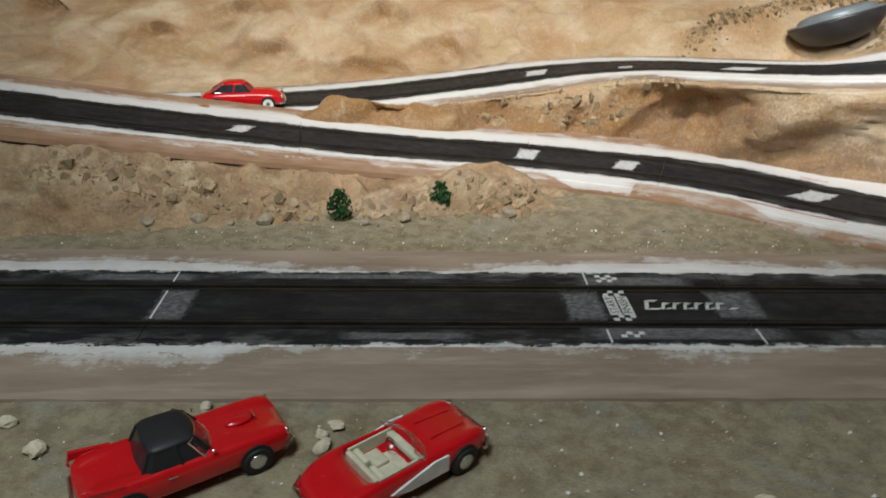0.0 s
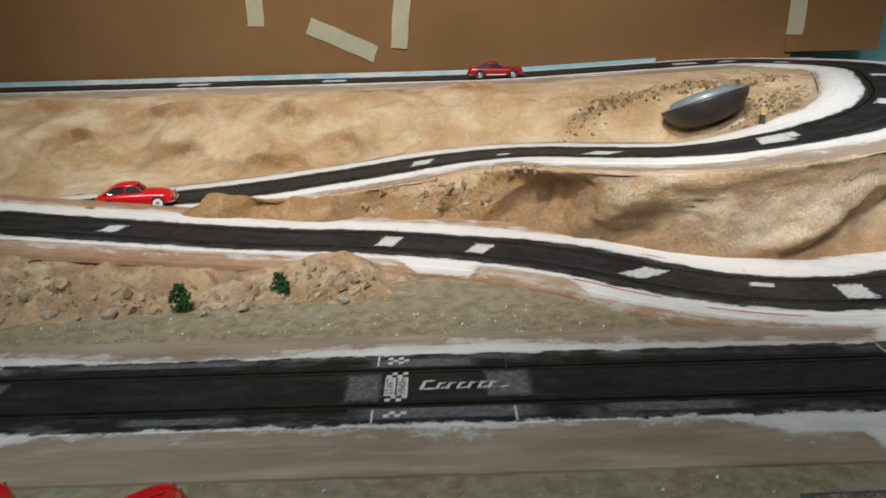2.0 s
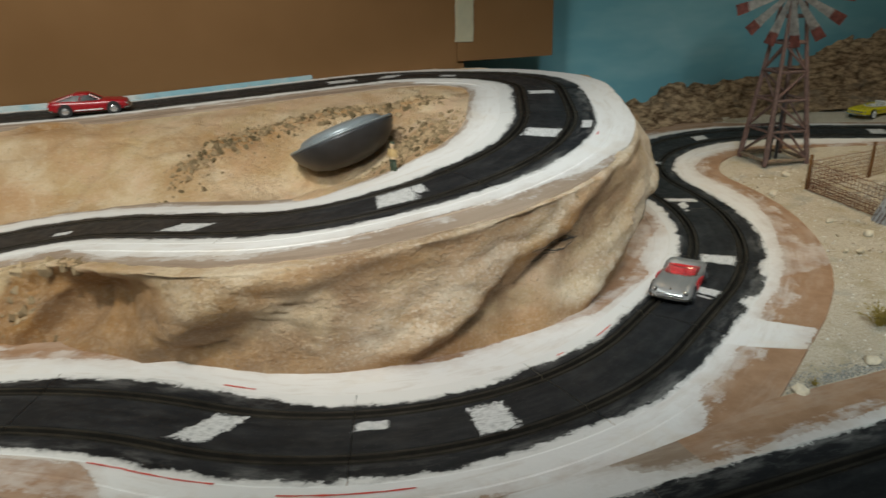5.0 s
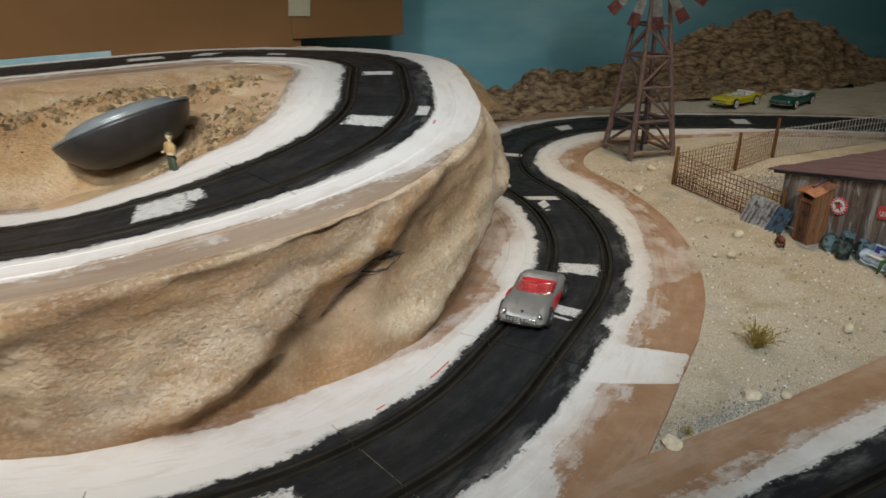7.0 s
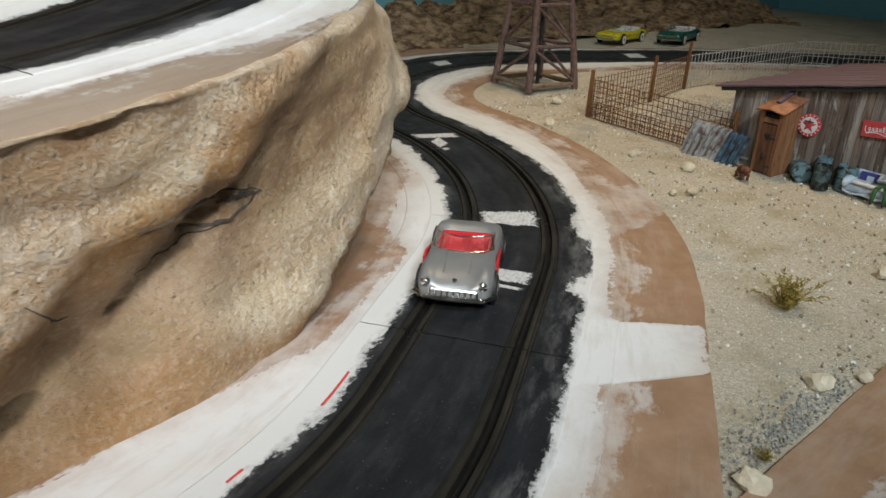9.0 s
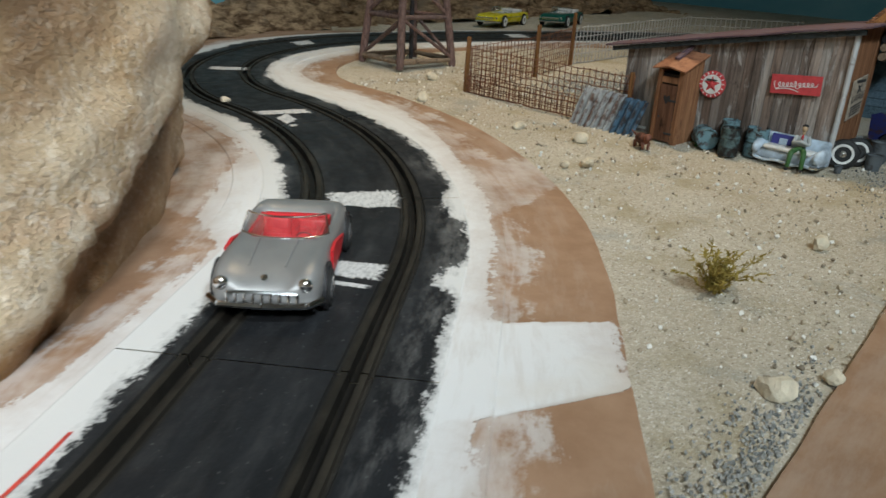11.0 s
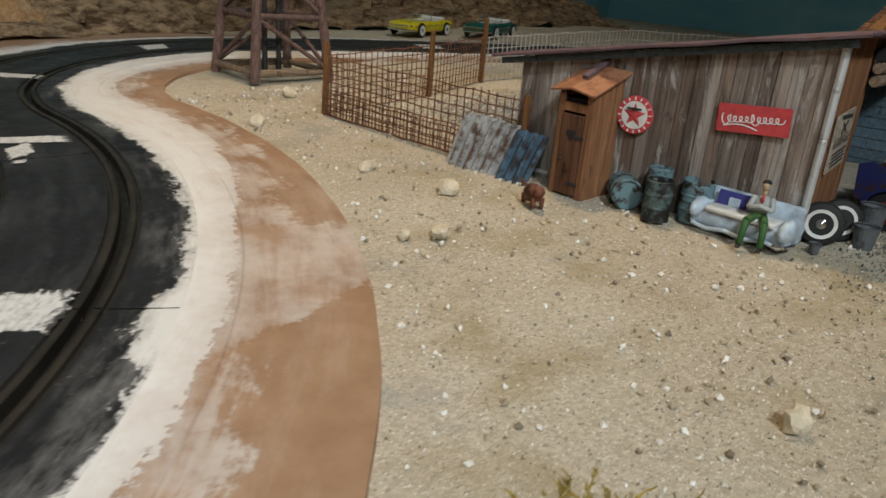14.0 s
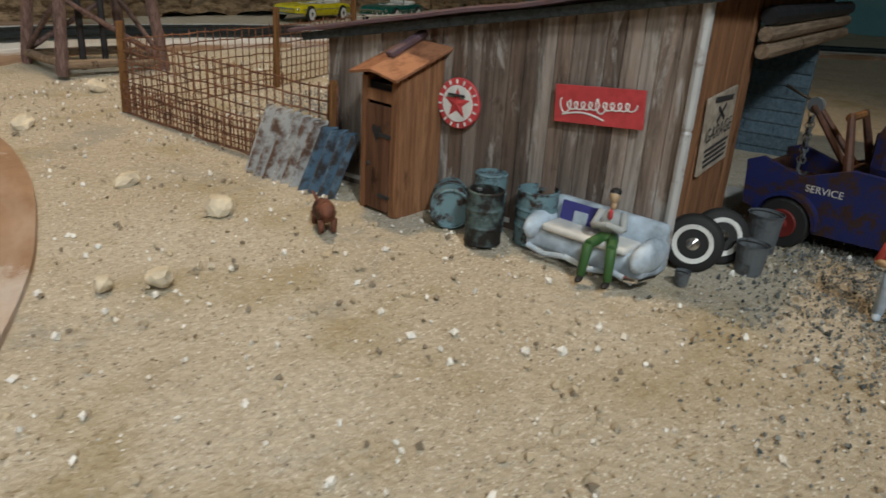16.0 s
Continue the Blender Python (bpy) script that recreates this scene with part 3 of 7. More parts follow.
road_h = build_road("road_3", HIGH, [0, 0.33, 0.63, 0.90, 1.15, 1.30, 1.52, 1.735, 1.885, 2.08, 2.265, 2.6, 2.94, 3.28, HIGH.length], "worn black plastic slot track climbing to a high hairpin",
                    [(0, 0.043), (1.2, 0.041), (1.4, 0.039), (2.2, 0.038), (2.4, 0.046), (4.2, 0.046)],
                    [(0, 0.043), (1.2, 0.043), (1.5, 0.047), (1.6, 0.053), (1.66, 0.055), (1.9, 0.054), (2.2, 0.046), (4.2, 0.044)])


def verge(name, road, side, s0, s1, outer, white, mat, seed, label, slow=0.010, thin=(), slant=0.0):
    """The bed beside a track: hardboard with filler brushed over it. outer: its width from the centre line; white: (s, reach of the filler) in order along the road; thin: the same for a thin wash."""
    ws, wv = zip(*white)
    ts, tv = zip(*(thin or [(q, r + 0.006) for q, r in white]))
    e = brush(seed, slow, 0.0)
    cols = [0.0565, 0.0575, 0.062, 0.068, 0.0748, 0.0756, 0.084, 0.094, 0.104, 0.116, 0.13, 0.16, 0.2]
    n = max(2, int((s1 - s0) / 0.005))
    V, F, UV, A, T = [], [], [], [], []
    k = len(cols) + 1
    for i in range(n + 1):
        s = s0 + (s1 - s0) * i / n
        o1 = (outer(s) if callable(outer) else outer) + 0.0012 * noise.noise((s * 30, seed, 1))
        for j, c0 in enumerate(cols + [9]):
            o = min(c0, o1)
            sq = s - slant * (o - 0.075)
            w = float(np.interp(sq, ws, wv)) + e(s)
            w2 = float(np.interp(sq, ts, tv)) + e(s)
            last = j == k - 1
            up = 0.0036 - 0.0016 * min(1, (o - 0.0565) / 0.05) - (0.0008 if o > 0.075 else 0)
            p = road.at(s, side * (o + (0.0006 if last else 0)), -0.004 if last else up)[0]
            V.append(p), UV.append((s, side * o + seed)), A.append((w - o) / 0.01), T.append((w2 - o) / 0.01)
    for i in range(n):
        for j in range(k - 1):
            a = i * k + j
            F.append((a, a + k, a + k + 1, a + 1) if side < 0 else (a + 1, a + k + 1, a + k, a))
    me_ob = raw(name, V, F, mat, uvs=UV, attrs={"paint": A, "thin": T})
    return tagged(me_ob, label, "road verge", kind="structure")


HB = "brown hardboard verge with ragged brushed white filler"
verge("trim_1", STRAIGHT, -1, 0.02, 3.1, 0.113, [(0, 0.062), (sx(-0.4), 0.074), (sx(-0.18), 0.073), (sx(-0.14), 0.057), (sx(0.04), 0.057), (sx(0.08), 0.066), (sx(0.2), 0.066), (sx(0.24), 0.058), (sx(0.36), 0.062), (sx(0.42), 0.082), (sx(0.47), 0.085), (sx(0.485), 0.128), (sx(0.57), 0.128), (sx(0.59), 0.075), (3.2, 0.07)], BOARD2, 1, HB, 0.003)
N2 = [(0, 0.07), (sx(-0.35), 0.080), (sx(-0.1), 0.066), (sx(-0.02), 0.060), (sx(0.03), 0.072), (sx(0.2), 0.090), (sx(0.4), 0.066), (sx(0.56), 0.066), (sx(0.6), 0.12), (sx(0.7), 0.068), (sx(0.9), 0.074), (3.2, 0.07)]
verge("trim_2", STRAIGHT, 1, 0.02, sx(0.72), 0.100, N2, BOARD2, 2, HB, 0.006)
verge("trim_2", STRAIGHT, 1, sx(0.72), 3.1, 0.113, N2, BOARD, 2, "clean brown hardboard verge with brushed white filler", 0.006)
lw = lambda *knots: (lambda s: float(np.interp(s, knots[::2], knots[1::2])))
verge("trim_3", LOW, 1, 0, LOW.length, lw(0, 0.12, 1.3, 0.122, 1.5, 0.19, 2.45, 0.19, 2.65, 0.085, 4, 0.085), [(0, 0.088), (1.0, 0.094), (1.3, 0.112), (1.55, 0.106), (1.62, 0.095), (1.68, 0.070), (1.80, 0.068), (1.85, 0.092), (1.94, 0.086), (1.99, 0.070), (2.25, 0.074), (2.4, 0.082), (2.7, 0.072), (4, 0.068)], BOARD, 3, HB, 0.007,
      [(0, 0.09), (1.3, 0.115), (1.62, 0.108), (1.70, 0.082), (1.79, 0.078), (1.86, 0.105), (1.95, 0.125), (2.1, 0.135), (2.3, 0.120), (2.6, 0.08), (4, 0.075)])
verge("trim_4", LOW, -1, 0, LOW.length, lw(0, 0.10, 1.0, 0.098, 1.2, 0.10, 1.5, 0.12, 1.8, 0.122, 2.35, 0.122, 2.6, 0.11, 2.8, 0.085, 4, 0.08), [(0, 0.064), (0.92, 0.066), (0.94, 0.10), (1.02, 0.10), (1.04, 0.062), (1.16, 0.064), (1.2, 0.092), (1.42, 0.088), (1.49, 0.100), (1.53, 0.115), (1.57, 0.096), (1.60, 0.0755), (1.686, 0.0755), (1.692, 0.128), (1.744, 0.128), (1.750, 0.0757), (1.93, 0.0757), (1.97, 0.082), (2.05, 0.094), (2.15, 0.100), (2.3, 0.092), (2.45, 0.096), (2.7, 0.092), (2.9, 0.070), (4, 0.068)], BOARD, 4, HB, 0.002,
      [(0, 0.072), (0.9, 0.080), (1.2, 0.100), (1.5, 0.118), (1.6, 0.084), (1.66, 0.090), (1.75, 0.086), (1.80, 0.089), (1.86, 0.086), (1.882, 0.135), (1.918, 0.135), (1.94, 0.100), (2.1, 0.112), (2.3, 0.105), (3, 0.085), (4, 0.08)], 0.45)
verge("trim_5", HIGH, 1, 0, HIGH.length, 0.098, [(0, 0.07), (0.5, 0.080), (1.2, 0.082), (1.35, 0.096), (2.1, 0.098), (2.25, 0.066), (4.1, 0.062)], BOARD2, 5, HB, 0.006)
verge("trim_6", HIGH, -1, 0.2, 2.5, lw(0, 0.084, 1.08, 0.086, 1.25, 0.108, 1.5, 0.105, 1.65, 0.099, 4, 0.099), [(0, 0.06), (0.6, 0.076), (1.1, 0.080), (1.2, 0.096), (1.32, 0.090), (1.42, 0.078), (1.54, 0.080), (1.60, 0.094), (1.68, 0.112), (2.2, 0.112), (2.6, 0.07)], BOARD2, 6, HB, 0.006)
verge("trim_7", HIGH, -1, 2.5, HIGH.length, 0.082, [(2.4, 0.075), (2.7, 0.062), (4.2, 0.062)], SKYSTRIP, 7, "pale blue painted strip behind the high road", 0.004)


tagged(sweep("trim_9", HIGH, 2.35, HIGH.length, [(-0.0725, -0.01), (-0.0725, 0.0095), (-0.0730, 0.0105), (-0.0755, 0.0105), (-0.0760, -0.01)], PALEBLUE, ragged=lambda s, j: 0.001 * noise.noise((s * 20, j, 3))), "pale blue painted foam edge behind the high road", "board edge", kind="structure")


def infill():
    """Hardboard between the straight and the low road, to the right of the sand wedge."""
    V, F, UV, PA = [], [], [], []
    n = 100
    for i in range(n + 1):
        x = 0.40 + 0.425 * i / n
        y0 = 0.313 + 0.037 * x + 0.05
        sl = LOW.near(x, 0.50, 1.0, 2.0)
        y1 = min(LOW.at(sl, -0.05)[0].y, y0 + 0.09)
        for j in range(5):
            y = y0 + max(0.002, y1 - y0) * j / 4
            V.append((x, y, 0.0009)), UV.append((x, y + 3)), PA.append(7 * noise.noise((x * 14, y * 22, 3)) - 2.6 + 6 * math.exp(-((x - 0.585) / 0.025) ** 2))
    for i in range(n):
        for j in range(4):
            a = i * 5 + j
            F.append((a, a + 5, a + 6, a + 1))
    return tagged(raw("trim_8", V, F, BOARD, uvs=UV, attrs={"paint": PA, "thin": [q - 0.5 for q in PA]}), "brown hardboard between the straight and the low road", "shoulder", kind="structure")


infill()


# hills ----------------------------------------------------------------------
def loft(name, rows, mat, label, amp, seed, grey=None, fold=0.0, pin=True, fine=0.14, wash=None, chalk=None, facet=0.0, facet_phase=None, line=None):
    """A rock skin over rows of points (each row: one line from the upper edge to the foot), pushed in and out by noise."""
    n, k = len(rows), len(rows[0])
    P = np.array([[tuple(p) for p in r] for r in rows])
    du, dv = np.gradient(P, axis=0), np.gradient(P, axis=1)
    N = np.cross(du, dv)
    N /= np.linalg.norm(N, axis=2, keepdims=True) + 1e-9
    if N[..., 2].mean() < 0:
        N = -N
    crease, gr, wa, ch, V = [], [], [], [], []
    for i in range(n):
        for j in range(k):
            x, y, z = P[i, j]
            w = min(1.0, 5 * j / (k - 1), 5 * (1 - j / (k - 1)) + 0.35) if pin else 1.0
            a = fnoise(x + seed, y, z * 1.2, 6.5, 3)
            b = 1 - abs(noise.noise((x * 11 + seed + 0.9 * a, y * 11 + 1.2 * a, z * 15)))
            c = fnoise(x, y + seed, z, 55, 4)
            h = amp * (0.9 * a - fold * max(0.0, b - 0.72) * 3.2 + fine * c)
            q = 0.0
            if facet:
                q = facet_phase(i / (n - 1), (x, y, z))
                h += facet * 0.30 * (abs((2.4 * q + 9 * z + 0.5 * a) % 1.0 - 0.5) * 2 - 0.5) * min(1.0, max(0.0, (j / (k - 1) - 0.2) * 3))
                h += facet * (min(q / 0.72, (1 - q) / 0.28) - 0.5) * min(1.0, max(0.0, (j / (k - 1) - 0.2) * 3))
            V.append(tuple(P[i, j] + N[i, j] * h * w))
            # Dark tone painted into the folded-in valleys, standing for their shade.
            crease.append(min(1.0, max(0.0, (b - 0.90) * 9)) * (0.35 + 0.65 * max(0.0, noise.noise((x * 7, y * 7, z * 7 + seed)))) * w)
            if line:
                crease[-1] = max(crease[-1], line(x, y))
            gr.append(grey(x, y, z) if grey else 0.0)
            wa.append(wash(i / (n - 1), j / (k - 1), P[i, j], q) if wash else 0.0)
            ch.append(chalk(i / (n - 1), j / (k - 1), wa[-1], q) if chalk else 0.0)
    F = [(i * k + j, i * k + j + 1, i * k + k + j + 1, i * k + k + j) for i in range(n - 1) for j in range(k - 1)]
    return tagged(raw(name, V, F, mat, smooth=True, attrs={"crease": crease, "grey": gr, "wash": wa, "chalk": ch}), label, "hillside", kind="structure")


def cliff():
    """The painted rock face below the high road, leaning out over the low road."""
    rows = []
    s0, s1, n, k = 0.25, 2.55, 330, 44
    kn = [0.25, 0.70, 0.90, 1.15, 1.30, 1.42, 1.55, 1.70, 1.85, 2.05, 2.3, 2.6]
    tops = [0.092, 0.090, 0.092, 0.112, 0.126, 0.120, 0.110, 0.103, 0.102, 0.104, 0.104, 0.104]
    feet = [0.100, 0.125, 0.135, 0.128, 0.108, 0.092, 0.090, 0.094, 0.115, 0.13, 0.13, 0.13]
    for i in range(n + 1):
        s = s0 + (s1 - s0) * i / n
        t, f = float(np.interp(s, kn, tops)), float(np.interp(s, kn, feet))
        p, h = HIGH.at(s)
        zt = p.z + 0.0004
        foot = HIGH.at(s, -f)[0]
        sl = LOW.near(foot.x, foot.y, 0, 2.4)
        lo = LOW.at(sl)[0]
        hump = 0.030 * math.exp(-((s - 0.66) / 0.075) ** 2)
        zf = min(zt + 0.03, (lo.z if s < 1.25 else ground_z(foot.x, foot.y))) - 0.002
        drop = abs(zt - zf)
        row = []
        for j in range(k):
            v = j / (k - 1)
            if v < 0.15:
                o, z = 0.080 + (t - 0.080) * v / 0.15, zt
            else:
                q = (v - 0.15) / 0.85
                bulge = 0.012 * math.sin(q * math.pi) * min(1, drop / 0.08) * math.cos(s * 17 + 2) + 0.016 * math.sin(min(1, q * 1.4) * math.pi) * 0.35 * (1.55 < s)
                hollow = 0.016 * math.exp(-((s - 1.20) / 0.12) ** 2) * math.sin(q * math.pi) ** 1.2
                o = t + (f - t) * q ** 1.3 + bulge - hollow
                z = zt + (zf - zt) * (q * q * 0.35 + 0.65 * q) + hump * math.sin(q * math.pi) ** 0.8
            row.append(HIGH.at(s, -o)[0].xy.to_3d() + Vector((0, 0, z)))
        rows.append(row)

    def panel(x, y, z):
        """Umber, part glaze and part painted shade, on the flank that follows each break."""
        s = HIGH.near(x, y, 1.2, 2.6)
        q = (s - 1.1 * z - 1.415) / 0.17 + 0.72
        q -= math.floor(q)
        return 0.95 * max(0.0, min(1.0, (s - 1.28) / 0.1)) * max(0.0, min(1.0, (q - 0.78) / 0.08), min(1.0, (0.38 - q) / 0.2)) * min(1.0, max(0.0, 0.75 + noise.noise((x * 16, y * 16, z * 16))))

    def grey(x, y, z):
        # Last term: umber painted into the hollow for its brown and its shade.
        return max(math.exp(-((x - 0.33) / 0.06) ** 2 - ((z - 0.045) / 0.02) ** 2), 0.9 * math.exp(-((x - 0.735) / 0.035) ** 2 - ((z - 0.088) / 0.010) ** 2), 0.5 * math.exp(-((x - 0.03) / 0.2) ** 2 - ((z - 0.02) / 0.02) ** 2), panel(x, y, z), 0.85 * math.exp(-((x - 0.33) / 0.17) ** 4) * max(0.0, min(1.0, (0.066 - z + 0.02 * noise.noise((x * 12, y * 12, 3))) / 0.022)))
    road_s = lambda u: s0 + (s1 - s0) * u
    step = lambda a, b, x: max(0.0, min(1.0, (x - a) / (b - a)))

    def phase(u, p):
        """Slanted facets: each rises to a crest at 0.72, then breaks off."""
        q = (road_s(u) - 1.1 * p[2] - 1.415) / 0.17 + 0.72 + 0.10 * noise.noise((p[0] * 11, p[1] * 11, p[2] * 17)) + 0.04 * noise.noise((p[0] * 50, p[1] * 50, p[2] * 50))
        return q - math.floor(q)

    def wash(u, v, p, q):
        """Ochre paint, deepened to carry shade, in the breaks below each crest, under the lip and along the foot; over
        the whole hollow further on.
        """
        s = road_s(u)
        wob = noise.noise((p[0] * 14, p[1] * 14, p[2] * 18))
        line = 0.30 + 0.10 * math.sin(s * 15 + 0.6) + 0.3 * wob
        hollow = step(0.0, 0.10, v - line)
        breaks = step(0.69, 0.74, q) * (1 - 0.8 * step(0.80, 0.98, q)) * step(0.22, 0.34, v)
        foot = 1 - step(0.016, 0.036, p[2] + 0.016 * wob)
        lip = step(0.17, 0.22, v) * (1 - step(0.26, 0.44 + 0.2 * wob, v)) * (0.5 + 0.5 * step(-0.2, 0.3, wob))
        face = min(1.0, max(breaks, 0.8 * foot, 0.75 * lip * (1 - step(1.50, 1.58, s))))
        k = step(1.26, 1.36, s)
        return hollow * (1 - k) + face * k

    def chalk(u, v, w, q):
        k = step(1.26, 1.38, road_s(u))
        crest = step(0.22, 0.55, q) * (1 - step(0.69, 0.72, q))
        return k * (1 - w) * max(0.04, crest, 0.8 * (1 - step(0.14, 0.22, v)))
    loft("hill_face", rows, ROCK, "tan plaster rock face with ochre and grey washes and painted shade", 0.0072, 3.1, grey, 0.34, True, 0.40, wash, chalk, 0.024, phase)


def upper_slope():
    """The slope from the high back road down to the lower limb, with the crater inside the hairpin."""
    ledges = ((-0.345, 1.050, 0.085, 0.013), (-0.125, 1.055, 0.065, 0.012), (-0.485, 1.000, 0.050, 0.010), (-0.300, 0.985, 0.050, 0.009), (-0.690, 1.040, 0.060, 0.014), (-0.030, 1.018, 0.055, 0.009), (-0.580, 1.085, 0.060, 0.008), (0.200, 1.115, 0.060, 0.008), (-0.140, 0.962, 0.110, 0.006))

    def under(x, y, lx, ly, lw_):
        """How far a point lies up the slope from a ledge's arched lower edge, and the ledge's strength there."""
        t = (x - lx) / lw_
        return y - (ly + 0.22 * lw_ * (1 - t * t) + 0.010 * noise.noise((x * 30, ly * 9, 2))), math.exp(-t * t * 1.6)
    rows = []
    n, k = 420, 96
    for i in range(n + 1):
        u = i / n
        a = HIGH.at(0.02 + 1.83 * u, 0.080, 0.0006)[0]
        b = HIGH.at(HIGH.length - 0.02 - (HIGH.length - 0.02 - 1.93) * u, 0.080, 0.0006)[0]
        row = []
        for j in range(k):
            v = j / (k - 1)
            p = b.lerp(a, v)
            shape = 0.5 - 0.5 * math.cos(math.pi * v)
            z = b.z + (a.z - b.z) * (0.45 * v + 0.55 * shape)
            z += 0.018 * math.sin(math.pi * v) * math.exp(-((p.x - 0.05) / 0.35) ** 2) * math.sin(v * 5)
            z += 0.005 * (math.sin(p.x * 26 + p.y * 15 + 3 * noise.noise((p.x * 4, p.y * 4, 2))) ** 2 - 0.5) * math.sin(math.pi * v) ** 2 * (1 if p.x < 0.3 else max(0, 1 - (p.x - 0.3) / 0.1))
            z += 0.009 * math.exp(-((p.y - 0.985 - 0.07 * math.sin((p.x - 0.36) / 0.36 * 2.6)) / 0.016) ** 2) * max(0.0, min(1, (p.x - 0.33) / 0.04, (0.73 - p.x) / 0.04)) * (0.5 + abs(noise.noise((p.x * 40, p.y * 40, 4))))
            for lx, ly, lw_, lh in ledges:
                if abs(p.x - lx) < 2.2 * lw_:
                    d, k2 = under(p.x, p.y, lx, ly, lw_)
                    z += 1.35 * lh * k2 * (math.exp(-d / 0.024) if d > 0 else max(0.0, 1 + d / 0.007))
            z -= 0.062 * math.exp(-((p.x - 0.52) / 0.12) ** 2 - ((p.y - 0.945) / 0.075) ** 2) * min(1, 6 * v, 6 * (1 - v))
            row.append(Vector((p.x, p.y, z)))
        rows.append(row)
    rim = lambda x, y: math.exp(-((y - 0.985 - 0.07 * math.sin((x - 0.36) / 0.36 * 2.6)) / 0.016) ** 2) * max(0.0, min(1, (x - 0.33) / 0.04, (0.73 - x) / 0.04))
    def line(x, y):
        """The dark line right below each ledge: its shade, painted in."""
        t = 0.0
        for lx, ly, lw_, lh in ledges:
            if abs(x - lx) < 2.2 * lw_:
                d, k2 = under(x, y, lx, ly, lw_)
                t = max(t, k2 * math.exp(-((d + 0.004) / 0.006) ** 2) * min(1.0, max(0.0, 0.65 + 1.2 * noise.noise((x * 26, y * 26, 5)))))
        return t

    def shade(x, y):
        """Ochre under each ledge, which also paints in its shade."""
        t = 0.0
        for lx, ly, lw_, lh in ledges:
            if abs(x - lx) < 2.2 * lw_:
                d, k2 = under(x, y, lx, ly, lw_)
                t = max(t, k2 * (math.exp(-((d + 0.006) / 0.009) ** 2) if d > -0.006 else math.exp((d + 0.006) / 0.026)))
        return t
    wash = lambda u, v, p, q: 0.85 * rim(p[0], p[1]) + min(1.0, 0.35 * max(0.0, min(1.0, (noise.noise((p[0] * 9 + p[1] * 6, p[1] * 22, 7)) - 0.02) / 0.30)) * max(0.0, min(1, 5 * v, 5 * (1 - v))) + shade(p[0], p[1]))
    loft("hill_slope", rows, ROCK, "tan plaster slope with soft ochre folds and painted shade under ledges", 0.009, 8.4,
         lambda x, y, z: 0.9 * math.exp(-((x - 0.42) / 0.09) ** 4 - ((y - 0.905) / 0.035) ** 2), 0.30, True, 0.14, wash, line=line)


def embankment():
    """Rocky bank in front of the low road where it climbs to the left."""
    rows = []
    n, k = 180, 34
    for i in range(n + 1):
        s = 0.0 + 0.95 * i / n
        foot = 0.178 - 0.02 * max(0, 0.5 - s)
        row = []
        for j in range(k):
            v = j / (k - 1)
            o = 0.090 + (foot - 0.090) * v ** 1.1
            p = LOW.at(s, -o)[0]
            zt = p.z + 0.0006
            z = zt * (1 - v ** 1.3) - 0.007 * v
            d2 = ((p.x - 0.03) / 0.055) ** 2 + ((p.y - 0.555) / 0.05) ** 2
            z += 0.023 * math.exp(-d2 * d2) * (0.8 + 0.5 * noise.noise((p.x * 40, p.y * 40, 3))) + 0.008 * math.sin(math.pi * v) * (0.6 + noise.noise((p.x * 18, p.y * 18, 2)))
            row.append(Vector((p.x, p.y, z)))
        rows.append(row)
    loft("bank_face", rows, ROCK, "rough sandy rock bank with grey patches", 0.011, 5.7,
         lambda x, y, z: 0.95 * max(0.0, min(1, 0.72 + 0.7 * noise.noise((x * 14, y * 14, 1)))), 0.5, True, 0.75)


cliff()
upper_slope()
embankment()


def far_ridge():
    """The brown rock ridge and mound beyond the parked cars."""
    n, k = 220, 40
    rows = []
    for i in range(n + 1):
        u = i / n
        x = 1.12 + 1.28 * u
        y0 = 1.41 - 0.45 * max(0, (x - 2.05)) ** 1.0
        top = float(np.interp(x, [1.1, 1.25, 1.36, 1.45, 1.58, 1.69, 1.80, 1.97, 2.06, 2.19, 2.40], [0.05, 0.06, 0.095, 0.085, 0.10, 0.115, 0.16, 0.200, 0.19, 0.135, 0.035]))
        top += 0.012 * fnoise(x, 0, 0, 18, 4)
        wid = 0.10 + 0.9 * max(0, top - 0.10)
        row = []
        for j in range(k):
            v = j / (k - 1)
            g = ground_z(x, y0) - 0.004
            steps = v + 0.045 * math.sin(v * 26 + 3 * noise.noise((x * 6, 0, 0)))
            row.append(Vector((x - 0.08 * v, y0 - wid * v, g + (top - g) * (1 - steps) ** 0.85 if steps < 1 else g)))
        rows.append(row)
    loft("ridge_face", rows, SCREE, "crumbly dark brown rock ridge against the painted sky", 0.022, 1.3, None, 0.9, False)


far_ridge()


def back_mound():
    """The tan back end of the hill, running out behind the far bend."""
    rows = []
    n, k = 90, 40
    for i in range(n + 1):
        x = 0.86 + 0.42 * i / n
        foot = 1.315 - 0.10 * max(0.0, (1.05 - x)) / 0.2
        top = 0.012 + 0.118 * max(0.0, 1 - max(0.0, (x - 1.10) / 0.172) ** 2.2) ** 0.6
        rows.append([Vector((x, 1.43 - (1.43 - foot) * (j / (k - 1)) ** 0.8, top + (0.012 - top) * (j / (k - 1)) ** 1.6)) for j in range(k)])
    loft("mound_face", rows, ROCK, "tan plaster mound behind the far bend", 0.012, 6.2, None, 0.3, False, 0.4, lambda u, v, p, q: 0.9 * max(0.0, min(1.0, 1.2 * v - 0.1 + 0.8 * noise.noise((p[0] * 10, p[1] * 10, p[2] * 10)))))


back_mound()


# the room round the table ---------------------------------------------------
def slab(name, size, at, mat, label, cat, rot=(0, 0, 0), bev=0.0):
    return tagged(part(name, box(*size, at, bev, rot), mat), label, cat, kind="structure")


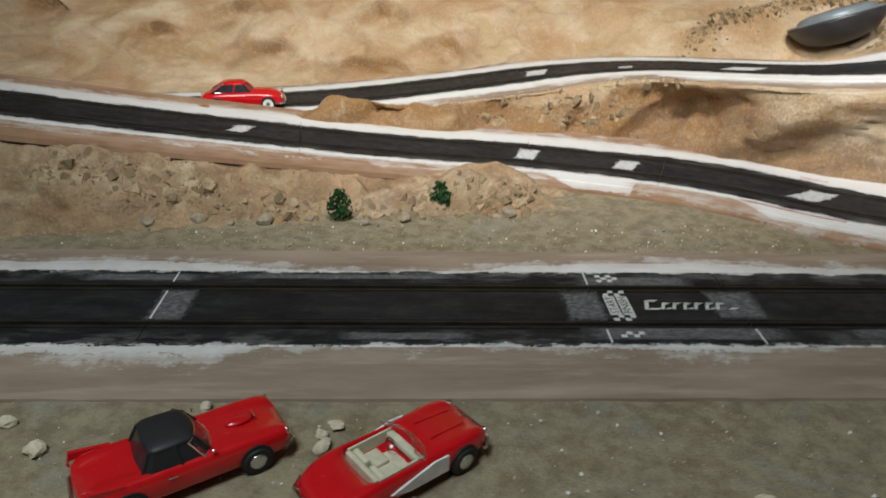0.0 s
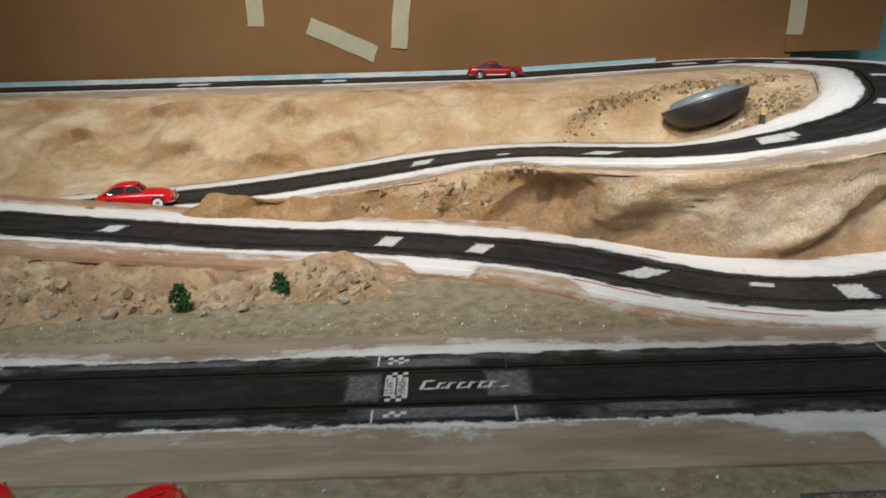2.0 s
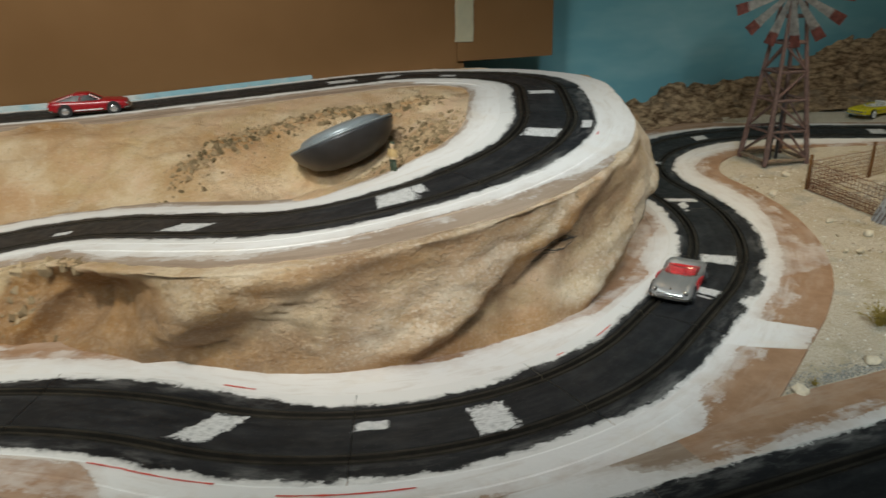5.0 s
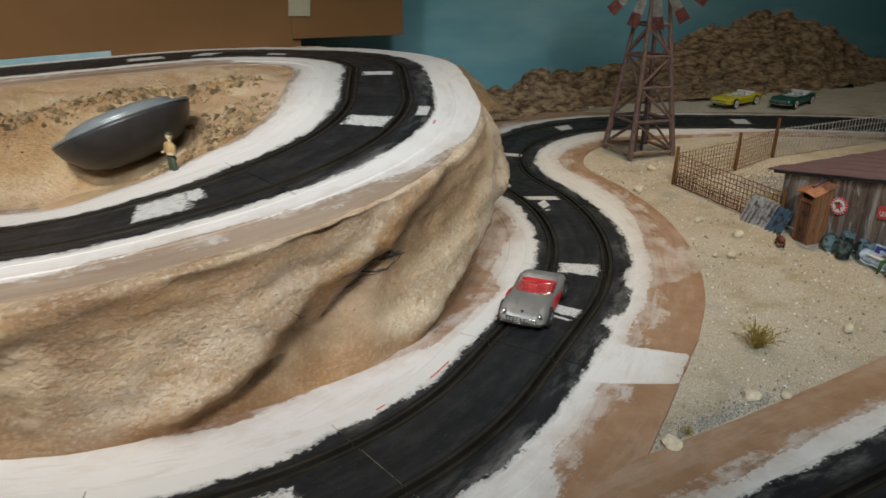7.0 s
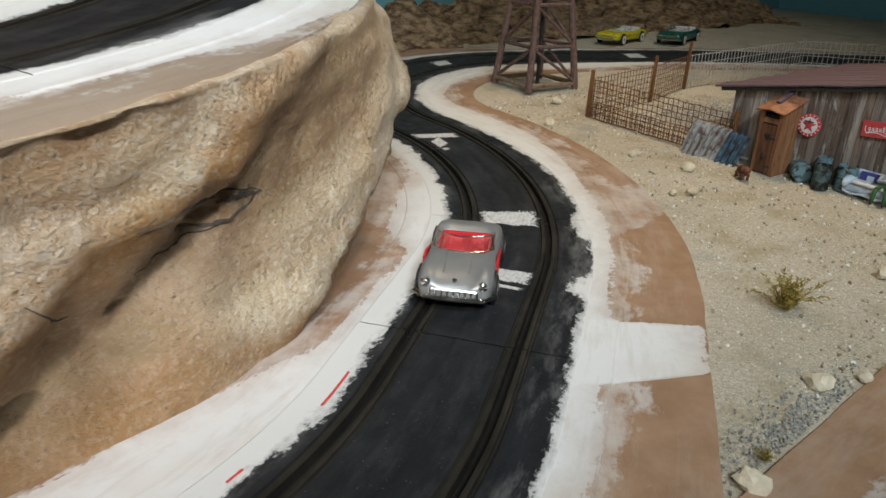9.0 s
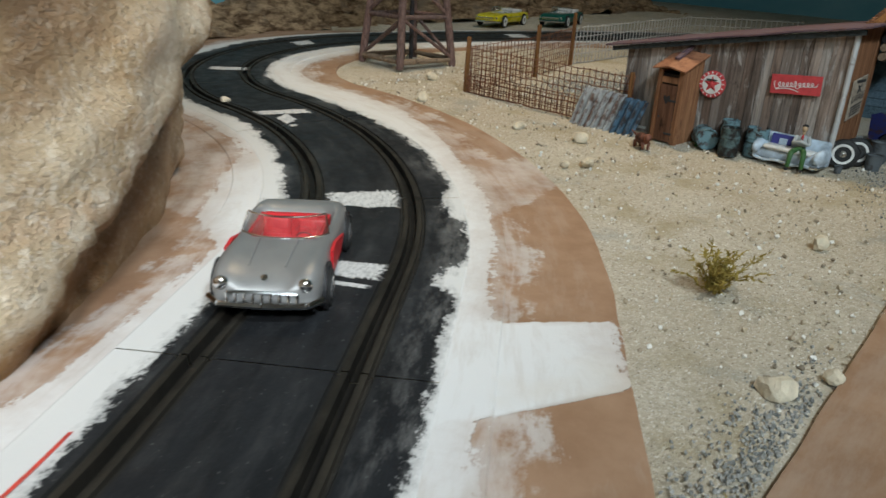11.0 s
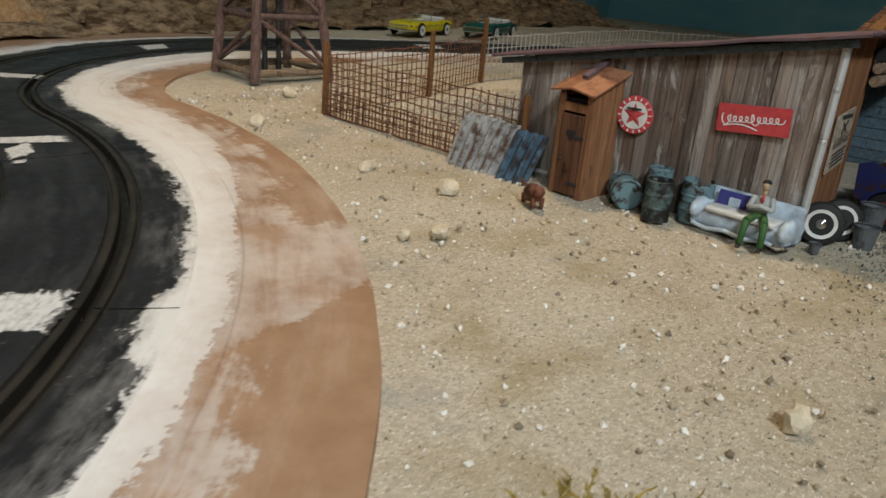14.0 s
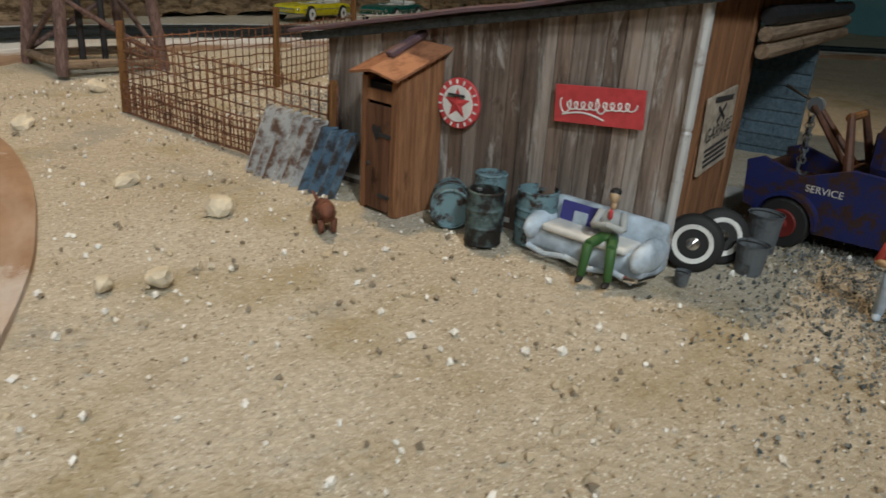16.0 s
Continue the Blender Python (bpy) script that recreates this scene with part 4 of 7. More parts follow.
slab("backdrop", (4.6, 0.02, 1.0), (0.9, 1.46, 0.45), SKY, "painted blue-green sky backdrop with faint clouds", "backdrop")
slab("backdrop", (0.02, 2.9, 1.0), (2.75, 0.1, 0.45), SKY, "painted blue-green sky backdrop", "backdrop")
slab("wall_west", (0.04, 3.0, 2.2), (-1.42, 0.0, 0.6), ROOM, "plain pale room wall", "wall")
slab("wall_south", (4.4, 0.04, 2.2), (0.7, -1.32, 0.6), ROOM, "plain pale room wall", "wall")
slab("wall_north", (4.4, 0.04, 1.2), (0.7, 1.50, 1.25), ROOM, "plain pale room wall", "wall")
slab("wall_east", (0.04, 3.0, 1.2), (2.80, 0.0, 1.25), ROOM, "plain pale room wall", "wall")
slab("ceiling", (4.4, 3.0, 0.04), (0.7, 0.05, 1.72), ROOM, "plain pale ceiling", "ceiling")


def board():
    e = thing("cardboard_sheet", pose(0, 1.318, 0, 0, 0, 0.4), "large brown cardboard sheet leaning on the back wall", "cardboard")
    part("sheet", box(2.23, 0.004, 0.75, (-0.255, 0, 0.52), 0.0008), CARD, e)
    part("flap", box(0.19, 0.004, 0.715, (0.940, -0.0052, 0.5375), 0.0008, (0, 0, 1.2)), CARD, e, "second brown cardboard layer at the end")
    return e


board()


def tape(x, z, length, tilt, wid=0.034):
    bm = bmesh.new()
    n = 8
    rows = []
    for i in range(n + 1):
        q = -length / 2 + length * i / n
        jag = 0.0035 * math.sin(i * 2.4) if i in (0, n) else 0
        rows.append([bm.verts.new((w * wid / 2 + 0.0008 * math.sin(i * 1.7), -0.0007 * math.sin(i * 1.1) - 0.0012, q + (jag if w > 0 else -jag))) for w in (-1, 0, 1)])
    for a, b in zip(rows, rows[1:]):
        for j in range(2):
            bm.faces.new((a[j], a[j + 1], b[j + 1], b[j]))
    bmesh.ops.solidify(bm, geom=bm.faces[:], thickness=0.0004)
    o = part("masking_tape", bm, TAPE)
    o.matrix_world = pose(x, 1.3135, z, 0, tilt, 0)
    return tagged(o, "torn strip of cream masking tape on cardboard", "tape", "tape strips on the cardboard")


tape(-0.235, 0.330, 0.155, 2)
tape(-0.062, 0.222, 0.148, 114)
tape(0.062, 0.285, 0.165, 6)
tape(0.860, 0.298, 0.168, 2)
tape(-0.645, 0.372, 0.155, -8)


# paint marks on the track ---------------------------------------------------
def mark(road, s, off, along, across, mat=PAINT, skew=0.0, parent=None, name="paint_mark", up=0.0042, seed=0):
    """A ragged dab of paint lying on a road."""
    V, F, UV = [], [], []
    n, k = 14, 10
    for i in range(n + 1):
        u = i / n - 0.5
        for j in range(k + 1):
            v = j / k - 0.5
            rx = (0.0022 * noise.noise((v * 9 + s * 31, seed + 2.0, i // (n + 1))) + 0.0016 * noise.noise((v * 40 + s * 17, seed, 5))) * (1 if i in (0, n) else 0)
            ry = (0.0016 * noise.noise((u * 14 + s * 13, seed + 6.0, 1))) * (1 if j in (0, k) else 0)
            d = u * along + rx * 2 * min(1, along / 0.02) + skew * v
            V.append(road.at(s + d, off + v * across + ry * 2, up)[0])
            UV.append((u, v))
    w = k + 1
    for i in range(n):
        for j in range(k):
            a = i * w + j
            F.append((a, a + w, a + w + 1, a + 1))
    return raw(name, V, F, mat, parent, uvs=UV)


def mark_at(road, par, x, y, along, across, mat=PAINT, skew=0.0, off=None, lo=0, hi=9, up=0.0042):
    s = road.near(x, y, lo, hi)
    if off is None:
        p, h = road.at(s)
        off = -(x - p.x) * math.sin(h) + (y - p.y) * math.cos(h)
        off = max(-0.04, min(0.04, off))
    return mark(road, s, off, along, across, mat, skew, par, up=up, seed=x * 10)


for x, y, al, ac, sk in ((-0.258, 0.623, 0.020, 0.030, 0.012), (1.59, 1.078, 0.03, 0.04, 0)):
    mark_at(LOW, road_l, x, y, al, ac, skew=sk, off=0.0)
for q, off, al, ac, sk in ((0.896, 0.0, 0.026, 0.040, 0.010), (1.017, -0.003, 0.026, 0.036, 0.008), (1.226, 0.002, 0.032, 0.040, 0.022), (1.355, 0.011, 0.028, 0.012, 0), (1.448, -0.004, 0.034, 0.040, 0.004),
                           (1.879, -0.001, 0.028, 0.042, 0), (1.783, -0.004, 0.018, 0.036, 0), (1.768, -0.004, 0.004, 0.030, 0.003), (2.100, 0.003, 0.016, 0.042, 0.016), (2.078, 0.010, 0.024, 0.014, -0.012), (2.056, 0.013, 0.006, 0.006, 0), (2.311, -0.010, 0.018, 0.040, 0.006), (2.52, 0.0, 0.03, 0.03, 0.01)):
    mark(LOW, q, off, al, ac, skew=sk, parent=road_l, seed=q * 10)
for q, off, al, ac, sk in ((0.92, 0.0, 0.034, 0.030, 0.010), (1.054, -0.010, 0.022, 0.012, 0), (1.223, -0.008, 0.048, 0.028, 0.012), (1.447, 0.0, 0.040, 0.042, 0.004), (1.470, 0.006, 0.018, 0.026, 0.004), (1.658, -0.002, 0.028, 0.042, 0), (1.690, -0.046, 0.026, 0.012, 0), (1.856, 0.0, 0.026, 0.036, 0), (2.129, 0.010, 0.030, 0.020, 0)):
    mark(HIGH, q, off, al, ac, skew=sk, parent=road_h, seed=q * 10)
for x, y, al, ac, sk in ((0.62, 1.25, 0.05, 0.03, 0), (-0.07, 1.24, 0.05, 0.035, 0), (-0.35, 1.23, 0.07, 0.035, 0), (0.70, 1.24, 0.03, 0.03, 0.02)):
    mark_at(HIGH, road_h, x, y, al, ac, skew=sk, off=0.0, lo=2.2, hi=4)
# the straight: scrubbed patches, joint lines, start panel
for x, off, al, ac, mt in ((-0.232, 0, 0.030, 0.050, SCRUB), (0.090, 0, 0.032, 0.046, SCRUB), (0.212, 0.002, 0.042, 0.044, SCRUB), (0.14, 0.040, 0.10, 0.016, SCRUB), (0.16, -0.040, 0.16, 0.018, SCRUB), (0.34, -0.040, 0.12, 0.014, SCRUB), (-0.05, -0.044, 0.1, 0.010, SCRUB), (-0.27, 0.044, 0.1, 0.012, SCRUB), (-0.1, 0.046, 0.2, 0.008, SCRUB)):
    mark(STRAIGHT, sx(x), off, al, ac, mt, 0, road_s, up=0.00415, seed=x)
for x, off, ac in ((-0.242, 0, 0.042), (-0.242, 0.044, 0.016), (0.100, 0.044, 0.020), (0.100, -0.044, 0.018), (0.214, -0.044, 0.020), (0.556, 0.0, 0.044), (0.556, 0.042, 0.018), (0.670, 0.0, 0.044)):
    mark(STRAIGHT, sx(x), off, 0.0016, ac, SOLIDWHITE, 0, road_s, up=0.0044, seed=x * 3)


def start_panel():
    base = sx(0.105)
    for row, off in enumerate((0.048, 0.044, 0.040, 0.021, 0.0165, -0.0165, -0.021, -0.040, -0.044)):
        for c in range(4):
            if (c + row) % 2 == 0:
                sweep("check", STRAIGHT, base + 0.004 + c * 0.0046, base + 0.0084 + c * 0.0046, [(off - 0.0021, 0.00455), (off + 0.0021, 0.00455)], SOLIDWHITE, road_s)
    sweep("panel", STRAIGHT, base + 0.003, base + 0.012, [(-0.0145, 0.0045), (0.0145, 0.0045)], SOLIDWHITE, road_s)
    sweep("panel", STRAIGHT, base + 0.0135, base + 0.0225, [(-0.0145, 0.0045), (0.0145, 0.0045)], SOLIDWHITE, road_s)
    for words, ds in (("START", 0.0075), ("FINISH", 0.018)):
        me = text_mesh(words, 0.0088)
        ob = link("lettering", me, SIGNDARK, road_s)
        p, h = STRAIGHT.at(base + ds, 0, 0.0049)
        ob.matrix_world = Matrix.Translation(p) @ Matrix.Rotation(h + math.pi / 2, 4, "Z")
    # the maker's mark as plain white strokes
    def stroke(d, off, along, across, lean=0.0035):
        mark(STRAIGHT, sx(0.137) + d, off, along, across, SOLIDWHITE, lean, road_s, "white_stroke", 0.0046, int(d * 9999))
    stroke(0.0035, 0.001, 0.0032, 0.014)
    stroke(0.0085, 0.0070, 0.0085, 0.0026)
    stroke(0.0080, -0.0055, 0.0085, 0.0026)
    for k in range(6):
        d = 0.0165 + 0.0088 * k
        stroke(d, -0.0008, 0.0028, 0.0105)
        stroke(d + 0.0032, 0.0028, 0.0042, 0.0024)
        if k % 2 == 0:
            stroke(d + 0.0036, -0.0046, 0.0040, 0.0022)
    stroke(0.072, -0.0046, 0.0060, 0.0022)


start_panel()
for road, par, s0, s1, off in ((LOW, road_l, 1.16, 1.26, -0.058), (LOW, road_l, 1.30, 1.38, -0.066), (LOW, road_l, 1.20, 1.235, 0.060), (LOW, road_l, 1.622, 1.654, 0.0435), (LOW, road_l, 1.558, 1.568, 0.0475), (HIGH, road_h, 1.66, 1.668, -0.062)):
    sweep("kerb_line", road, s0, s1, [(off - 0.0007, 0.0044), (off + 0.0007, 0.0044)], CURBRED, par, ragged=lambda s, j: 0.0008 * noise.noise((s * 90, j, 0)))


# cars -----------------------------------------------------------------------
def car_body(L, Wd, st, mat, e):
    """A moulded shell from stations (x, half width, sill, shoulder, centre height, width of the centre strip)."""
    bm = bmesh.new()
    rings = []
    for x, w, zl, zs, zc, wc in st:
        w *= Wd / 2
        half = [(0, zc), (w * wc, zc), (w * (wc + 0.05), (zc + zs) / 2 if zc > zs - 0.002 else zs), (w * 0.86, zs), (w * 0.97, zs - 0.18 * (zs - zl)), (w, zs - 0.5 * (zs - zl)), (w * 0.975, zl + 0.12 * (zs - zl)), (w * 0.9, zl), (0, zl)]
        full = half + [(-y, z) for y, z in half[-2:0:-1]]
        rings.append([bm.verts.new((x * L, y, z)) for y, z in full])
    n = len(rings[0])
    for a, b in zip(rings, rings[1:]):
        for i in range(n):
            bm.faces.new((a[i], a[(i + 1) % n], b[(i + 1) % n], b[i]))
    bm.faces.new(rings[0])
    bm.faces.new(rings[-1][::-1])
    bmesh.ops.recalc_face_normals(bm, faces=bm.faces[:])
    ob = part("body", bm, mat, e, smooth=True)
    md = ob.modifiers.new("soft", "SUBSURF")
    md.levels = md.render_levels = 1
    return ob


def wheel(e, x, y, r, w, side, white=False):
    t = part("wheel", lathe([(r * 0.62, -w / 2), (r * 0.9, -w / 2), (r, -w * 0.3), (r, w * 0.3), (r * 0.9, w / 2), (r * 0.62, w / 2)], 24, pose(x, y, r, 90)), RUBBER, e, smooth=False)
    d = side * (w / 2)
    if white:
        part("white_wall", lathe([(r * 0.60, -0.0003), (r * 0.86, -0.0003), (r * 0.86, 0.0003), (r * 0.60, 0.0003)], 24, pose(x, y + d, r, 90)), WALLW, t)
    part("hubcap", lathe([(r * 0.60, -0.0004), (r * 0.58, 0.0003), (r * 0.40, 0.0001), (r * 0.22, 0.0007), (0, 0.0010)], 20, pose(x, y + d, r, -90 * side)), HUB, t, "chrome hubcap", True)
    return t


def bent(points, r):
    return join(*[rod(a, b, r, r, 8) for a, b in zip(points, points[1:])])


def prism(pts, y0, y1):
    """A flat plate in the xz plane between y0 and y1."""
    bm = bmesh.new()
    a = [bm.verts.new((x, y0, z)) for x, z in pts]
    b = [bm.verts.new((x, y1, z)) for x, z in pts]
    bm.faces.new(a), bm.faces.new(b[::-1])
    for i in range(len(a)):
        j = (i + 1) % len(a)
        bm.faces.new((a[i], b[i], b[j], a[j]))
    bmesh.ops.recalc_face_normals(bm, faces=bm.faces[:])
    return bm


def screen(e, x, w, z, h, rake, mat=CLEAR):
    """A wrapped windscreen with its chrome frame."""
    n = 10
    bm = bmesh.new()
    lo, hi = [], []
    for i in range(n + 1):
        a = -1.15 + 2.3 * i / n
        yy, xx = w / 2 * math.sin(a) / math.sin(1.15), -(1 - math.cos(a)) * w * 0.34
        lo.append((x + xx, yy, z)), hi.append((x + xx * 0.9 - rake, yy * 0.90, z + h))
    A, B = [bm.verts.new(p) for p in lo], [bm.verts.new(p) for p in hi]
    for i in range(n):
        bm.faces.new((A[i], A[i + 1], B[i + 1], B[i]))
    bmesh.ops.solidify(bm, geom=bm.faces[:], thickness=0.0003)
    g = part("windscreen", bm, mat, e, "clear windscreen", True)
    g.visible_shadow = False
    part("windscreen_frame", join(bent([lo[0]] + hi + [lo[-1]], 0.00042), bent(lo, 0.0004)), CHROME, e, "chrome windscreen frame")


def greenhouse(e, x0, x1, xt0, xt1, w, wt, z0, z1, roof_mat, glass=DARKGLASS):
    """Cabin of a closed car: glazing, pillars and a domed roof."""
    def ring(a, b, ww, z):
        return [(a, -ww * 0.86, z), (a + (b - a) * 0.12, -ww, z), (a + (b - a) * 0.55, -ww, z), (a + (b - a) * 0.9, -ww * 0.96, z), (b, -ww * 0.8, z), (b + 0.002, 0, z), (b, ww * 0.8, z), (a + (b - a) * 0.9, ww * 0.96, z), (a + (b - a) * 0.55, ww, z), (a + (b - a) * 0.12, ww, z), (a, ww * 0.86, z), (a - 0.001, 0, z)]
    lo, hi = ring(x0, x1, w / 2, z0), ring(xt0, xt1, wt / 2, z1)
    bm = bmesh.new()
    A, B = [bm.verts.new(p) for p in lo], [bm.verts.new(p) for p in hi]
    for i in range(12):
        bm.faces.new((A[i], A[(i + 1) % 12], B[(i + 1) % 12], B[i]))
    part("window_band", bm, glass, e, "dark side windows")
    bm = bmesh.new()
    rr = []
    for f, dz in ((1.0, -0.0012), (1.03, 0.0), (0.97, 0.0011), (0.78, 0.0022), (0.40, 0.0028)):
        cx = (xt0 + xt1) / 2
        rr.append([bm.verts.new((cx + (p[0] - cx) * f, p[1] * f, z1 + dz)) for p in hi])
    for a, b in zip(rr, rr[1:]):
        for i in range(12):
            bm.faces.new((a[i], a[(i + 1) % 12], b[(i + 1) % 12], b[i]))
    bm.faces.new(rr[-1])
    part("roof", bm, roof_mat, e, smooth=True)
    for i in (0, 2, 4, 6, 8, 10):
        part("pillar", rod(lo[i], hi[i], 0.0010, 0.0009, 6), roof_mat, e)
    for i, j in ((1, 4), (6, 9)):
        part("window_trim", rod(lo[i], lo[j], 0.0005, 0.0005, 6), CHROME, e, "chrome window trim")


def seats(e, x, z, mat, w, dash=BLACK):
    for y in (-w * 0.23, w * 0.23):
        part("seat", join(box(0.012, w * 0.36, 0.004, (x, y, z + 0.002), 0.001), box(0.004, w * 0.36, 0.010, (x - 0.0075, y, z + 0.006), 0.0014, (0, -12, 0))), mat, e, smooth=True)
    part("dashboard", box(0.005, w * 0.86, 0.004, (x + 0.0155, 0, z + 0.0085), 0.0012), mat, e)
    ring = [(x + 0.0105 + 0.0012 * math.sin(a), w * 0.22 + 0.0034 * math.cos(a), z + 0.0085 + 0.0032 * math.sin(a)) for a in [i * math.pi / 6 for i in range(13)]]
    part("steering_wheel", bent(ring, 0.00035), dash, e)


def add_wheels(e, L, Wd, xf, xr, r, white=False):
    for x in (xf * L, xr * L):
        for side in (-1, 1):
            # Black disc on the flank stands for the shaded wheel recess.
            part("arch_shade", lathe([(r * 1.20, -0.0009), (r * 1.20, 0.0009)], 28, pose(x, side * (Wd / 2 - 0.0005), r * 1.05, 90)), BLACK, e)
            wheel(e, x, side * (Wd / 2 - 0.0012), r, 0.0052, side, white)


def lights(e, L, Wd, zf, zr, wf=0.36, wr=0.40):
    for side in (-1, 1):
        part("headlight", lathe([(0.0028, 0), (0.0028, 0.0010), (0.0022, 0.0020), (0, 0.0024)], 16, pose(L * 0.470, side * Wd * wf * 0.93, zf - 0.0012, 0, 90, 0)), CHROME, e, "chrome-ringed headlight", True)
        part("tail_light", lathe([(0.0016, 0), (0.0016, 0.0010), (0, 0.0016)], 12, pose(-L * 0.488, side * Wd * wr, zr, 0, -90, 0)), LENSRED, e, "red tail light", True)


def bumpers(e, L, Wd, z, zr=None):
    zr = zr or z
    f = [(L * 0.44, -Wd * 0.50, z), (L * 0.505, -Wd * 0.38, z), (L * 0.517, 0, z), (L * 0.505, Wd * 0.38, z), (L * 0.44, Wd * 0.50, z)]
    part("front_bumper", bent(f, 0.0013), CHROME, e, "chrome bumper")
    part("rear_bumper", bent([(-x, y, zr) for x, y, _ in f], 0.0013), CHROME, e, "chrome bumper")


def grille(e, L, w, z, h):
    part("grille", join(*[rod((L * 0.503, -w / 2 + w * i / 8, z - h / 2), (L * 0.503, -w / 2 + w * i / 8, z + h / 2), 0.0006, 0.0006, 6) for i in range(9)], rod((L * 0.502, -w / 2, z + h / 2), (L * 0.502, w / 2, z + h / 2), 0.0007, 0.0007, 6)), CHROME, e, "toothed chrome grille")


def roadster(m, mat, cove, trim, label, L=0.100, Wd=0.043):
    """Open two-seater with rounded wings and scooped sides."""
    e = thing("convertible_car", m, label, "model car")
    o = 0.56
    st = [(-0.50, 0.55, 0.010, 0.0135, 0.0140, o), (-0.485, 0.80, 0.007, 0.0160, 0.0165, o), (-0.43, 0.94, 0.006, 0.0195, 0.0200, o), (-0.33, 1.0, 0.0055, 0.0225, 0.0215, o), (-0.235, 1.0, 0.005, 0.0228, 0.0215, o), (-0.215, 0.99, 0.005, 0.0225, 0.0100, 0.74), (-0.20, 0.985, 0.005, 0.0222, 0.0085, 0.74), (-0.02, 0.965, 0.005, 0.0212, 0.0085, 0.74), (0.075, 0.96, 0.005, 0.0210, 0.0085, 0.74), (0.085, 0.96, 0.005, 0.0212, 0.0205, o),
          (0.16, 0.975, 0.005, 0.0215, 0.0218, o), (0.30, 1.0, 0.0055, 0.0220, 0.0212, o), (0.41, 0.985, 0.006, 0.0212, 0.0192, o), (0.47, 0.90, 0.007, 0.0185, 0.0165, o), (0.50, 0.72, 0.009, 0.0140, 0.0130, o)]
    car_body(L, Wd, st, mat, e)
    add_wheels(e, L, Wd, 0.30, -0.31, 0.0080, False)
    for side in (-1, 1):
        y0 = side * Wd * 0.478
        part("side_scoop", prism([(L * 0.19, 0.0185), (L * 0.10, 0.0192), (-L * 0.17, 0.0128), (-L * 0.06, 0.0090), (L * 0.19, 0.0080)], y0, y0 + side * 0.0013), cove, e, "contrasting side scoop")
    screen(e, L * 0.125, Wd * 0.84, 0.0207, 0.0070, 0.0062)
    seats(e, -L * 0.085, 0.0086, trim, Wd * 0.80)
    part("tub", join(box(L * 0.27, Wd * 0.66, 0.0012, (-L * 0.065, 0, 0.0092)), box(0.0030, Wd * 0.66, 0.0115, (-L * 0.205, 0, 0.0145), 0.0006), box(L * 0.27, 0.0012, 0.011, (-L * 0.065, Wd * 0.345, 0.0150)), box(L * 0.27, 0.0012, 0.011, (-L * 0.065, -Wd * 0.345, 0.0150))), trim, e, "moulded interior")
    lights(e, L, Wd, 0.0172, 0.0145, 0.385, 0.33)
    bumpers(e, L, Wd, 0.0090, 0.0110)
    grille(e, L, Wd * 0.60, 0.0112, 0.0052)
    part("badge", lathe([(0.0014, 0), (0.0012, 0.0005), (0, 0.0007)], 12, pose(L * 0.455, 0, 0.0178, 0, 25, 0)), CHROME, e)
    part("hood_spear", rod((L * 0.17, Wd * 0.18, 0.0224), (L * 0.40, Wd * 0.16, 0.0202), 0.0004, 0.0004, 6), mat, e)
    part("hood_spear", rod((L * 0.17, -Wd * 0.18, 0.0224), (L * 0.40, -Wd * 0.16, 0.0202), 0.0004, 0.0004, 6), mat, e)
    return e


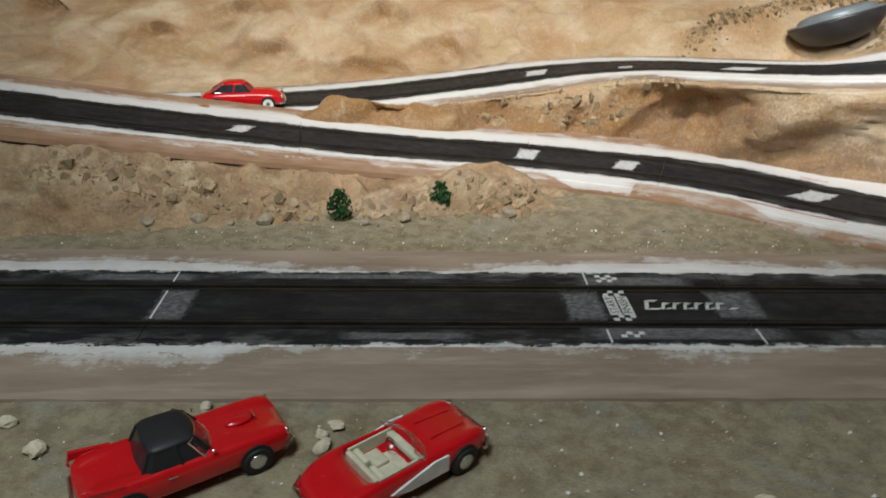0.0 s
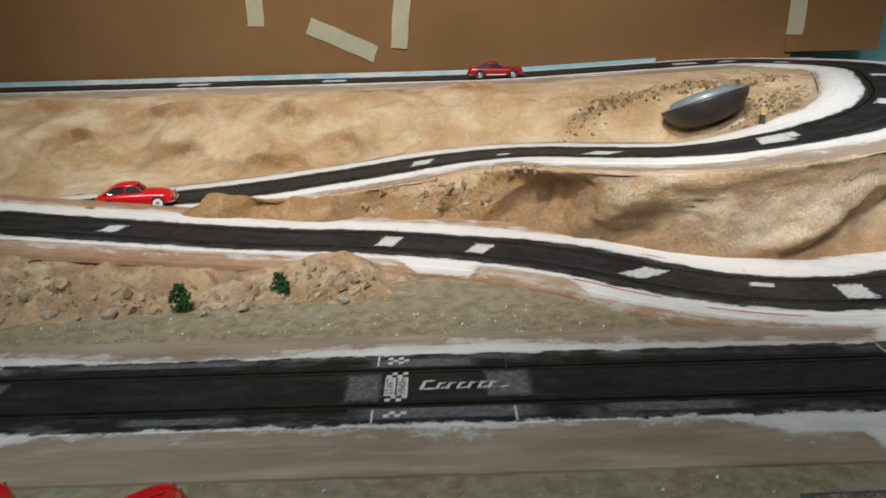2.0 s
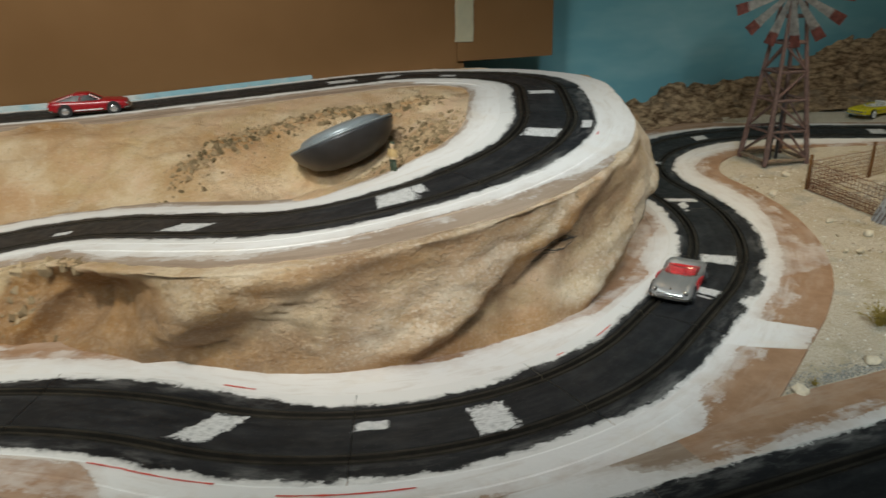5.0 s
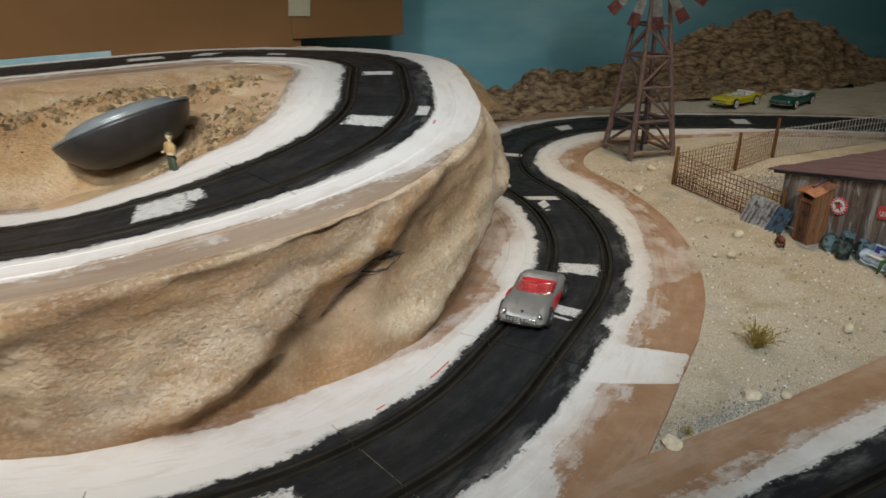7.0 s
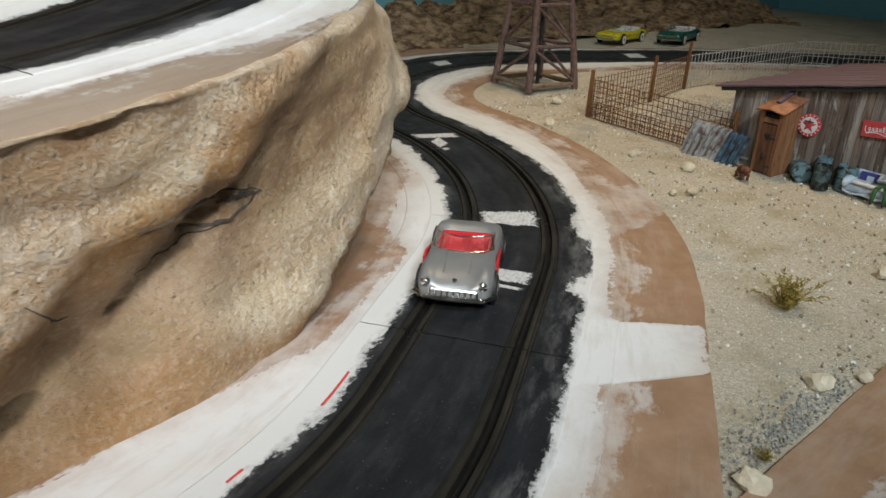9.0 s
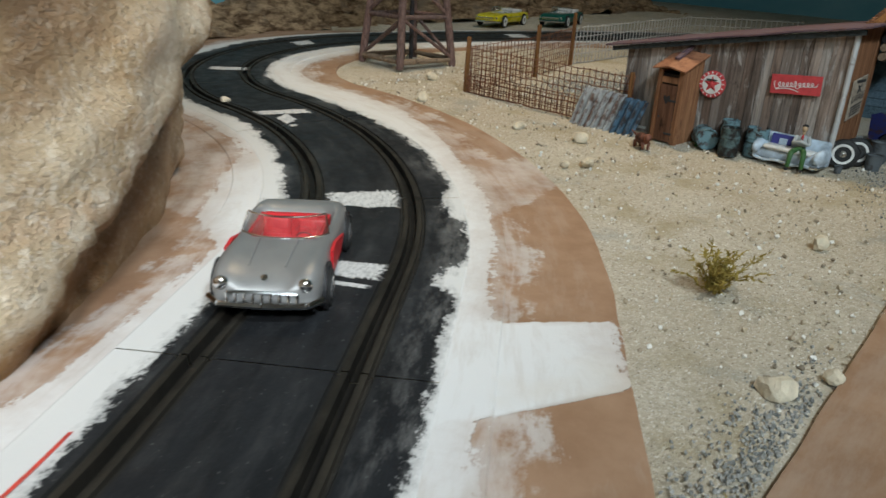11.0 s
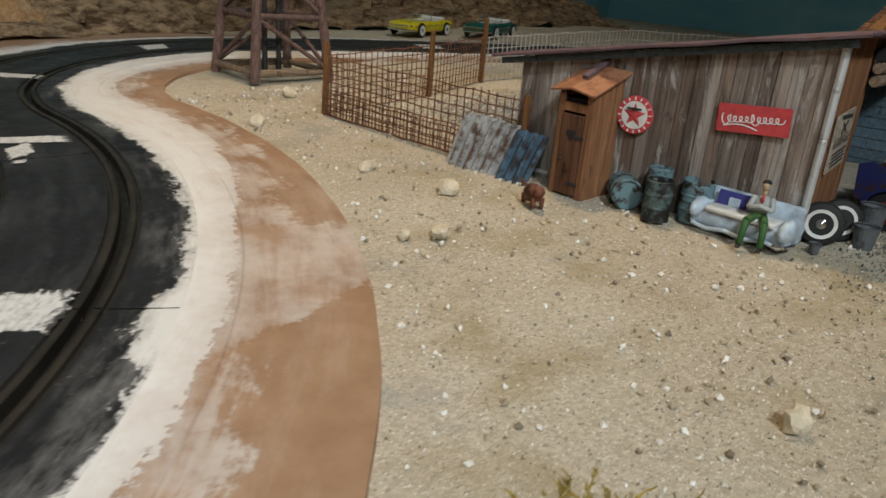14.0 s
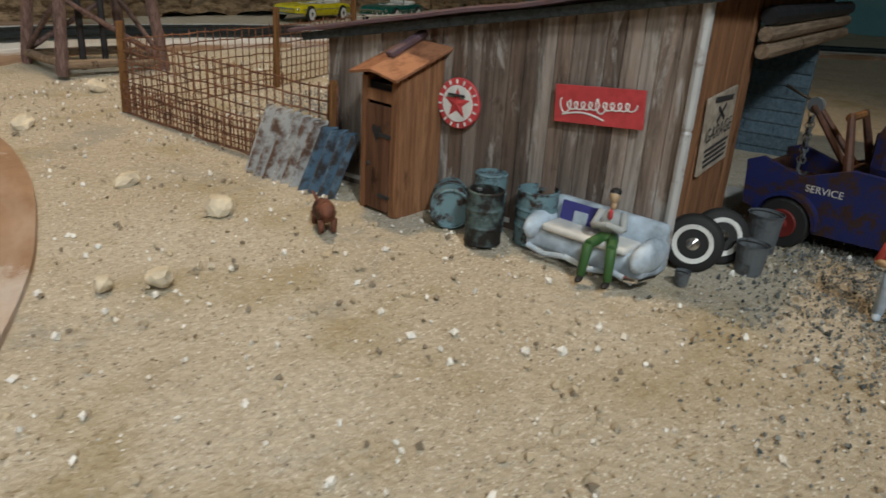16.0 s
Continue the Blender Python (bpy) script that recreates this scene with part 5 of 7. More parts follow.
def hardtop(m):
    """Two-seat coupe with a black removable top."""
    L, Wd = 0.112, 0.043
    e = thing("hardtop_car", m, "glossy red two-seat model car with black hardtop", "model car")
    o = 0.5
    st = [(-0.50, 0.78, 0.009, 0.0165, 0.0150, o), (-0.48, 0.93, 0.0065, 0.0205, 0.0180, o), (-0.42, 0.98, 0.006, 0.0230, 0.0205, o), (-0.30, 1.0, 0.0055, 0.0230, 0.0215, o), (-0.12, 0.985, 0.005, 0.0225, 0.0215, o), (0.05, 0.98, 0.005, 0.0222, 0.0215, o), (0.18, 0.99, 0.005, 0.0222, 0.0218, o),
          (0.32, 1.0, 0.0055, 0.0222, 0.0212, o), (0.44, 0.98, 0.006, 0.0218, 0.0195, o), (0.485, 0.92, 0.007, 0.0200, 0.0165, o), (0.50, 0.80, 0.0085, 0.0160, 0.0140, o)]
    car_body(L, Wd, st, RED, e)
    add_wheels(e, L, Wd, 0.30, -0.30, 0.0080, False)
    greenhouse(e, -L * 0.22, L * 0.10, -L * 0.175, L * 0.035, Wd * 0.82, Wd * 0.70, 0.0215, 0.0325, BLACK)
    screen(e, L * 0.125, Wd * 0.86, 0.0215, 0.0110, 0.0075)
    lights(e, L, Wd, 0.0188, 0.0185, 0.42, 0.41)
    bumpers(e, L, Wd, 0.0095, 0.0105)
    part("grille", box(0.0012, Wd * 0.62, 0.0045, (L * 0.5, 0, 0.0125), 0.0004), CHROME, e, "chrome grille")
    part("hood_scoop", blob((L * 0.28, 0, 0.0222), (0.0085, 0.0042, 0.0016), 2), RED, e, smooth=True)
    part("scoop_trim", prism([(L * 0.352, 0.0218), (L * 0.352, 0.0242), (L * 0.36, 0.0238), (L * 0.36, 0.0218)], -0.0035, 0.0035), CHROME, e, "chrome scoop mouth")
    for side in (-1, 1):
        part("door_handle", box(0.0045, 0.0008, 0.0008, (-L * 0.10, side * Wd * 0.497, 0.0182), 0.0002), CHROME, e, "chrome door handle")
        part("mirror", blob((L * 0.10, side * Wd * 0.46, 0.0245), (0.0012, 0.0014, 0.0012), 1), CHROME, e, "round mirror", True)
        part("tail_fin", prism([(-L * 0.30, 0.0222), (-L * 0.485, 0.0255), (-L * 0.495, 0.0205), (-L * 0.30, 0.0200)], side * Wd * 0.40, side * Wd * 0.455), RED, e)
    return e


def coupe(m, label, bulge=True, L=0.110, Wd=0.043, white=True):
    """Closed car; bulge: a rounded forties shape, otherwise a sharp fastback."""
    e = thing("coupe_car" if bulge else "fastback_car", m, label, "model car")
    o = 0.5
    if bulge:
        st = [(-0.50, 0.55, 0.008, 0.0120, 0.0125, o), (-0.475, 0.80, 0.006, 0.0165, 0.0180, o), (-0.40, 0.95, 0.0055, 0.0205, 0.0225, o), (-0.28, 1.0, 0.005, 0.0228, 0.0240, o), (-0.05, 1.0, 0.005, 0.0235, 0.0240, o), (0.12, 0.98, 0.005, 0.0232, 0.0245, o), (0.28, 0.98, 0.005, 0.0222, 0.0245, 0.42), (0.40, 0.97, 0.0055, 0.0205, 0.0230, 0.38), (0.47, 0.86, 0.0065, 0.0170, 0.0190, 0.35), (0.50, 0.66, 0.009, 0.0130, 0.0140, 0.35)]
        car_body(L, Wd, st, RED, e)
        greenhouse(e, -L * 0.36, L * 0.13, -L * 0.20, L * 0.04, Wd * 0.80, Wd * 0.62, 0.0235, 0.0335, RED)
    else:
        st = [(-0.50, 0.82, 0.008, 0.0190, 0.0190, o), (-0.48, 0.92, 0.0065, 0.0215, 0.0212, o), (-0.38, 0.98, 0.0055, 0.0220, 0.0215, o), (-0.2, 1.0, 0.005, 0.0215, 0.0210, o), (0.0, 0.98, 0.005, 0.0205, 0.0205, o), (0.15, 0.985, 0.005, 0.0205, 0.0210, o), (0.33, 0.99, 0.0055, 0.0200, 0.0202, o), (0.46, 0.95, 0.006, 0.0185, 0.0188, o), (0.50, 0.86, 0.008, 0.0165, 0.0168, o)]
        car_body(L, Wd, st, DEEPRED, e)
        greenhouse(e, -L * 0.44, L * 0.16, -L * 0.17, L * 0.02, Wd * 0.84, Wd * 0.62, 0.0205, 0.0285, DEEPRED)
        for side in (-1, 1):
            part("side_stripe", box(L * 0.34, 0.0006, 0.0014, (0.0, side * Wd * 0.497, 0.0085)), IVORY, e, "white sill stripe")
    add_wheels(e, L, Wd, 0.31, -0.29, 0.0080, white)
    lights(e, L, Wd, 0.0180 if bulge else 0.0150, 0.0150, 0.40, 0.38)
    bumpers(e, L, Wd, 0.0090)
    part("grille", join(*[rod((L * 0.498, -Wd * 0.28, z), (L * 0.498, Wd * 0.28, z), 0.0005, 0.0005, 6) for z in (0.0105, 0.0122, 0.0139)]), CHROME, e, "chrome bar grille")
    return e


def cruiser(m, mat, label, trim):
    """Long open car of the sixties with flat flanks."""
    L, Wd = 0.125, 0.046
    e = thing("cruiser_car", m, label, "model car")
    o = 0.56
    st = [(-0.50, 0.86, 0.009, 0.0175, 0.0170, o), (-0.48, 0.95, 0.0065, 0.0200, 0.0190, o), (-0.3, 1.0, 0.0055, 0.0215, 0.0205, o), (-0.235, 1.0, 0.005, 0.0212, 0.0205, o), (-0.225, 1.0, 0.005, 0.0212, 0.0095, 0.76), (0.085, 0.99, 0.005, 0.0205, 0.0095, 0.76), (0.095, 0.99, 0.005, 0.0205, 0.0202, o), (0.3, 0.99, 0.0055, 0.0200, 0.0198, o), (0.46, 0.97, 0.006, 0.0190, 0.0185, o), (0.50, 0.9, 0.008, 0.0165, 0.0160, o)]
    car_body(L, Wd, st, mat, e)
    add_wheels(e, L, Wd, 0.31, -0.28, 0.0082, True)
    screen(e, L * 0.12, Wd * 0.84, 0.0200, 0.0085, 0.0055)
    seats(e, -L * 0.04, 0.0095, trim, Wd * 0.8)
    seats(e, -L * 0.17, 0.0095, trim, Wd * 0.8)
    lights(e, L, Wd, 0.0150, 0.0160, 0.40, 0.40)
    bumpers(e, L, Wd, 0.0085)
    grille(e, L, Wd * 0.6, 0.0125, 0.004)
    part("folded_top", box(0.010, Wd * 0.78, 0.005, (-L * 0.26, 0, 0.0225), 0.002), trim, e, "folded soft top", True)
    for side in (-1, 1):
        part("side_trim", rod((L * 0.44, side * Wd * 0.495, 0.0140), (-L * 0.46, side * Wd * 0.495, 0.0150), 0.0004, 0.0004, 6), CHROME, e, "chrome side trim")
    return e


hardtop(pose(-0.164, 0.129, 0.0, 0, 0, 34))
roadster(pose(-0.047, 0.129, 0.0, 0, 0, 40), RED, IVORY, CREAM, "glossy red open model roadster with cream seats", 0.108)
p, h = LOW.at(LOW.near(0.874, 0.655), 0.027, 0.0042)
roadster(pose(0.874, 0.658, p.z, 0, 0, 223), SILVER, REDSEAT, REDSEAT, "silver open model roadster with red side scoops on the track", 0.098)
p, h = HIGH.at(HIGH.near(-0.304, 0.81), -0.026, 0.0042)
coupe(pose(p.x, p.y, p.z, 0, 0, math.degrees(h) - 3), "bright red rounded old-time model coupe with white-wall tyres")
p, h = HIGH.at(HIGH.near(0.247, 1.24, 2.2), 0.027, 0.0042)
coupe(pose(p.x, p.y, p.z, 0, 0, math.degrees(h) + 180), "red fastback model car with white sill stripe on the high road", False, 0.106, 0.042, False)
cruiser(pose(1.712, 1.205, ground_z(1.71, 1.2), 0, 0, 192), YELLOW, "yellow open model car parked by the brown ridge", IVORY)
cruiser(pose(1.808, 1.150, ground_z(1.8, 1.15), 0, 0, 196), GREEN, "dark green open model car with pale top down", IVORY)


# garage, outhouse and yard --------------------------------------------------
def garage():
    x0, y0, y1, x1 = 1.25, 0.549, 0.713, 1.52
    g = ground_z(1.3, 0.6)
    e = thing("garage_shed", pose(0, 0, 0), "weathered grey plank garage with rusty tin lean-to roof", "shed")
    top = lambda y: 0.076 + (y1 - y) / (y1 - y0) * 0.027
    n = 26
    w = (y1 - y0) / n
    for i in range(n):
        y = y0 + w * (i + 0.5)
        zz = top(y)
        rr = random.Random(i)
        d = rr.uniform(-0.0005, 0.0005)
        part("plank", box(0.003, w * rr.uniform(0.92, 0.985), zz - g + 0.003, (x0 + 0.0015 + d, y, (zz + g - 0.003) / 2), 0.0003), BARN, e)
    # Black sheet behind the planks stands for the shade inside.
    part("shade_backing", box(0.002, y1 - y0 - 0.002, 0.066, (x0 + 0.0045, (y0 + y1) / 2, g + 0.030)), BLACK, e)
    for i in range(10):
        x = x0 + 0.0035 + 0.0066 * (i + 0.5)
        zz = 0.103 + 0.0014 * i
        part("side_plank", box(0.0062, 0.003, zz - g + 0.003, (x, y0 + 0.0015, (zz + g - 0.003) / 2), 0.0003), BROWNWOOD, e)
    for i in range(22):
        x = x0 + 0.070 + 0.0066 * (i + 0.5)
        lo, zz = 0.093, 0.118 + 0.02 * min(1, i / 4)
        part("side_plank", box(0.0062, 0.003, zz - lo, (x, y0 + 0.0015, (zz + lo) / 2), 0.0003), BROWNWOOD, e)
    for k, (z, r) in enumerate(((0.090, 0.0034), (0.0835, 0.0034), (0.0965, 0.0040))):
        part("lintel_log", rod((x0 + 0.062, y0 - 0.004, z - 0.001), (x1 - 0.03, y0 - 0.004, z + 0.002), r, r * 0.9, 10), LOGWOOD if k < 2 else BLACK, e)
    for k in range(9):
        part("siding", box(0.004, 0.15, 0.0078, (x1 - 0.06, y0 + 0.076, g + 0.004 + 0.0072 * k), 0.0006, (0, 6, 0)), BLUEWOOD, e)
    for k in range(8):
        part("siding", box(0.19, 0.004, 0.0078, (x0 + 0.165, y1 - 0.004, g + 0.004 + 0.0072 * k), 0.0006, (6, 0, 0)), BLUEWOOD, e)
    part("garage_floor", box(x1 - x0, y1 - y0, 0.002, ((x0 + x1) / 2, (y0 + y1) / 2, g + 0.0006)), SIGNWHITE, e, "pale floor")
    part("corner_trim", bent([(x0 - 0.0006, y0 - 0.0006, g), (x0 - 0.0008, y0 - 0.0008, 0.06), (x0 - 0.0006, y0 - 0.0006, 0.103)], 0.0019), TIN, e, "dented tin corner trim")
    # corrugated roof, falling towards the fence
    V, F = [], []
    nx, ny = 90, 8
    for i in range(nx + 1):
        x = x0 - 0.010 + (x1 - x0 + 0.012) * i / nx
        for j in range(ny + 1):
            y = y0 - 0.010 + (y1 - y0 + 0.026) * j / ny
            V.append((x, y, top(y) + 0.0024 + 0.0008 * math.sin(x * 900) + 0.0012 * noise.noise((x * 40, y * 40, 0))))
    for i in range(nx):
        for j in range(ny):
            a = i * (ny + 1) + j
            F.append((a, a + ny + 1, a + ny + 2, a + 1))
    r = raw("roof", V, F, ROOFTIN, e, "purple-brown rusty tin roof")
    r.modifiers.new("thick", "SOLIDIFY").thickness = 0.0012
    part("eave_board", box(0.0022, y1 - y0 + 0.02, 0.0035, (x0 - 0.0042, (y0 + y1) / 2 + 0.003, top((y0 + y1) / 2) - 0.0022), 0.0004, (math.degrees(math.atan2(-0.027, y1 - y0)), 0, 0)), GREYPLANK, e)
    part("roof_ridge", box(0.05, 0.006, 0.004, (x0 + 0.05, y0 - 0.004, 0.111), 0.001, (0, -12, 0)), POSTWOOD, e)
    return e


garage()


def sign_round():
    e = thing("round_sign", pose(1.2478, 0.6385, 0.0553), "round red and white enamel sign with star", "sign")
    part("disc", lathe([(0.0100, -0.0006), (0.0100, 0.0004), (0.0096, 0.0008)], 32, pose(0, 0, 0, 0, -90, 0)), SIGNRED, e)
    part("centre", lathe([(0.0072, 0.0006), (0.0072, 0.0012)], 28, pose(0, 0, 0, 0, -90, 0)), SIGNWHITE, e, "white centre")
    bm = bmesh.new()
    rad = lambda i: 0.0064 if i % 2 == 0 else 0.0026
    mid = bm.verts.new((-0.0022, 0, 0))
    rim = [bm.verts.new((-0.0014, rad(i) * math.sin(i * math.pi / 5), rad(i) * math.cos(i * math.pi / 5))) for i in range(10)]
    for i in range(10):
        bm.faces.new((mid, rim[i], rim[(i + 1) % 10]))
    bmesh.ops.recalc_face_normals(bm, faces=bm.faces[:])
    part("star", bm, SIGNRED, e, "red star")
    part("bar", box(0.0004, 0.0080, 0.0010, (-0.0022, 0, 0.0034)), SIGNDARK, e)
    for i in range(16):
        a = i * math.pi / 8 + 0.1
        part("rim_bar", box(0.0004, 0.0007, 0.0016, (-0.0010, 0.0086 * math.sin(a), 0.0086 * math.cos(a)), 0, (-math.degrees(a), 0, 0)), SIGNWHITE, e)
    return e


sign_round()


def sign_panel():
    e = thing("panel_sign", pose(1.2478, 0.5795, 0.0633, -4, 0, 0), "faded red enamel panel with white flowing strokes", "sign")
    part("panel", box(0.0010, 0.0335, 0.0132, (0, 0, 0), 0.0002), SIGNRED, e)
    wave = []
    for i in range(111):
        t = i / 110
        y = 0.0138 - 0.0270 * t + 0.0013 * math.sin(t * 62)
        tall = 0.0042 if t < 0.10 or 0.50 < t < 0.60 else 0.0022
        wave.append((-0.0006, y, -0.0006 + 0.0012 * t + tall * 0.62 * math.cos(t * 62)))
    part("stroke", bent(wave, 0.00030), SIGNWHITE, e, "white flowing stroke")
    part("stroke", bent([(-0.0006, 0.0135 - 0.016 * t, -0.0038 + 0.0016 * math.sin(t * 3.1) - 0.001 * t) for t in [k / 12 for k in range(13)]], 0.00035), SIGNWHITE, e)
    return e


sign_panel()


def sign_board():
    e = thing("garage_sign", pose(1.283, 0.5478, 0.056, 0, -4, 0) @ Matrix.Scale(0.82, 4), "yellowed board sign with dark print on garage side", "sign")
    part("board", box(0.040, 0.0012, 0.034, (0, 0, 0), 0.0002), SIGNPAPER, e)
    ob = link("lettering", text_mesh("GARAGE", 0.0092), SIGNDARK, e)
    ob.matrix_local = pose(0, -0.0008, 0.0, 90, 0, 0)
    for k in range(4):
        part("print_bar", box(0.032 - 0.003 * (k % 2), 0.0004, 0.0012, (0, -0.0007, -0.0065 - 0.0024 * k)), SIGNDARK, e)
    for a in (-32, 32):
        part("crossed_bar", box(0.012, 0.0004, 0.0016, (0, -0.0007, 0.0078), 0, (0, a, 0)), SIGNDARK, e)
    part("print_bar", box(0.026, 0.0004, 0.0024, (0.001, -0.0007, 0.0140), 0, (0, 6, 0)), SIGNDARK, e)
    return e


sign_board()


def outhouse():
    g = 0.0085
    e = thing("outhouse", pose(1.2402, 0.6612, g, 0, 0, -9), "brown wooden outhouse with heart cut in its door", "outhouse")
    d, w, hf, hb = 0.0230, 0.0220, 0.055, 0.065
    for k in range(6):
        y = -w / 2 + w * (k + 0.5) / 6
        if abs(y) > w * 0.36:
            part("front_plank", box(0.0016, w / 6 * 0.95, hf, (-d / 2, y, hf / 2), 0.0002), BROWNWOOD, e)
    part("header", box(0.0018, w * 0.66, 0.0045, (-d / 2, 0, hf - 0.007), 0.0002), BROWNWOOD, e)
    for side in (-1, 1):
        for k in range(5):
            x = -d / 2 + d * (k + 0.5) / 5
            hh = hf + (hb - hf) * (k + 0.5) / 5
            part("side_plank", box(d / 5 * 0.97, 0.0016, hh, (x, side * w / 2, hh / 2), 0.0002), BROWNWOOD, e)
    # Black block inside stands for the dark, shaded interior.
    part("shade_core", box(d * 0.9, w * 0.94, hf - 0.003, (0.001, 0, hf / 2 - 0.001)), BLACK, e)
    dr = part("door", box(0.0014, w * 0.62, hf - 0.012, (-d / 2 - 0.0008, 0, (hf - 0.012) / 2 + 0.0015), 0.0002), DOORWOOD, e, "dark plank door")
    hx = -d / 2 - 0.0017
    bm = bmesh.new()
    pts = [(0, -0.0042), (0.0030, 0.0002), (0.0028, 0.0022), (0.0014, 0.0028), (0, 0.0014), (-0.0014, 0.0028), (-0.0028, 0.0022), (-0.0030, 0.0002)]
    # Flat black heart on the door paints the shade of a cut-out.
    bm.faces.new([bm.verts.new((hx, y, 0.034 + z)) for y, z in pts])
    part("heart_shade_face", bm, BLACK, dr, "black heart-shaped face standing for a shaded opening")
    for z in (0.008, 0.033):
        part("hinge", box(0.0008, 0.0065, 0.0016, (hx, -w * 0.24, z), 0.0002), SIGNDARK, dr, "black iron hinge")
    part("latch", blob((hx, w * 0.22, 0.020), (0.0008, 0.0010, 0.0010), 1), SIGNDARK, dr)
    for side in (-1, 1):
        bm = box(0.034, 0.0152, 0.0012, (0, 0, 0), 0.0002)
        o = part("roof_panel", bm, ORANGETIN, e, "rusty orange roof sheet")
        o.matrix_local = pose(-0.001, side * 0.0070, (hf + hb) / 2 + 0.0030, -side * 11, -math.degrees(math.atan2(hb - hf, d)) * 0.9, 0)
    part("roof_cap", box(0.026, 0.004, 0.0022, (0.004, 0, (hf + hb) / 2 + 0.0088), 0.0006, (0, -24, 0)), ROOFTIN, e, "rusted ridge cap")
    return e


outhouse()


def drum(m, mat, open_top=False):
    r, h = 0.0078, 0.0210
    e = thing("oil_drum", m, "dented teal oil drum with chipped paint" if mat is DRUM else "scorched teal oil drum with chipped rim", "drum", "drums by the shed")
    prof = [(r * 0.9, 0.0004), (r, 0), (r * 1.03, 0.0004), (r, 0.0012)]
    for c in (0.33, 0.66):
        prof += [(r, h * c - 0.0009), (r * 1.05, h * c), (r, h * c + 0.0009)]
    prof += [(r, h - 0.0012), (r * 1.04, h - 0.0004), (r * 0.98, h)]
    prof += [(r * 0.93, h), (r * 0.92, h - (0.008 if open_top else 0.0012))]
    part("shell", lathe(prof, 24), mat, e)
    part("band", lathe([(r * 1.02, h * 0.5 - 0.0006), (r * 1.03, h * 0.5), (r * 1.02, h * 0.5 + 0.0006)], 24), DRUMDARK, e)
    part("bung", lathe([(0.0012, h - 0.0013), (0.0012, h - 0.0005), (0, h - 0.0004)], 10, pose(r * 0.5, 0, 0)), GREYTIN, e)
    return e


GZ = 0.0095
drum(pose(1.2405, 0.634, GZ + 0.0075, 0, 88, 215) @ pose(0, 0, -0.010), DRUM)
drum(pose(1.2290, 0.6105, GZ, 0, 0, 80) @ Matrix.Diagonal((0.88, 0.88, 0.98, 1)), DRUMDARK, True)
drum(pose(1.2435, 0.5965, GZ, 0, 0, 10), DRUM, True)
drum(pose(1.2415, 0.6165, GZ, 0, 0, 40) @ Matrix.Diagonal((0.80, 0.80, 1.12, 1)), DRUM)


def car_sofa(m):
    """A seat made from the tail of an old car."""
    e = thing("car_sofa", m, "pale blue sofa made from an old car tail, chalky paint", "sofa")
    Wd = 0.052
    bm = box(0.020, Wd, 0.012, (0.004, 0, 0.0075), 0.0035)
    part("base", bm, SOFA, e, smooth=True)
    part("backrest", join(box(0.0085, Wd * 0.98, 0.0185, (0.0115, 0, 0.0150), 0.0032, (0, 10, 0))), SOFA, e, smooth=True)
    for side in (-1, 1):
        part("arm_fin", join(blob((0.003, side * Wd * 0.46, 0.012), (0.0145, 0.0044, 0.0078), 2), box(0.020, 0.0040, 0.008, (0.004, side * Wd * 0.47, 0.007), 0.0012)), SOFA, e, smooth=True)
        part("foot", lathe([(0.003, 0), (0.003, 0.003)], 12, pose(0.002, side * Wd * 0.36, 0)), RUBBER, e)
    part("seat_cushion", box(0.014, Wd * 0.72, 0.0034, (-0.0008, 0, 0.0142), 0.0014), SIGNWHITE, e, smooth=True)
    part("navy_panel", box(0.0012, Wd * 0.40, 0.0100, (0.0052, Wd * 0.14, 0.0196), 0.0004, (0, 10, 0)), SOFARED, e, "navy blue back panel")
    for y in (-0.002, 0.008):
        part("pale_panel", box(0.0012, 0.0060, 0.0075, (0.0040, y, 0.0176), 0.0004, (0, 10, 8)), SOFA, e)
    part("skirt", bent([(-0.0082, -Wd * 0.46, 0.003), (-0.0090, -Wd * 0.3, 0.0052), (-0.0092, -Wd * 0.1, 0.0028), (-0.0090, Wd * 0.1, 0.0046), (-0.0090, Wd * 0.3, 0.0026), (-0.0082, Wd * 0.46, 0.004)], 0.0013), SOFA, e)
    part("bumper", bent([(0.002, -Wd * 0.52, 0.0045), (-0.0085, -Wd * 0.48, 0.0045), (-0.0100, -Wd * 0.40, 0.0045)], 0.0013), CHROME, e)
    return e


car_sofa(pose(1.2365, 0.5705, GZ, 0, 0, -6) @ Matrix.Diagonal((0.86, 0.90, 0.80, 1)))


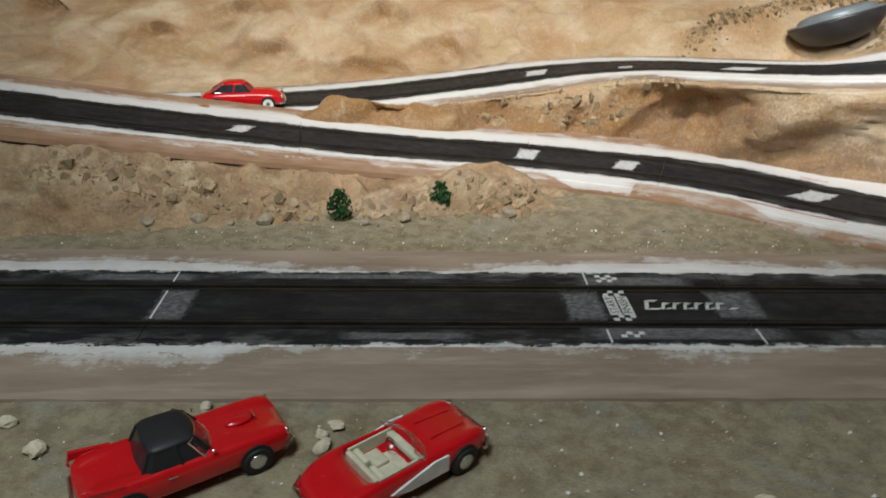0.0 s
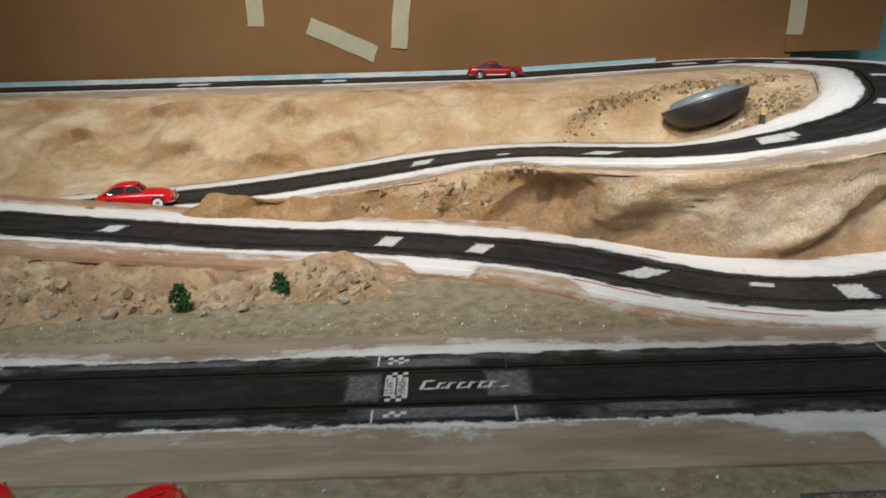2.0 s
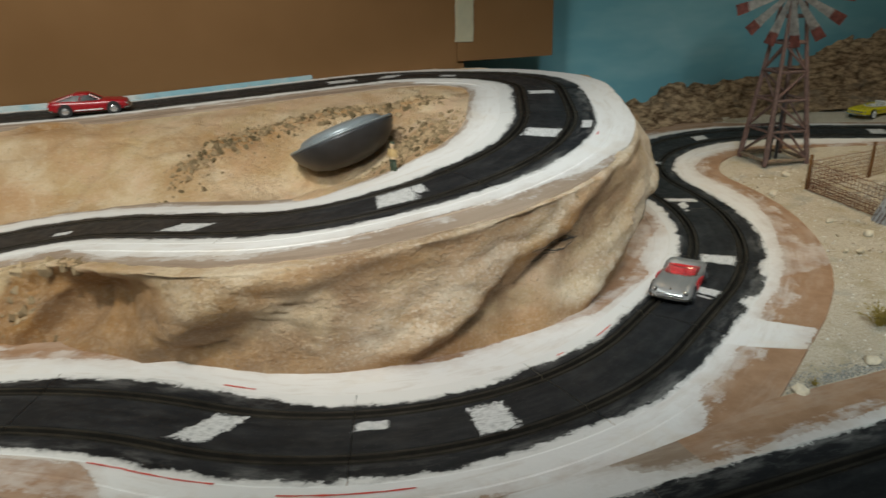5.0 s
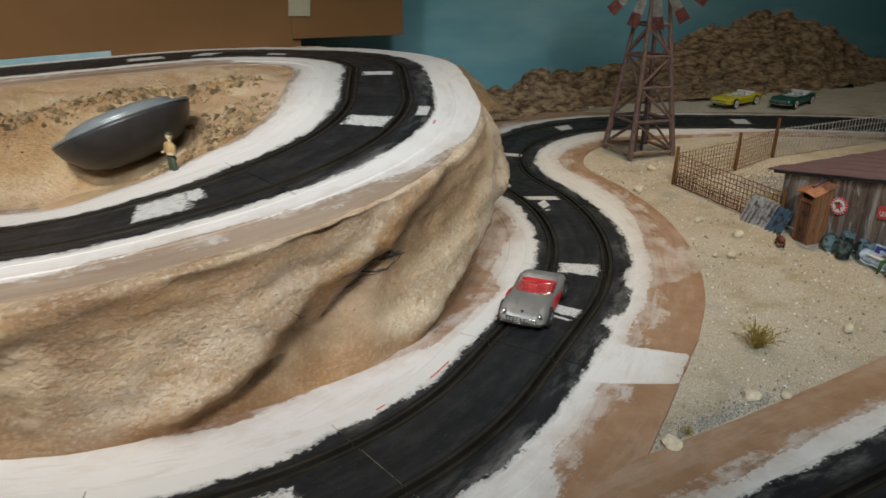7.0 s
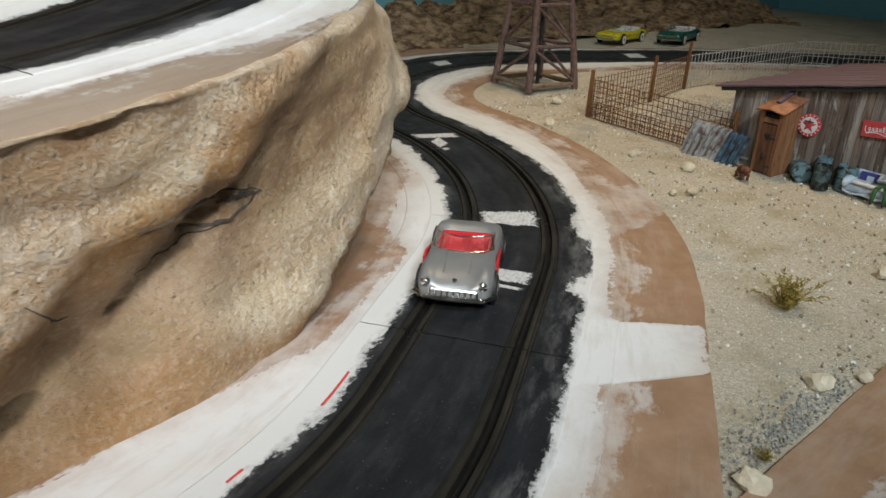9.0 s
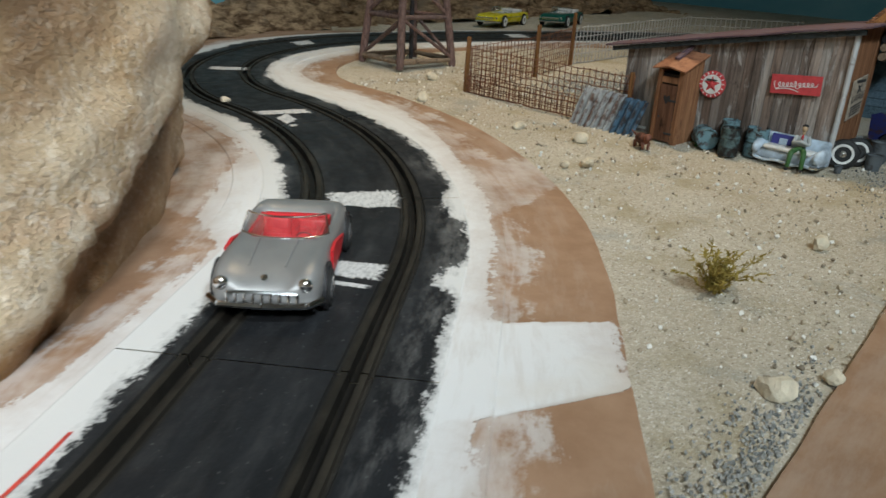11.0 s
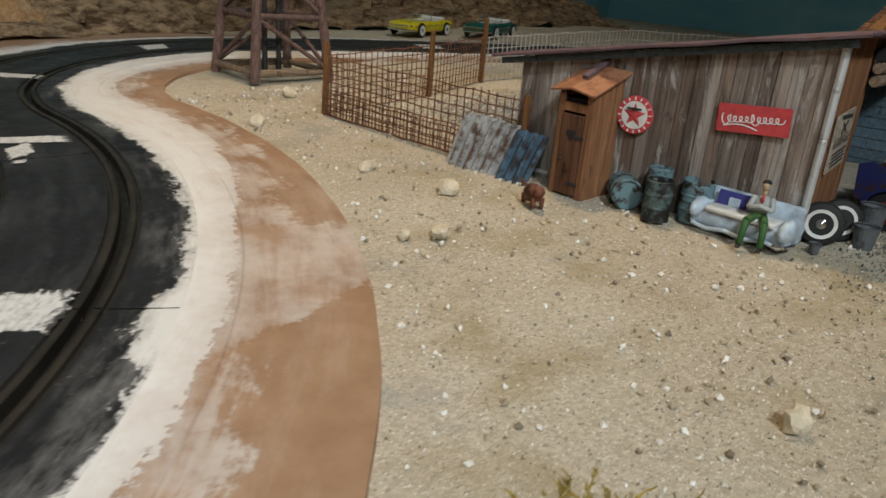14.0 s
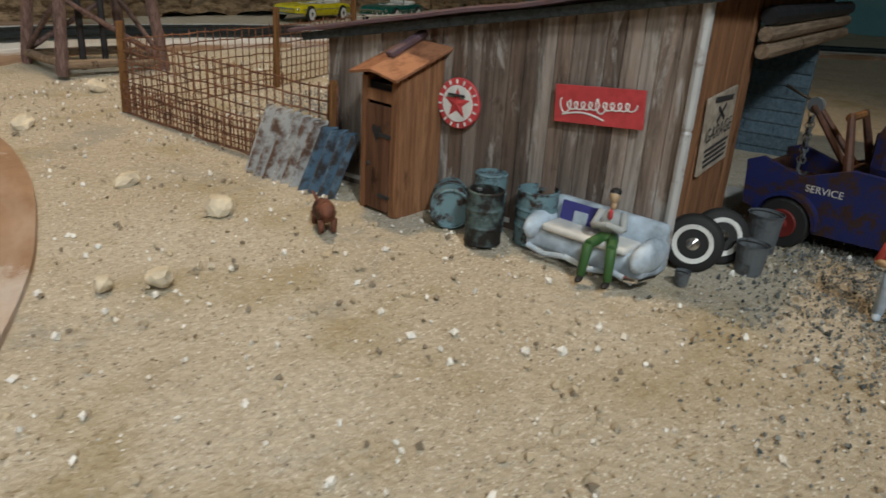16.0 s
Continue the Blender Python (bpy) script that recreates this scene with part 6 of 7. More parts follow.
def figurine():
    """A seated painted figure: one plain mesh."""
    bits, mats = [], []

    def add(bm, k):
        for f in bm.faces:
            f.material_index = k
        bits.append(bm)
    hip = Vector((0.0, 0, 0.0160))
    add(blob(hip, (0.0042, 0.0046, 0.0032), 2), 0)
    for s in (-1, 1):
        knee = Vector((-0.0115, s * 0.0048, 0.0158))
        foot = Vector((-0.0140, s * 0.0056, 0.0022))
        add(rod(hip + Vector((0, s * 0.002, 0)), knee, 0.0026, 0.0021, 10), 0)
        add(rod(knee, foot, 0.0022, 0.0018, 10), 0)
        add(blob(foot + Vector((-0.0018, 0, -0.0008)), (0.0034, 0.0016, 0.0013), 2), 2)
        sh = Vector((0.0022, s * 0.0046, 0.0270))
        el = Vector((-0.0030, s * 0.0064, 0.0212))
        add(rod(sh, el, 0.0017, 0.0015, 8), 1)
        add(rod(el, Vector((-0.0062, -s * 0.0008, 0.0238)), 0.0015, 0.0012, 8), 1)
    add(blob((0.0014, 0, 0.0222), (0.0034, 0.0050, 0.0070), 2), 1)
    add(rod((0.0014, 0, 0.0285), (0.0012, 0, 0.0315), 0.0013, 0.0013, 8), 3)
    add(blob((0.0010, 0, 0.0340), (0.0027, 0.0023, 0.0031), 2), 3)
    add(blob((0.0016, 0, 0.0358), (0.0027, 0.0025, 0.0018), 2), 2)
    add(blob((-0.0018, 0, 0.0268), (0.0008, 0.0012, 0.0028), 1), 4)
    o = part("seated_figurine", join(*bits), [plain("green_figure_paint", (0.04, 0.11, 0.03)), plain("grey_figure_paint", (0.36, 0.38, 0.38)), BLACK, plain("flesh_figure_paint", (0.50, 0.36, 0.22)), SIGNRED], smooth=True)
    o.matrix_world = pose(1.2335, 0.5630, GZ + 0.0002, 0, 0, 8) @ Matrix.Scale(0.81, 4)
    return tagged(o, "small painted seated figurine, green trousers and grey shirt", "figurine")


figurine()


def small_figure(name, at, k, legs, shirt, skin, label, rot=0):
    """A standing painted figure: one plain mesh."""
    bits = []

    def add(bm, i):
        for f in bm.faces:
            f.material_index = i
        bits.append(bm)
    add(blob((0, 0, 0.62 * k), (0.10 * k, 0.15 * k, 0.20 * k), 2), 1)
    add(blob((0, 0, 0.46 * k), (0.10 * k, 0.13 * k, 0.09 * k), 2), 0)
    add(rod((0, 0, 0.78 * k), (0, 0, 0.86 * k), 0.04 * k, 0.04 * k, 8), 2)
    add(blob((0, 0, 0.92 * k), (0.075 * k, 0.065 * k, 0.09 * k), 2), 2)
    add(blob((0.01 * k, 0, 0.965 * k), (0.080 * k, 0.072 * k, 0.05 * k), 2), 0)
    for s in (-1, 1):
        add(rod((0, s * 0.07 * k, 0.46 * k), (0.02 * k, s * 0.10 * k, 0.04 * k), 0.07 * k, 0.05 * k, 8), 0)
        add(blob((-0.03 * k, s * 0.10 * k, 0.03 * k), (0.09 * k, 0.045 * k, 0.035 * k), 1), 0)
        add(rod((0, s * 0.15 * k, 0.76 * k), (-0.02 * k, s * 0.21 * k, 0.55 * k), 0.045 * k, 0.04 * k, 8), 1)
        add(rod((-0.02 * k, s * 0.21 * k, 0.55 * k), (-0.14 * k, s * 0.10 * k, 0.56 * k), 0.038 * k, 0.03 * k, 8), 2)
    o = part(name, join(*bits), [legs, shirt, skin], smooth=True)
    o.matrix_world = pose(*at, 0, 0, rot)
    return tagged(o, label, "figurine")


TANFIG = plain("tan_figure_paint", (0.50, 0.36, 0.22))
OLIVEFIG = plain("olive_figure_paint", (0.035, 0.05, 0.03))
KHAKIFIG = plain("khaki_figure_paint", (0.36, 0.25, 0.11))
REDFIG = plain("red_figure_paint", (0.38, 0.05, 0.04))
small_figure("standing_figurine", (0.596, 0.792, 0.126), 0.037, OLIVEFIG, KHAKIFIG, TANFIG, "tiny painted figurine in olive and khaki at the crater", 20)
o = part("dog_figurine", join(blob((0, 0, 0.0052), (0.0062, 0.0032, 0.0034), 2), blob((-0.0062, 0.0008, 0.0072), (0.0026, 0.0020, 0.0022), 2), *[rod((x, y, 0.004), (x, y, 0), 0.001, 0.0008, 6) for x in (-0.004, 0.004) for y in (-0.0018, 0.0018)], rod((0.006, 0, 0.006), (0.010, 0.001, 0.008), 0.0007, 0.0004, 6)), plain("brown_figure_paint", (0.14, 0.055, 0.035), 0.7, 0, 0.3, 0.8, 160), smooth=True)
o.matrix_world = pose(1.199, 0.664, 0.0085, 0, 0, 60) @ Matrix.Scale(1.35, 4)
tagged(o, "small brown and white crouching animal figurine", "figurine")
small_figure("standing_figurine", (1.260, 0.479, 0.0105), 0.034, SOFA, REDFIG, TANFIG, "small painted standing figurine in pale blue trousers")


def loose_tyre(m):
    r, w = 0.0105, 0.0062
    e = thing("loose_wheel", m, "loose white-wall wheel leaning by the shed", "wheel", "loose wheels")
    part("tyre", lathe([(r * 0.58, -w / 2), (r * 0.86, -w / 2), (r * 0.97, -w * 0.36), (r, -w * 0.1), (r, w * 0.1), (r * 0.97, w * 0.36), (r * 0.86, w / 2), (r * 0.58, w / 2)], 28), RUBBER, e, smooth=True)
    part("white_wall", lathe([(r * 0.50, w / 2 - 0.0002), (r * 0.52, w / 2 + 0.0003), (r * 0.67, w / 2 + 0.0004), (r * 0.66, w / 2 - 0.0004)], 28), WALLW, e, "white tyre wall")
    part("rim", lathe([(r * 0.52, w / 2 - 0.0008), (r * 0.46, w / 2 - 0.0002), (r * 0.3, w / 2 - 0.0012), (r * 0.16, w / 2 + 0.0008), (0, w / 2 + 0.0012)], 20), CHROME, e, "chrome rim", True)
    return e


t1 = loose_tyre(pose(1.2600, 0.5420, GZ + 0.0102, 0, -82, 14))
copy_thing(t1, pose(1.2745, 0.5370, GZ + 0.0102, 0, -74, 30))


def bucket(m, r, h, label):
    e = thing("bucket", m, label, "bucket", "buckets")
    part("pail", lathe([(r * 0.8, 0), (r * 0.82, 0.0002), (r, h), (r * 1.06, h), (r * 1.04, h - 0.0006), (r * 0.94, h - 0.0008), (r * 0.78, h * 0.5)], 20), GREYTIN, e)
    part("bail", bent([(0, r * math.cos(a), h + r * 0.25 * math.sin(a) - 0.001) for a in [i * math.pi / 8 for i in range(9)]], 0.0003), SIGNDARK, e)
    return e


bucket(pose(1.2720, 0.5245, GZ), 0.0056, 0.0115, "dented grey tin bucket on gravel")
bucket(pose(1.2965, 0.5270, GZ), 0.0064, 0.0165, "tall grey tin can beside the wheels")
bucket(pose(1.2440, 0.5390, GZ), 0.0026, 0.0050, "tiny grey tin can by the wheel")


HUBRED = plain("dark_red_hub", (0.15, 0.018, 0.014), 0.6)


def tow_truck():
    """Old wrecker backed up to the garage."""
    e = thing("tow_truck", pose(1.328, 0.4940, 0.0112, 0, 0, -99) @ Matrix.Scale(0.79, 4), "worn blue and rust tow truck with crane and chain", "truck")
    L = 0.11
    side = [(-0.055, 0.016), (-0.057, 0.038), (-0.050, 0.041), (-0.030, 0.035), (-0.008, 0.043), (0.012, 0.042), (0.012, 0.010), (-0.02, 0.009)]
    for s in (-1, 1):
        p = part("side_panel", prism(side, s * 0.024, s * 0.0275), TRUCKBLUE, e, "blue side panel with worn rust")
        ob = link("lettering", text_mesh("SERVICE", 0.0048), SIGNWHITE, p)
        ob.matrix_local = pose(-0.018, s * 0.0278, 0.0305, 90, 0, 0 if s < 0 else 180)
        arch = [math.pi * q / 12 for q in range(13)]
        part("rear_fender", prism([(-0.032 + 0.0158 * math.cos(a), 0.012 + 0.0158 * math.sin(a)) for a in arch] + [(-0.032 + 0.0138 * math.cos(a), 0.012 + 0.0138 * math.sin(a)) for a in arch[::-1]], s * 0.0275, s * 0.0335), TRUCKBLUE, e, "blue fender")
    part("deck", box(0.066, 0.046, 0.003, (-0.022, 0, 0.026), 0.0004), TRUCKRUST, e)
    part("tailboard", box(0.003, 0.048, 0.016, (-0.055, 0, 0.026), 0.0004), TRUCKRUST, e)
    part("cab", join(box(0.034, 0.050, 0.030, (0.012, 0, 0.026), 0.004), box(0.030, 0.044, 0.026, (0.010, 0, 0.052), 0.006)), TRUCKBLUE, e, smooth=False)
    part("cab_rear_window", box(0.0012, 0.030, 0.010, (-0.0055, 0, 0.055), 0.0004), DARKGLASS, e)
    part("hood", box(0.036, 0.034, 0.022, (0.044, 0, 0.026), 0.005), TRUCKBLUE, e)
    part("frame_rail", box(0.112, 0.030, 0.006, (0.001, 0, 0.012), 0.001), BLACK, e)
    part("front_bumper", rod((0.064, -0.026, 0.012), (0.064, 0.026, 0.012), 0.0018), CHROME, e)
    for s in (-1, 1):
        for x in (-0.032, 0.042):
            w = part("wheel", lathe([(0.007, -0.0035), (0.0115, -0.0035), (0.0128, -0.0015), (0.0128, 0.0015), (0.0115, 0.0035), (0.007, 0.0035)], 28, pose(x, s * 0.0300, 0.0120, 90)), RUBBER, e)
            part("hub", lathe([(0.0072, 0), (0.0066, 0.0008), (0.0030, 0.0002), (0.0022, 0.0020), (0, 0.0024)], 20, pose(x, s * 0.0335, 0.0120, -90 * s)), HUBRED, w, "faded red hub")
        part("crane_leg", rod((-0.010, s * 0.020, 0.028), (-0.020, s * 0.010, 0.066), 0.0026, 0.0018, 8), TRUCKRUST, e)
        part("boom", rod((-0.009, s * 0.008, 0.030), (-0.040, s * 0.003, 0.066), 0.0019, 0.0015, 8), TRUCKRUST, e, "rust-orange boom")
    part("cross_bar", rod((-0.020, -0.012, 0.064), (-0.020, 0.012, 0.064), 0.0020, 0.0020, 8), POSTWOOD, e)
    part("winch", rod((-0.014, -0.012, 0.036), (-0.014, 0.012, 0.036), 0.0045, 0.0045, 14), TRUCKRUST, e)
    part("pulley", lathe([(0.004, -0.0015), (0.003, 0), (0.004, 0.0015)], 16, pose(-0.040, 0, 0.066, 90)), GREYTIN, e)
    part("hook_arm", rod((-0.040, 0, 0.067), (-0.058, 0.004, 0.073), 0.0008, 0.0008, 6), CHROME, e)

    def chain(x, y, z0, z1):
        bits = []
        z, k = z0, 0
        while z > z1:
            ring = [(0.0013 * math.cos(a) * (k % 2), 0.0013 * math.cos(a) * ((k + 1) % 2), 0.0021 * math.sin(a)) for a in [i * math.pi / 4 for i in range(9)]]
            bits.append(bent([(x + a, y + b, z + c) for a, b, c in ring], 0.0004))
            z, k = z - 0.0030, k + 1
        return join(*bits)
    part("chain", chain(-0.042, 0.002, 0.064, 0.036), CHROME, e, "hanging steel chain")
    part("chain", chain(-0.038, -0.006, 0.060, 0.038), GREYTIN, e, "hanging steel chain")
    part("hook", bent([(-0.042, 0.002, 0.036), (-0.042, 0.002, 0.032), (-0.0395, 0.002, 0.029), (-0.037, 0.002, 0.0315)], 0.0009), GREYTIN, e)
    return e


tow_truck()


def tin_sheet():
    """Corrugated sheets leaning on the fence."""
    V, F = [], []
    n, k = 96, 4
    for i in range(n + 1):
        u = i / n
        for j in range(k + 1):
            v = j / k
            y = 0.748 - 0.060 * u - 0.006 * v
            V.append((1.2285 + 0.010 * v + 0.0036 * math.sin(u * math.pi * 2 * 10), y, 0.0075 + 0.0325 * v * (1 - 0.10 * u) + 0.0006 * noise.noise((u * 20, v * 3, 0))))
    for i in range(n):
        for j in range(k):
            a = i * (k + 1) + j
            F.append((a, a + k + 1, a + k + 2, a + 1))
    o = thing("tin_sheet", pose(0, 0, 0), "rusty corrugated tin sheet leaning on wire fence", "tin sheet")
    # Groove mask: darkens the valleys with rust and painted shade.
    gv = [0.5 - 0.5 * math.sin((i // (k + 1)) / n * math.pi * 2 * 10) for i in range(len(V))]
    r = raw("sheet", V, [f for f in F if f[0] < 62 * (k + 1)], TIN, o, attrs={"groove": gv})
    r.modifiers.new("thick", "SOLIDIFY").thickness = 0.0005
    r = raw("blue_sheet", [(x - 0.0008, y, z - 0.0012) for x, y, z in V], [f for f in F if f[0] >= 60 * (k + 1)], BLUETIN, o, "blue-painted end of the sheet", attrs={"groove": gv})
    r.modifiers.new("thick", "SOLIDIFY").thickness = 0.0005
    return o


tin_sheet()


def fence():
    e = thing("wire_fence", pose(0, 0, 0), "rusty wire mesh fence on wooden posts", "fence")

    def panel(a, b, h, mat, cell=0.0060, r=0.00034, rows=0, tip=0.0030):
        a, b = Vector((*a, 0)), Vector((*b, 0))
        n = max(2, int((b - a).length / cell))
        V, F = [], []

        def bar(p, q, rr):
            d = (q - p).normalized()
            s = d.cross(Vector((0.31, 0.2, 0.93))).normalized() * rr
            t = d.cross(s).normalized() * rr
            k = len(V)
            V.extend([p + s, p + t, p - s, p - t, q + s, q + t, q - s, q - t])
            F.extend([(k + i, k + (i + 1) % 4, k + 4 + (i + 1) % 4, k + 4 + i) for i in range(4)])
        at = lambda u, z: a.lerp(b, u) + Vector((0.0012 * noise.noise((u * 9, z * 60, 1)), 0.0012 * noise.noise((u * 7, z * 50, 5)), ground_z(*a.lerp(b, u).xy) + z + 0.0012 * noise.noise((u * 12, 3, z * 40))))
        for i in range(n + 1):
            m1 = at(i / n, h * 0.5)
            bar(at(i / n, 0), m1, r), bar(m1, at(i / n, h + tip * (0.6 + 0.6 * noise.noise((i * 1.37, 0.5, 0)))), r)
        rows = rows or int(h / cell)
        for j in range(rows + 1):
            for i in range(n):
                bar(at(i / n, h * j / rows), at((i + 1) / n, h * j / rows), r)
        return raw("wire_mesh", V, F, mat, e)
    p1, p2, p3 = (1.250, 0.884), (1.372, 0.889), (1.474, 0.910)
    panel(p1, (1.2425, 0.700), 0.042, WIRE, 0.0060, 0.00042)
    panel((1.2485, 0.882), (1.2405, 0.702), 0.016, WIRE, 0.0034, 0.00036)
    panel(p1, p2, 0.042, WIRE, 0.0060, 0.00040)
    panel(p2, p3, 0.042, WIRE, 0.0060, 0.00040)
    panel(p3, (1.74, 0.885), 0.042, WIREGREY, 0.0070, 0.00060, 4)
    panel((1.74, 0.885), (1.83, 0.76), 0.042, WIREGREY, 0.0070, 0.00060, 4)
    for (x, y), h in ((p1, 0.052), (p2, 0.055), (p3, 0.060)):
        part("post", rod((x, y, ground_z(x, y) - 0.002), (x + 0.001, y, ground_z(x, y) + h), 0.0026, 0.0022, 8, 0.05), POSTWOOD, e, "rust-orange wooden post")
    part("corner_post", rod((1.2425, 0.7025, 0.006), (1.2425, 0.7025, 0.056), 0.0022, 0.0020, 8), POSTWOOD, e)
    return e


fence()


def windmill():
    """Timber tower with a wind wheel."""
    e = thing("windmill", pose(1.315, 1.033, ground_z(1.315, 1.033) - 0.001, 0, 0, -8), "reddish timber windmill tower with white and red blades", "windmill")
    H, b, t = 0.262, 0.038, 0.012
    leg = lambda sx_, sy_, z: Vector((sx_ * (b + (t - b) * z / H), sy_ * (b + (t - b) * z / H), z))
    c4 = [(-1, -1), (1, -1), (1, 1), (-1, 1)]
    for q in c4:
        part("leg", rod(leg(*q, 0), leg(*q, H), 0.0046, 0.0028, 8, 0.03), TOWERWOOD, e)
    for k, z in enumerate((0.008, 0.055, 0.105, 0.150, 0.195, 0.235)):
        for i in range(4):
            a, c = c4[i], c4[(i + 1) % 4]
            part("rail", rod(leg(*a, z), leg(*c, z), 0.0026 if k else 0.0036, 0.0024, 8, 0.04), LOGWOOD if k == 0 else TOWERWOOD, e)
    for z0, z1 in ((0.010, 0.054), (0.057, 0.104), (0.107, 0.149), (0.152, 0.194)):
        for i in range(4):
            a, c = c4[i], c4[(i + 1) % 4]
            if (i + int(z0 * 100)) % 2:
                a, c = c, a
            part("brace", rod(leg(*a, z0), leg(*c, z1), 0.0022, 0.0018, 8), TOWERWOOD, e)
    for x, y in ((-0.012, -0.008), (0.010, 0.006)):
        part("pump_pipe", rod((x, y, 0), (x, y, 0.11), 0.0026, 0.0026, 8), DARKMETAL, e)
    part("platform", box(0.040, 0.040, 0.004, (0, 0, H), 0.0006), TOWERWOOD, e)
    face = Vector((-0.62, -0.76, 0)).normalized()
    rot = face.to_track_quat("Z", "Y").to_matrix().to_4x4()
    hub = part("wind_wheel_hub", lathe([(0.010, -0.004), (0.011, 0.0), (0.008, 0.004), (0.003, 0.009), (0, 0.010)], 20, Matrix.Translation(Vector((0, 0, H + 0.012)) + face * 0.024) @ rot), TRUCKRUST, e, "rusty wheel hub")
    for i in range(14):
        a = i * 2 * math.pi / 14 + 0.13
        bm = bmesh.new()
        pts = [(-0.0035, 0.014), (0.0035, 0.014), (0.0085, 0.068), (-0.0085, 0.068)]
        f = bm.faces.new([bm.verts.new((x, y, 0)) for x, y in pts])
        bmesh.ops.solidify(bm, geom=[f], thickness=0.0010)
        bm.transform(Matrix.Translation(Vector((0, 0, H + 0.012)) + face * 0.026) @ rot @ Matrix.Rotation(a, 4, "Z") @ Matrix.Rotation(0.45, 4, "Y"))
        part("blade", bm, BLADEGREY, hub, "weathered white blade")
    for i in range(14):
        a = i * 2 * math.pi / 14 + 0.13
        bm = bmesh.new()
        pts = [(-0.0086, 0.066), (0.0086, 0.066), (0.0098, 0.086), (-0.0098, 0.086)]
        f = bm.faces.new([bm.verts.new((x, y, 0)) for x, y in pts])
        bmesh.ops.solidify(bm, geom=[f], thickness=0.0014)
        bm.transform(Matrix.Translation(Vector((0, 0, H + 0.012)) + face * 0.026) @ rot @ Matrix.Rotation(a, 4, "Z") @ Matrix.Rotation(0.45, 4, "Y"))
        part("blade_tip", bm, BLADERED, hub, "faded red blade tip")
    part("axle", rod(Vector((0, 0, H + 0.012)) - face * 0.03, Vector((0, 0, H + 0.012)) + face * 0.024, 0.0035, 0.003, 10), TRUCKRUST, e)
    return e


BLADERED = plain("faded_red_blade", (0.27, 0.10, 0.08), 0.8, 0, 0.2, 0.4, 150)
BLADEGREY = plain("weathered_blade", (0.47, 0.44, 0.40), 0.8, 0, 0.2, 0.35, 120)
DARKMETAL = plain("dark_iron", (0.05, 0.045, 0.045), 0.6, 0.4)
windmill()


def saucer():
    """The crashed disc half sunk in the crater."""
    e = thing("flying_saucer", pose(0.570, 0.957, 0.139, -16, -17, 0), "dark grey toy flying saucer crashed in the crater", "flying saucer")
    R = 0.069
    part("lower_hull", lathe([(0.004, -0.038), (R * 0.40, -0.036), (R * 0.72, -0.028), (R * 0.92, -0.013), (R * 0.99, -0.003), (R, 0.0)], 48), UFOGREY, e, smooth=True)
    part("rim", lathe([(R * 0.99, 0.0), (R * 1.015, 0.0015), (R * 1.0, 0.0034), (R * 0.90, 0.0040), (R * 0.88, 0.0026)], 48), UFOTOP, e, "pale rim", True)
    part("groove", lathe([(R * 0.89, 0.0026), (R * 0.80, 0.0024)], 48), UFOGREY, e, "dark groove", True)
    part("upper_hull", lathe([(R * 0.81, 0.0020), (R * 0.80, 0.0060), (R * 0.74, 0.0105), (R * 0.55, 0.0135), (R * 0.25, 0.0150), (0, 0.0155)], 48), UFOTOP, e, "pale grey upper hull", True)
    part("mast", rod((0.012, 0, 0.010), (0.012, 0, 0.017), 0.0008, 0.0005, 6), UFOGREY, e)
    return e


saucer()


# stones, plants, grit -------------------------------------------------------
def stone(x, y, r, mat=LIMESTONE, z=None, label="pale limestone chip lying on sand", flat=0.7):
    rr = random.Random(int(x * 7919) + int(y * 104729))
    bm = bmesh.new()
    bmesh.ops.create_icosphere(bm, subdivisions=2, radius=1)
    sx_, sy_ = rr.uniform(0.8, 1.3), rr.uniform(0.75, 1.1)
    sd = rr.uniform(0, 50)
    for v in bm.verts:
        k = 1 + 0.45 * noise.noise(v.co * 1.1 + Vector((sd, 0, 0))) + 0.14 * noise.noise(v.co * 3 + Vector((0, sd, 0)))
        v.co = Vector((round(v.co.x * 3.2) / 3.2 * 0.5 + v.co.x * 0.5, v.co.y, v.co.z)) * (k * r)
        v.co.x *= sx_
        v.co.y *= sy_
        v.co.z *= flat
    o = part("stone", bm, mat)
    o.matrix_world = pose(x, y, (ground_z(x, y) if z is None else z) + r * flat * 0.55, rr.uniform(-14, 14), rr.uniform(-14, 14), rr.uniform(0, 360))
    return tagged(o, label, "stone", "scattered stones")


for x, y, r in ((1.268, 0.948, 0.0085), (1.191, 0.887, 0.0075), (1.177, 0.763, 0.0062), (1.184, 0.708, 0.0078), (1.117, 0.677, 0.0050), (1.130, 0.667, 0.0068), (1.094, 0.505, 0.0072), (0.850, 0.455, 0.0082), (0.944, 0.473, 0.0078), (0.966, 0.461, 0.0056), (0.995, 1.00, 0.004),
                (-0.170, 0.183, 0.0048), (0.243, 0.105, 0.0062), (0.155, 0.112, 0.0058), (0.285, 0.120, 0.005), (-0.094, 0.160, 0.0042), (-0.086, 0.168, 0.0040), (-0.092, 0.148, 0.0055), (-0.256, 0.142, 0.006), (-0.285, 0.165, 0.005), (0.02, 0.10, 0.006)):
    stone(x, y, r * (0.76 if x > 0.8 else 1.0))
stone(1.037, 0.973, 0.0042, z=LOW.at(2.163, 0.0224, 0.0038)[0].z, label="pale limestone chip lying on the track")
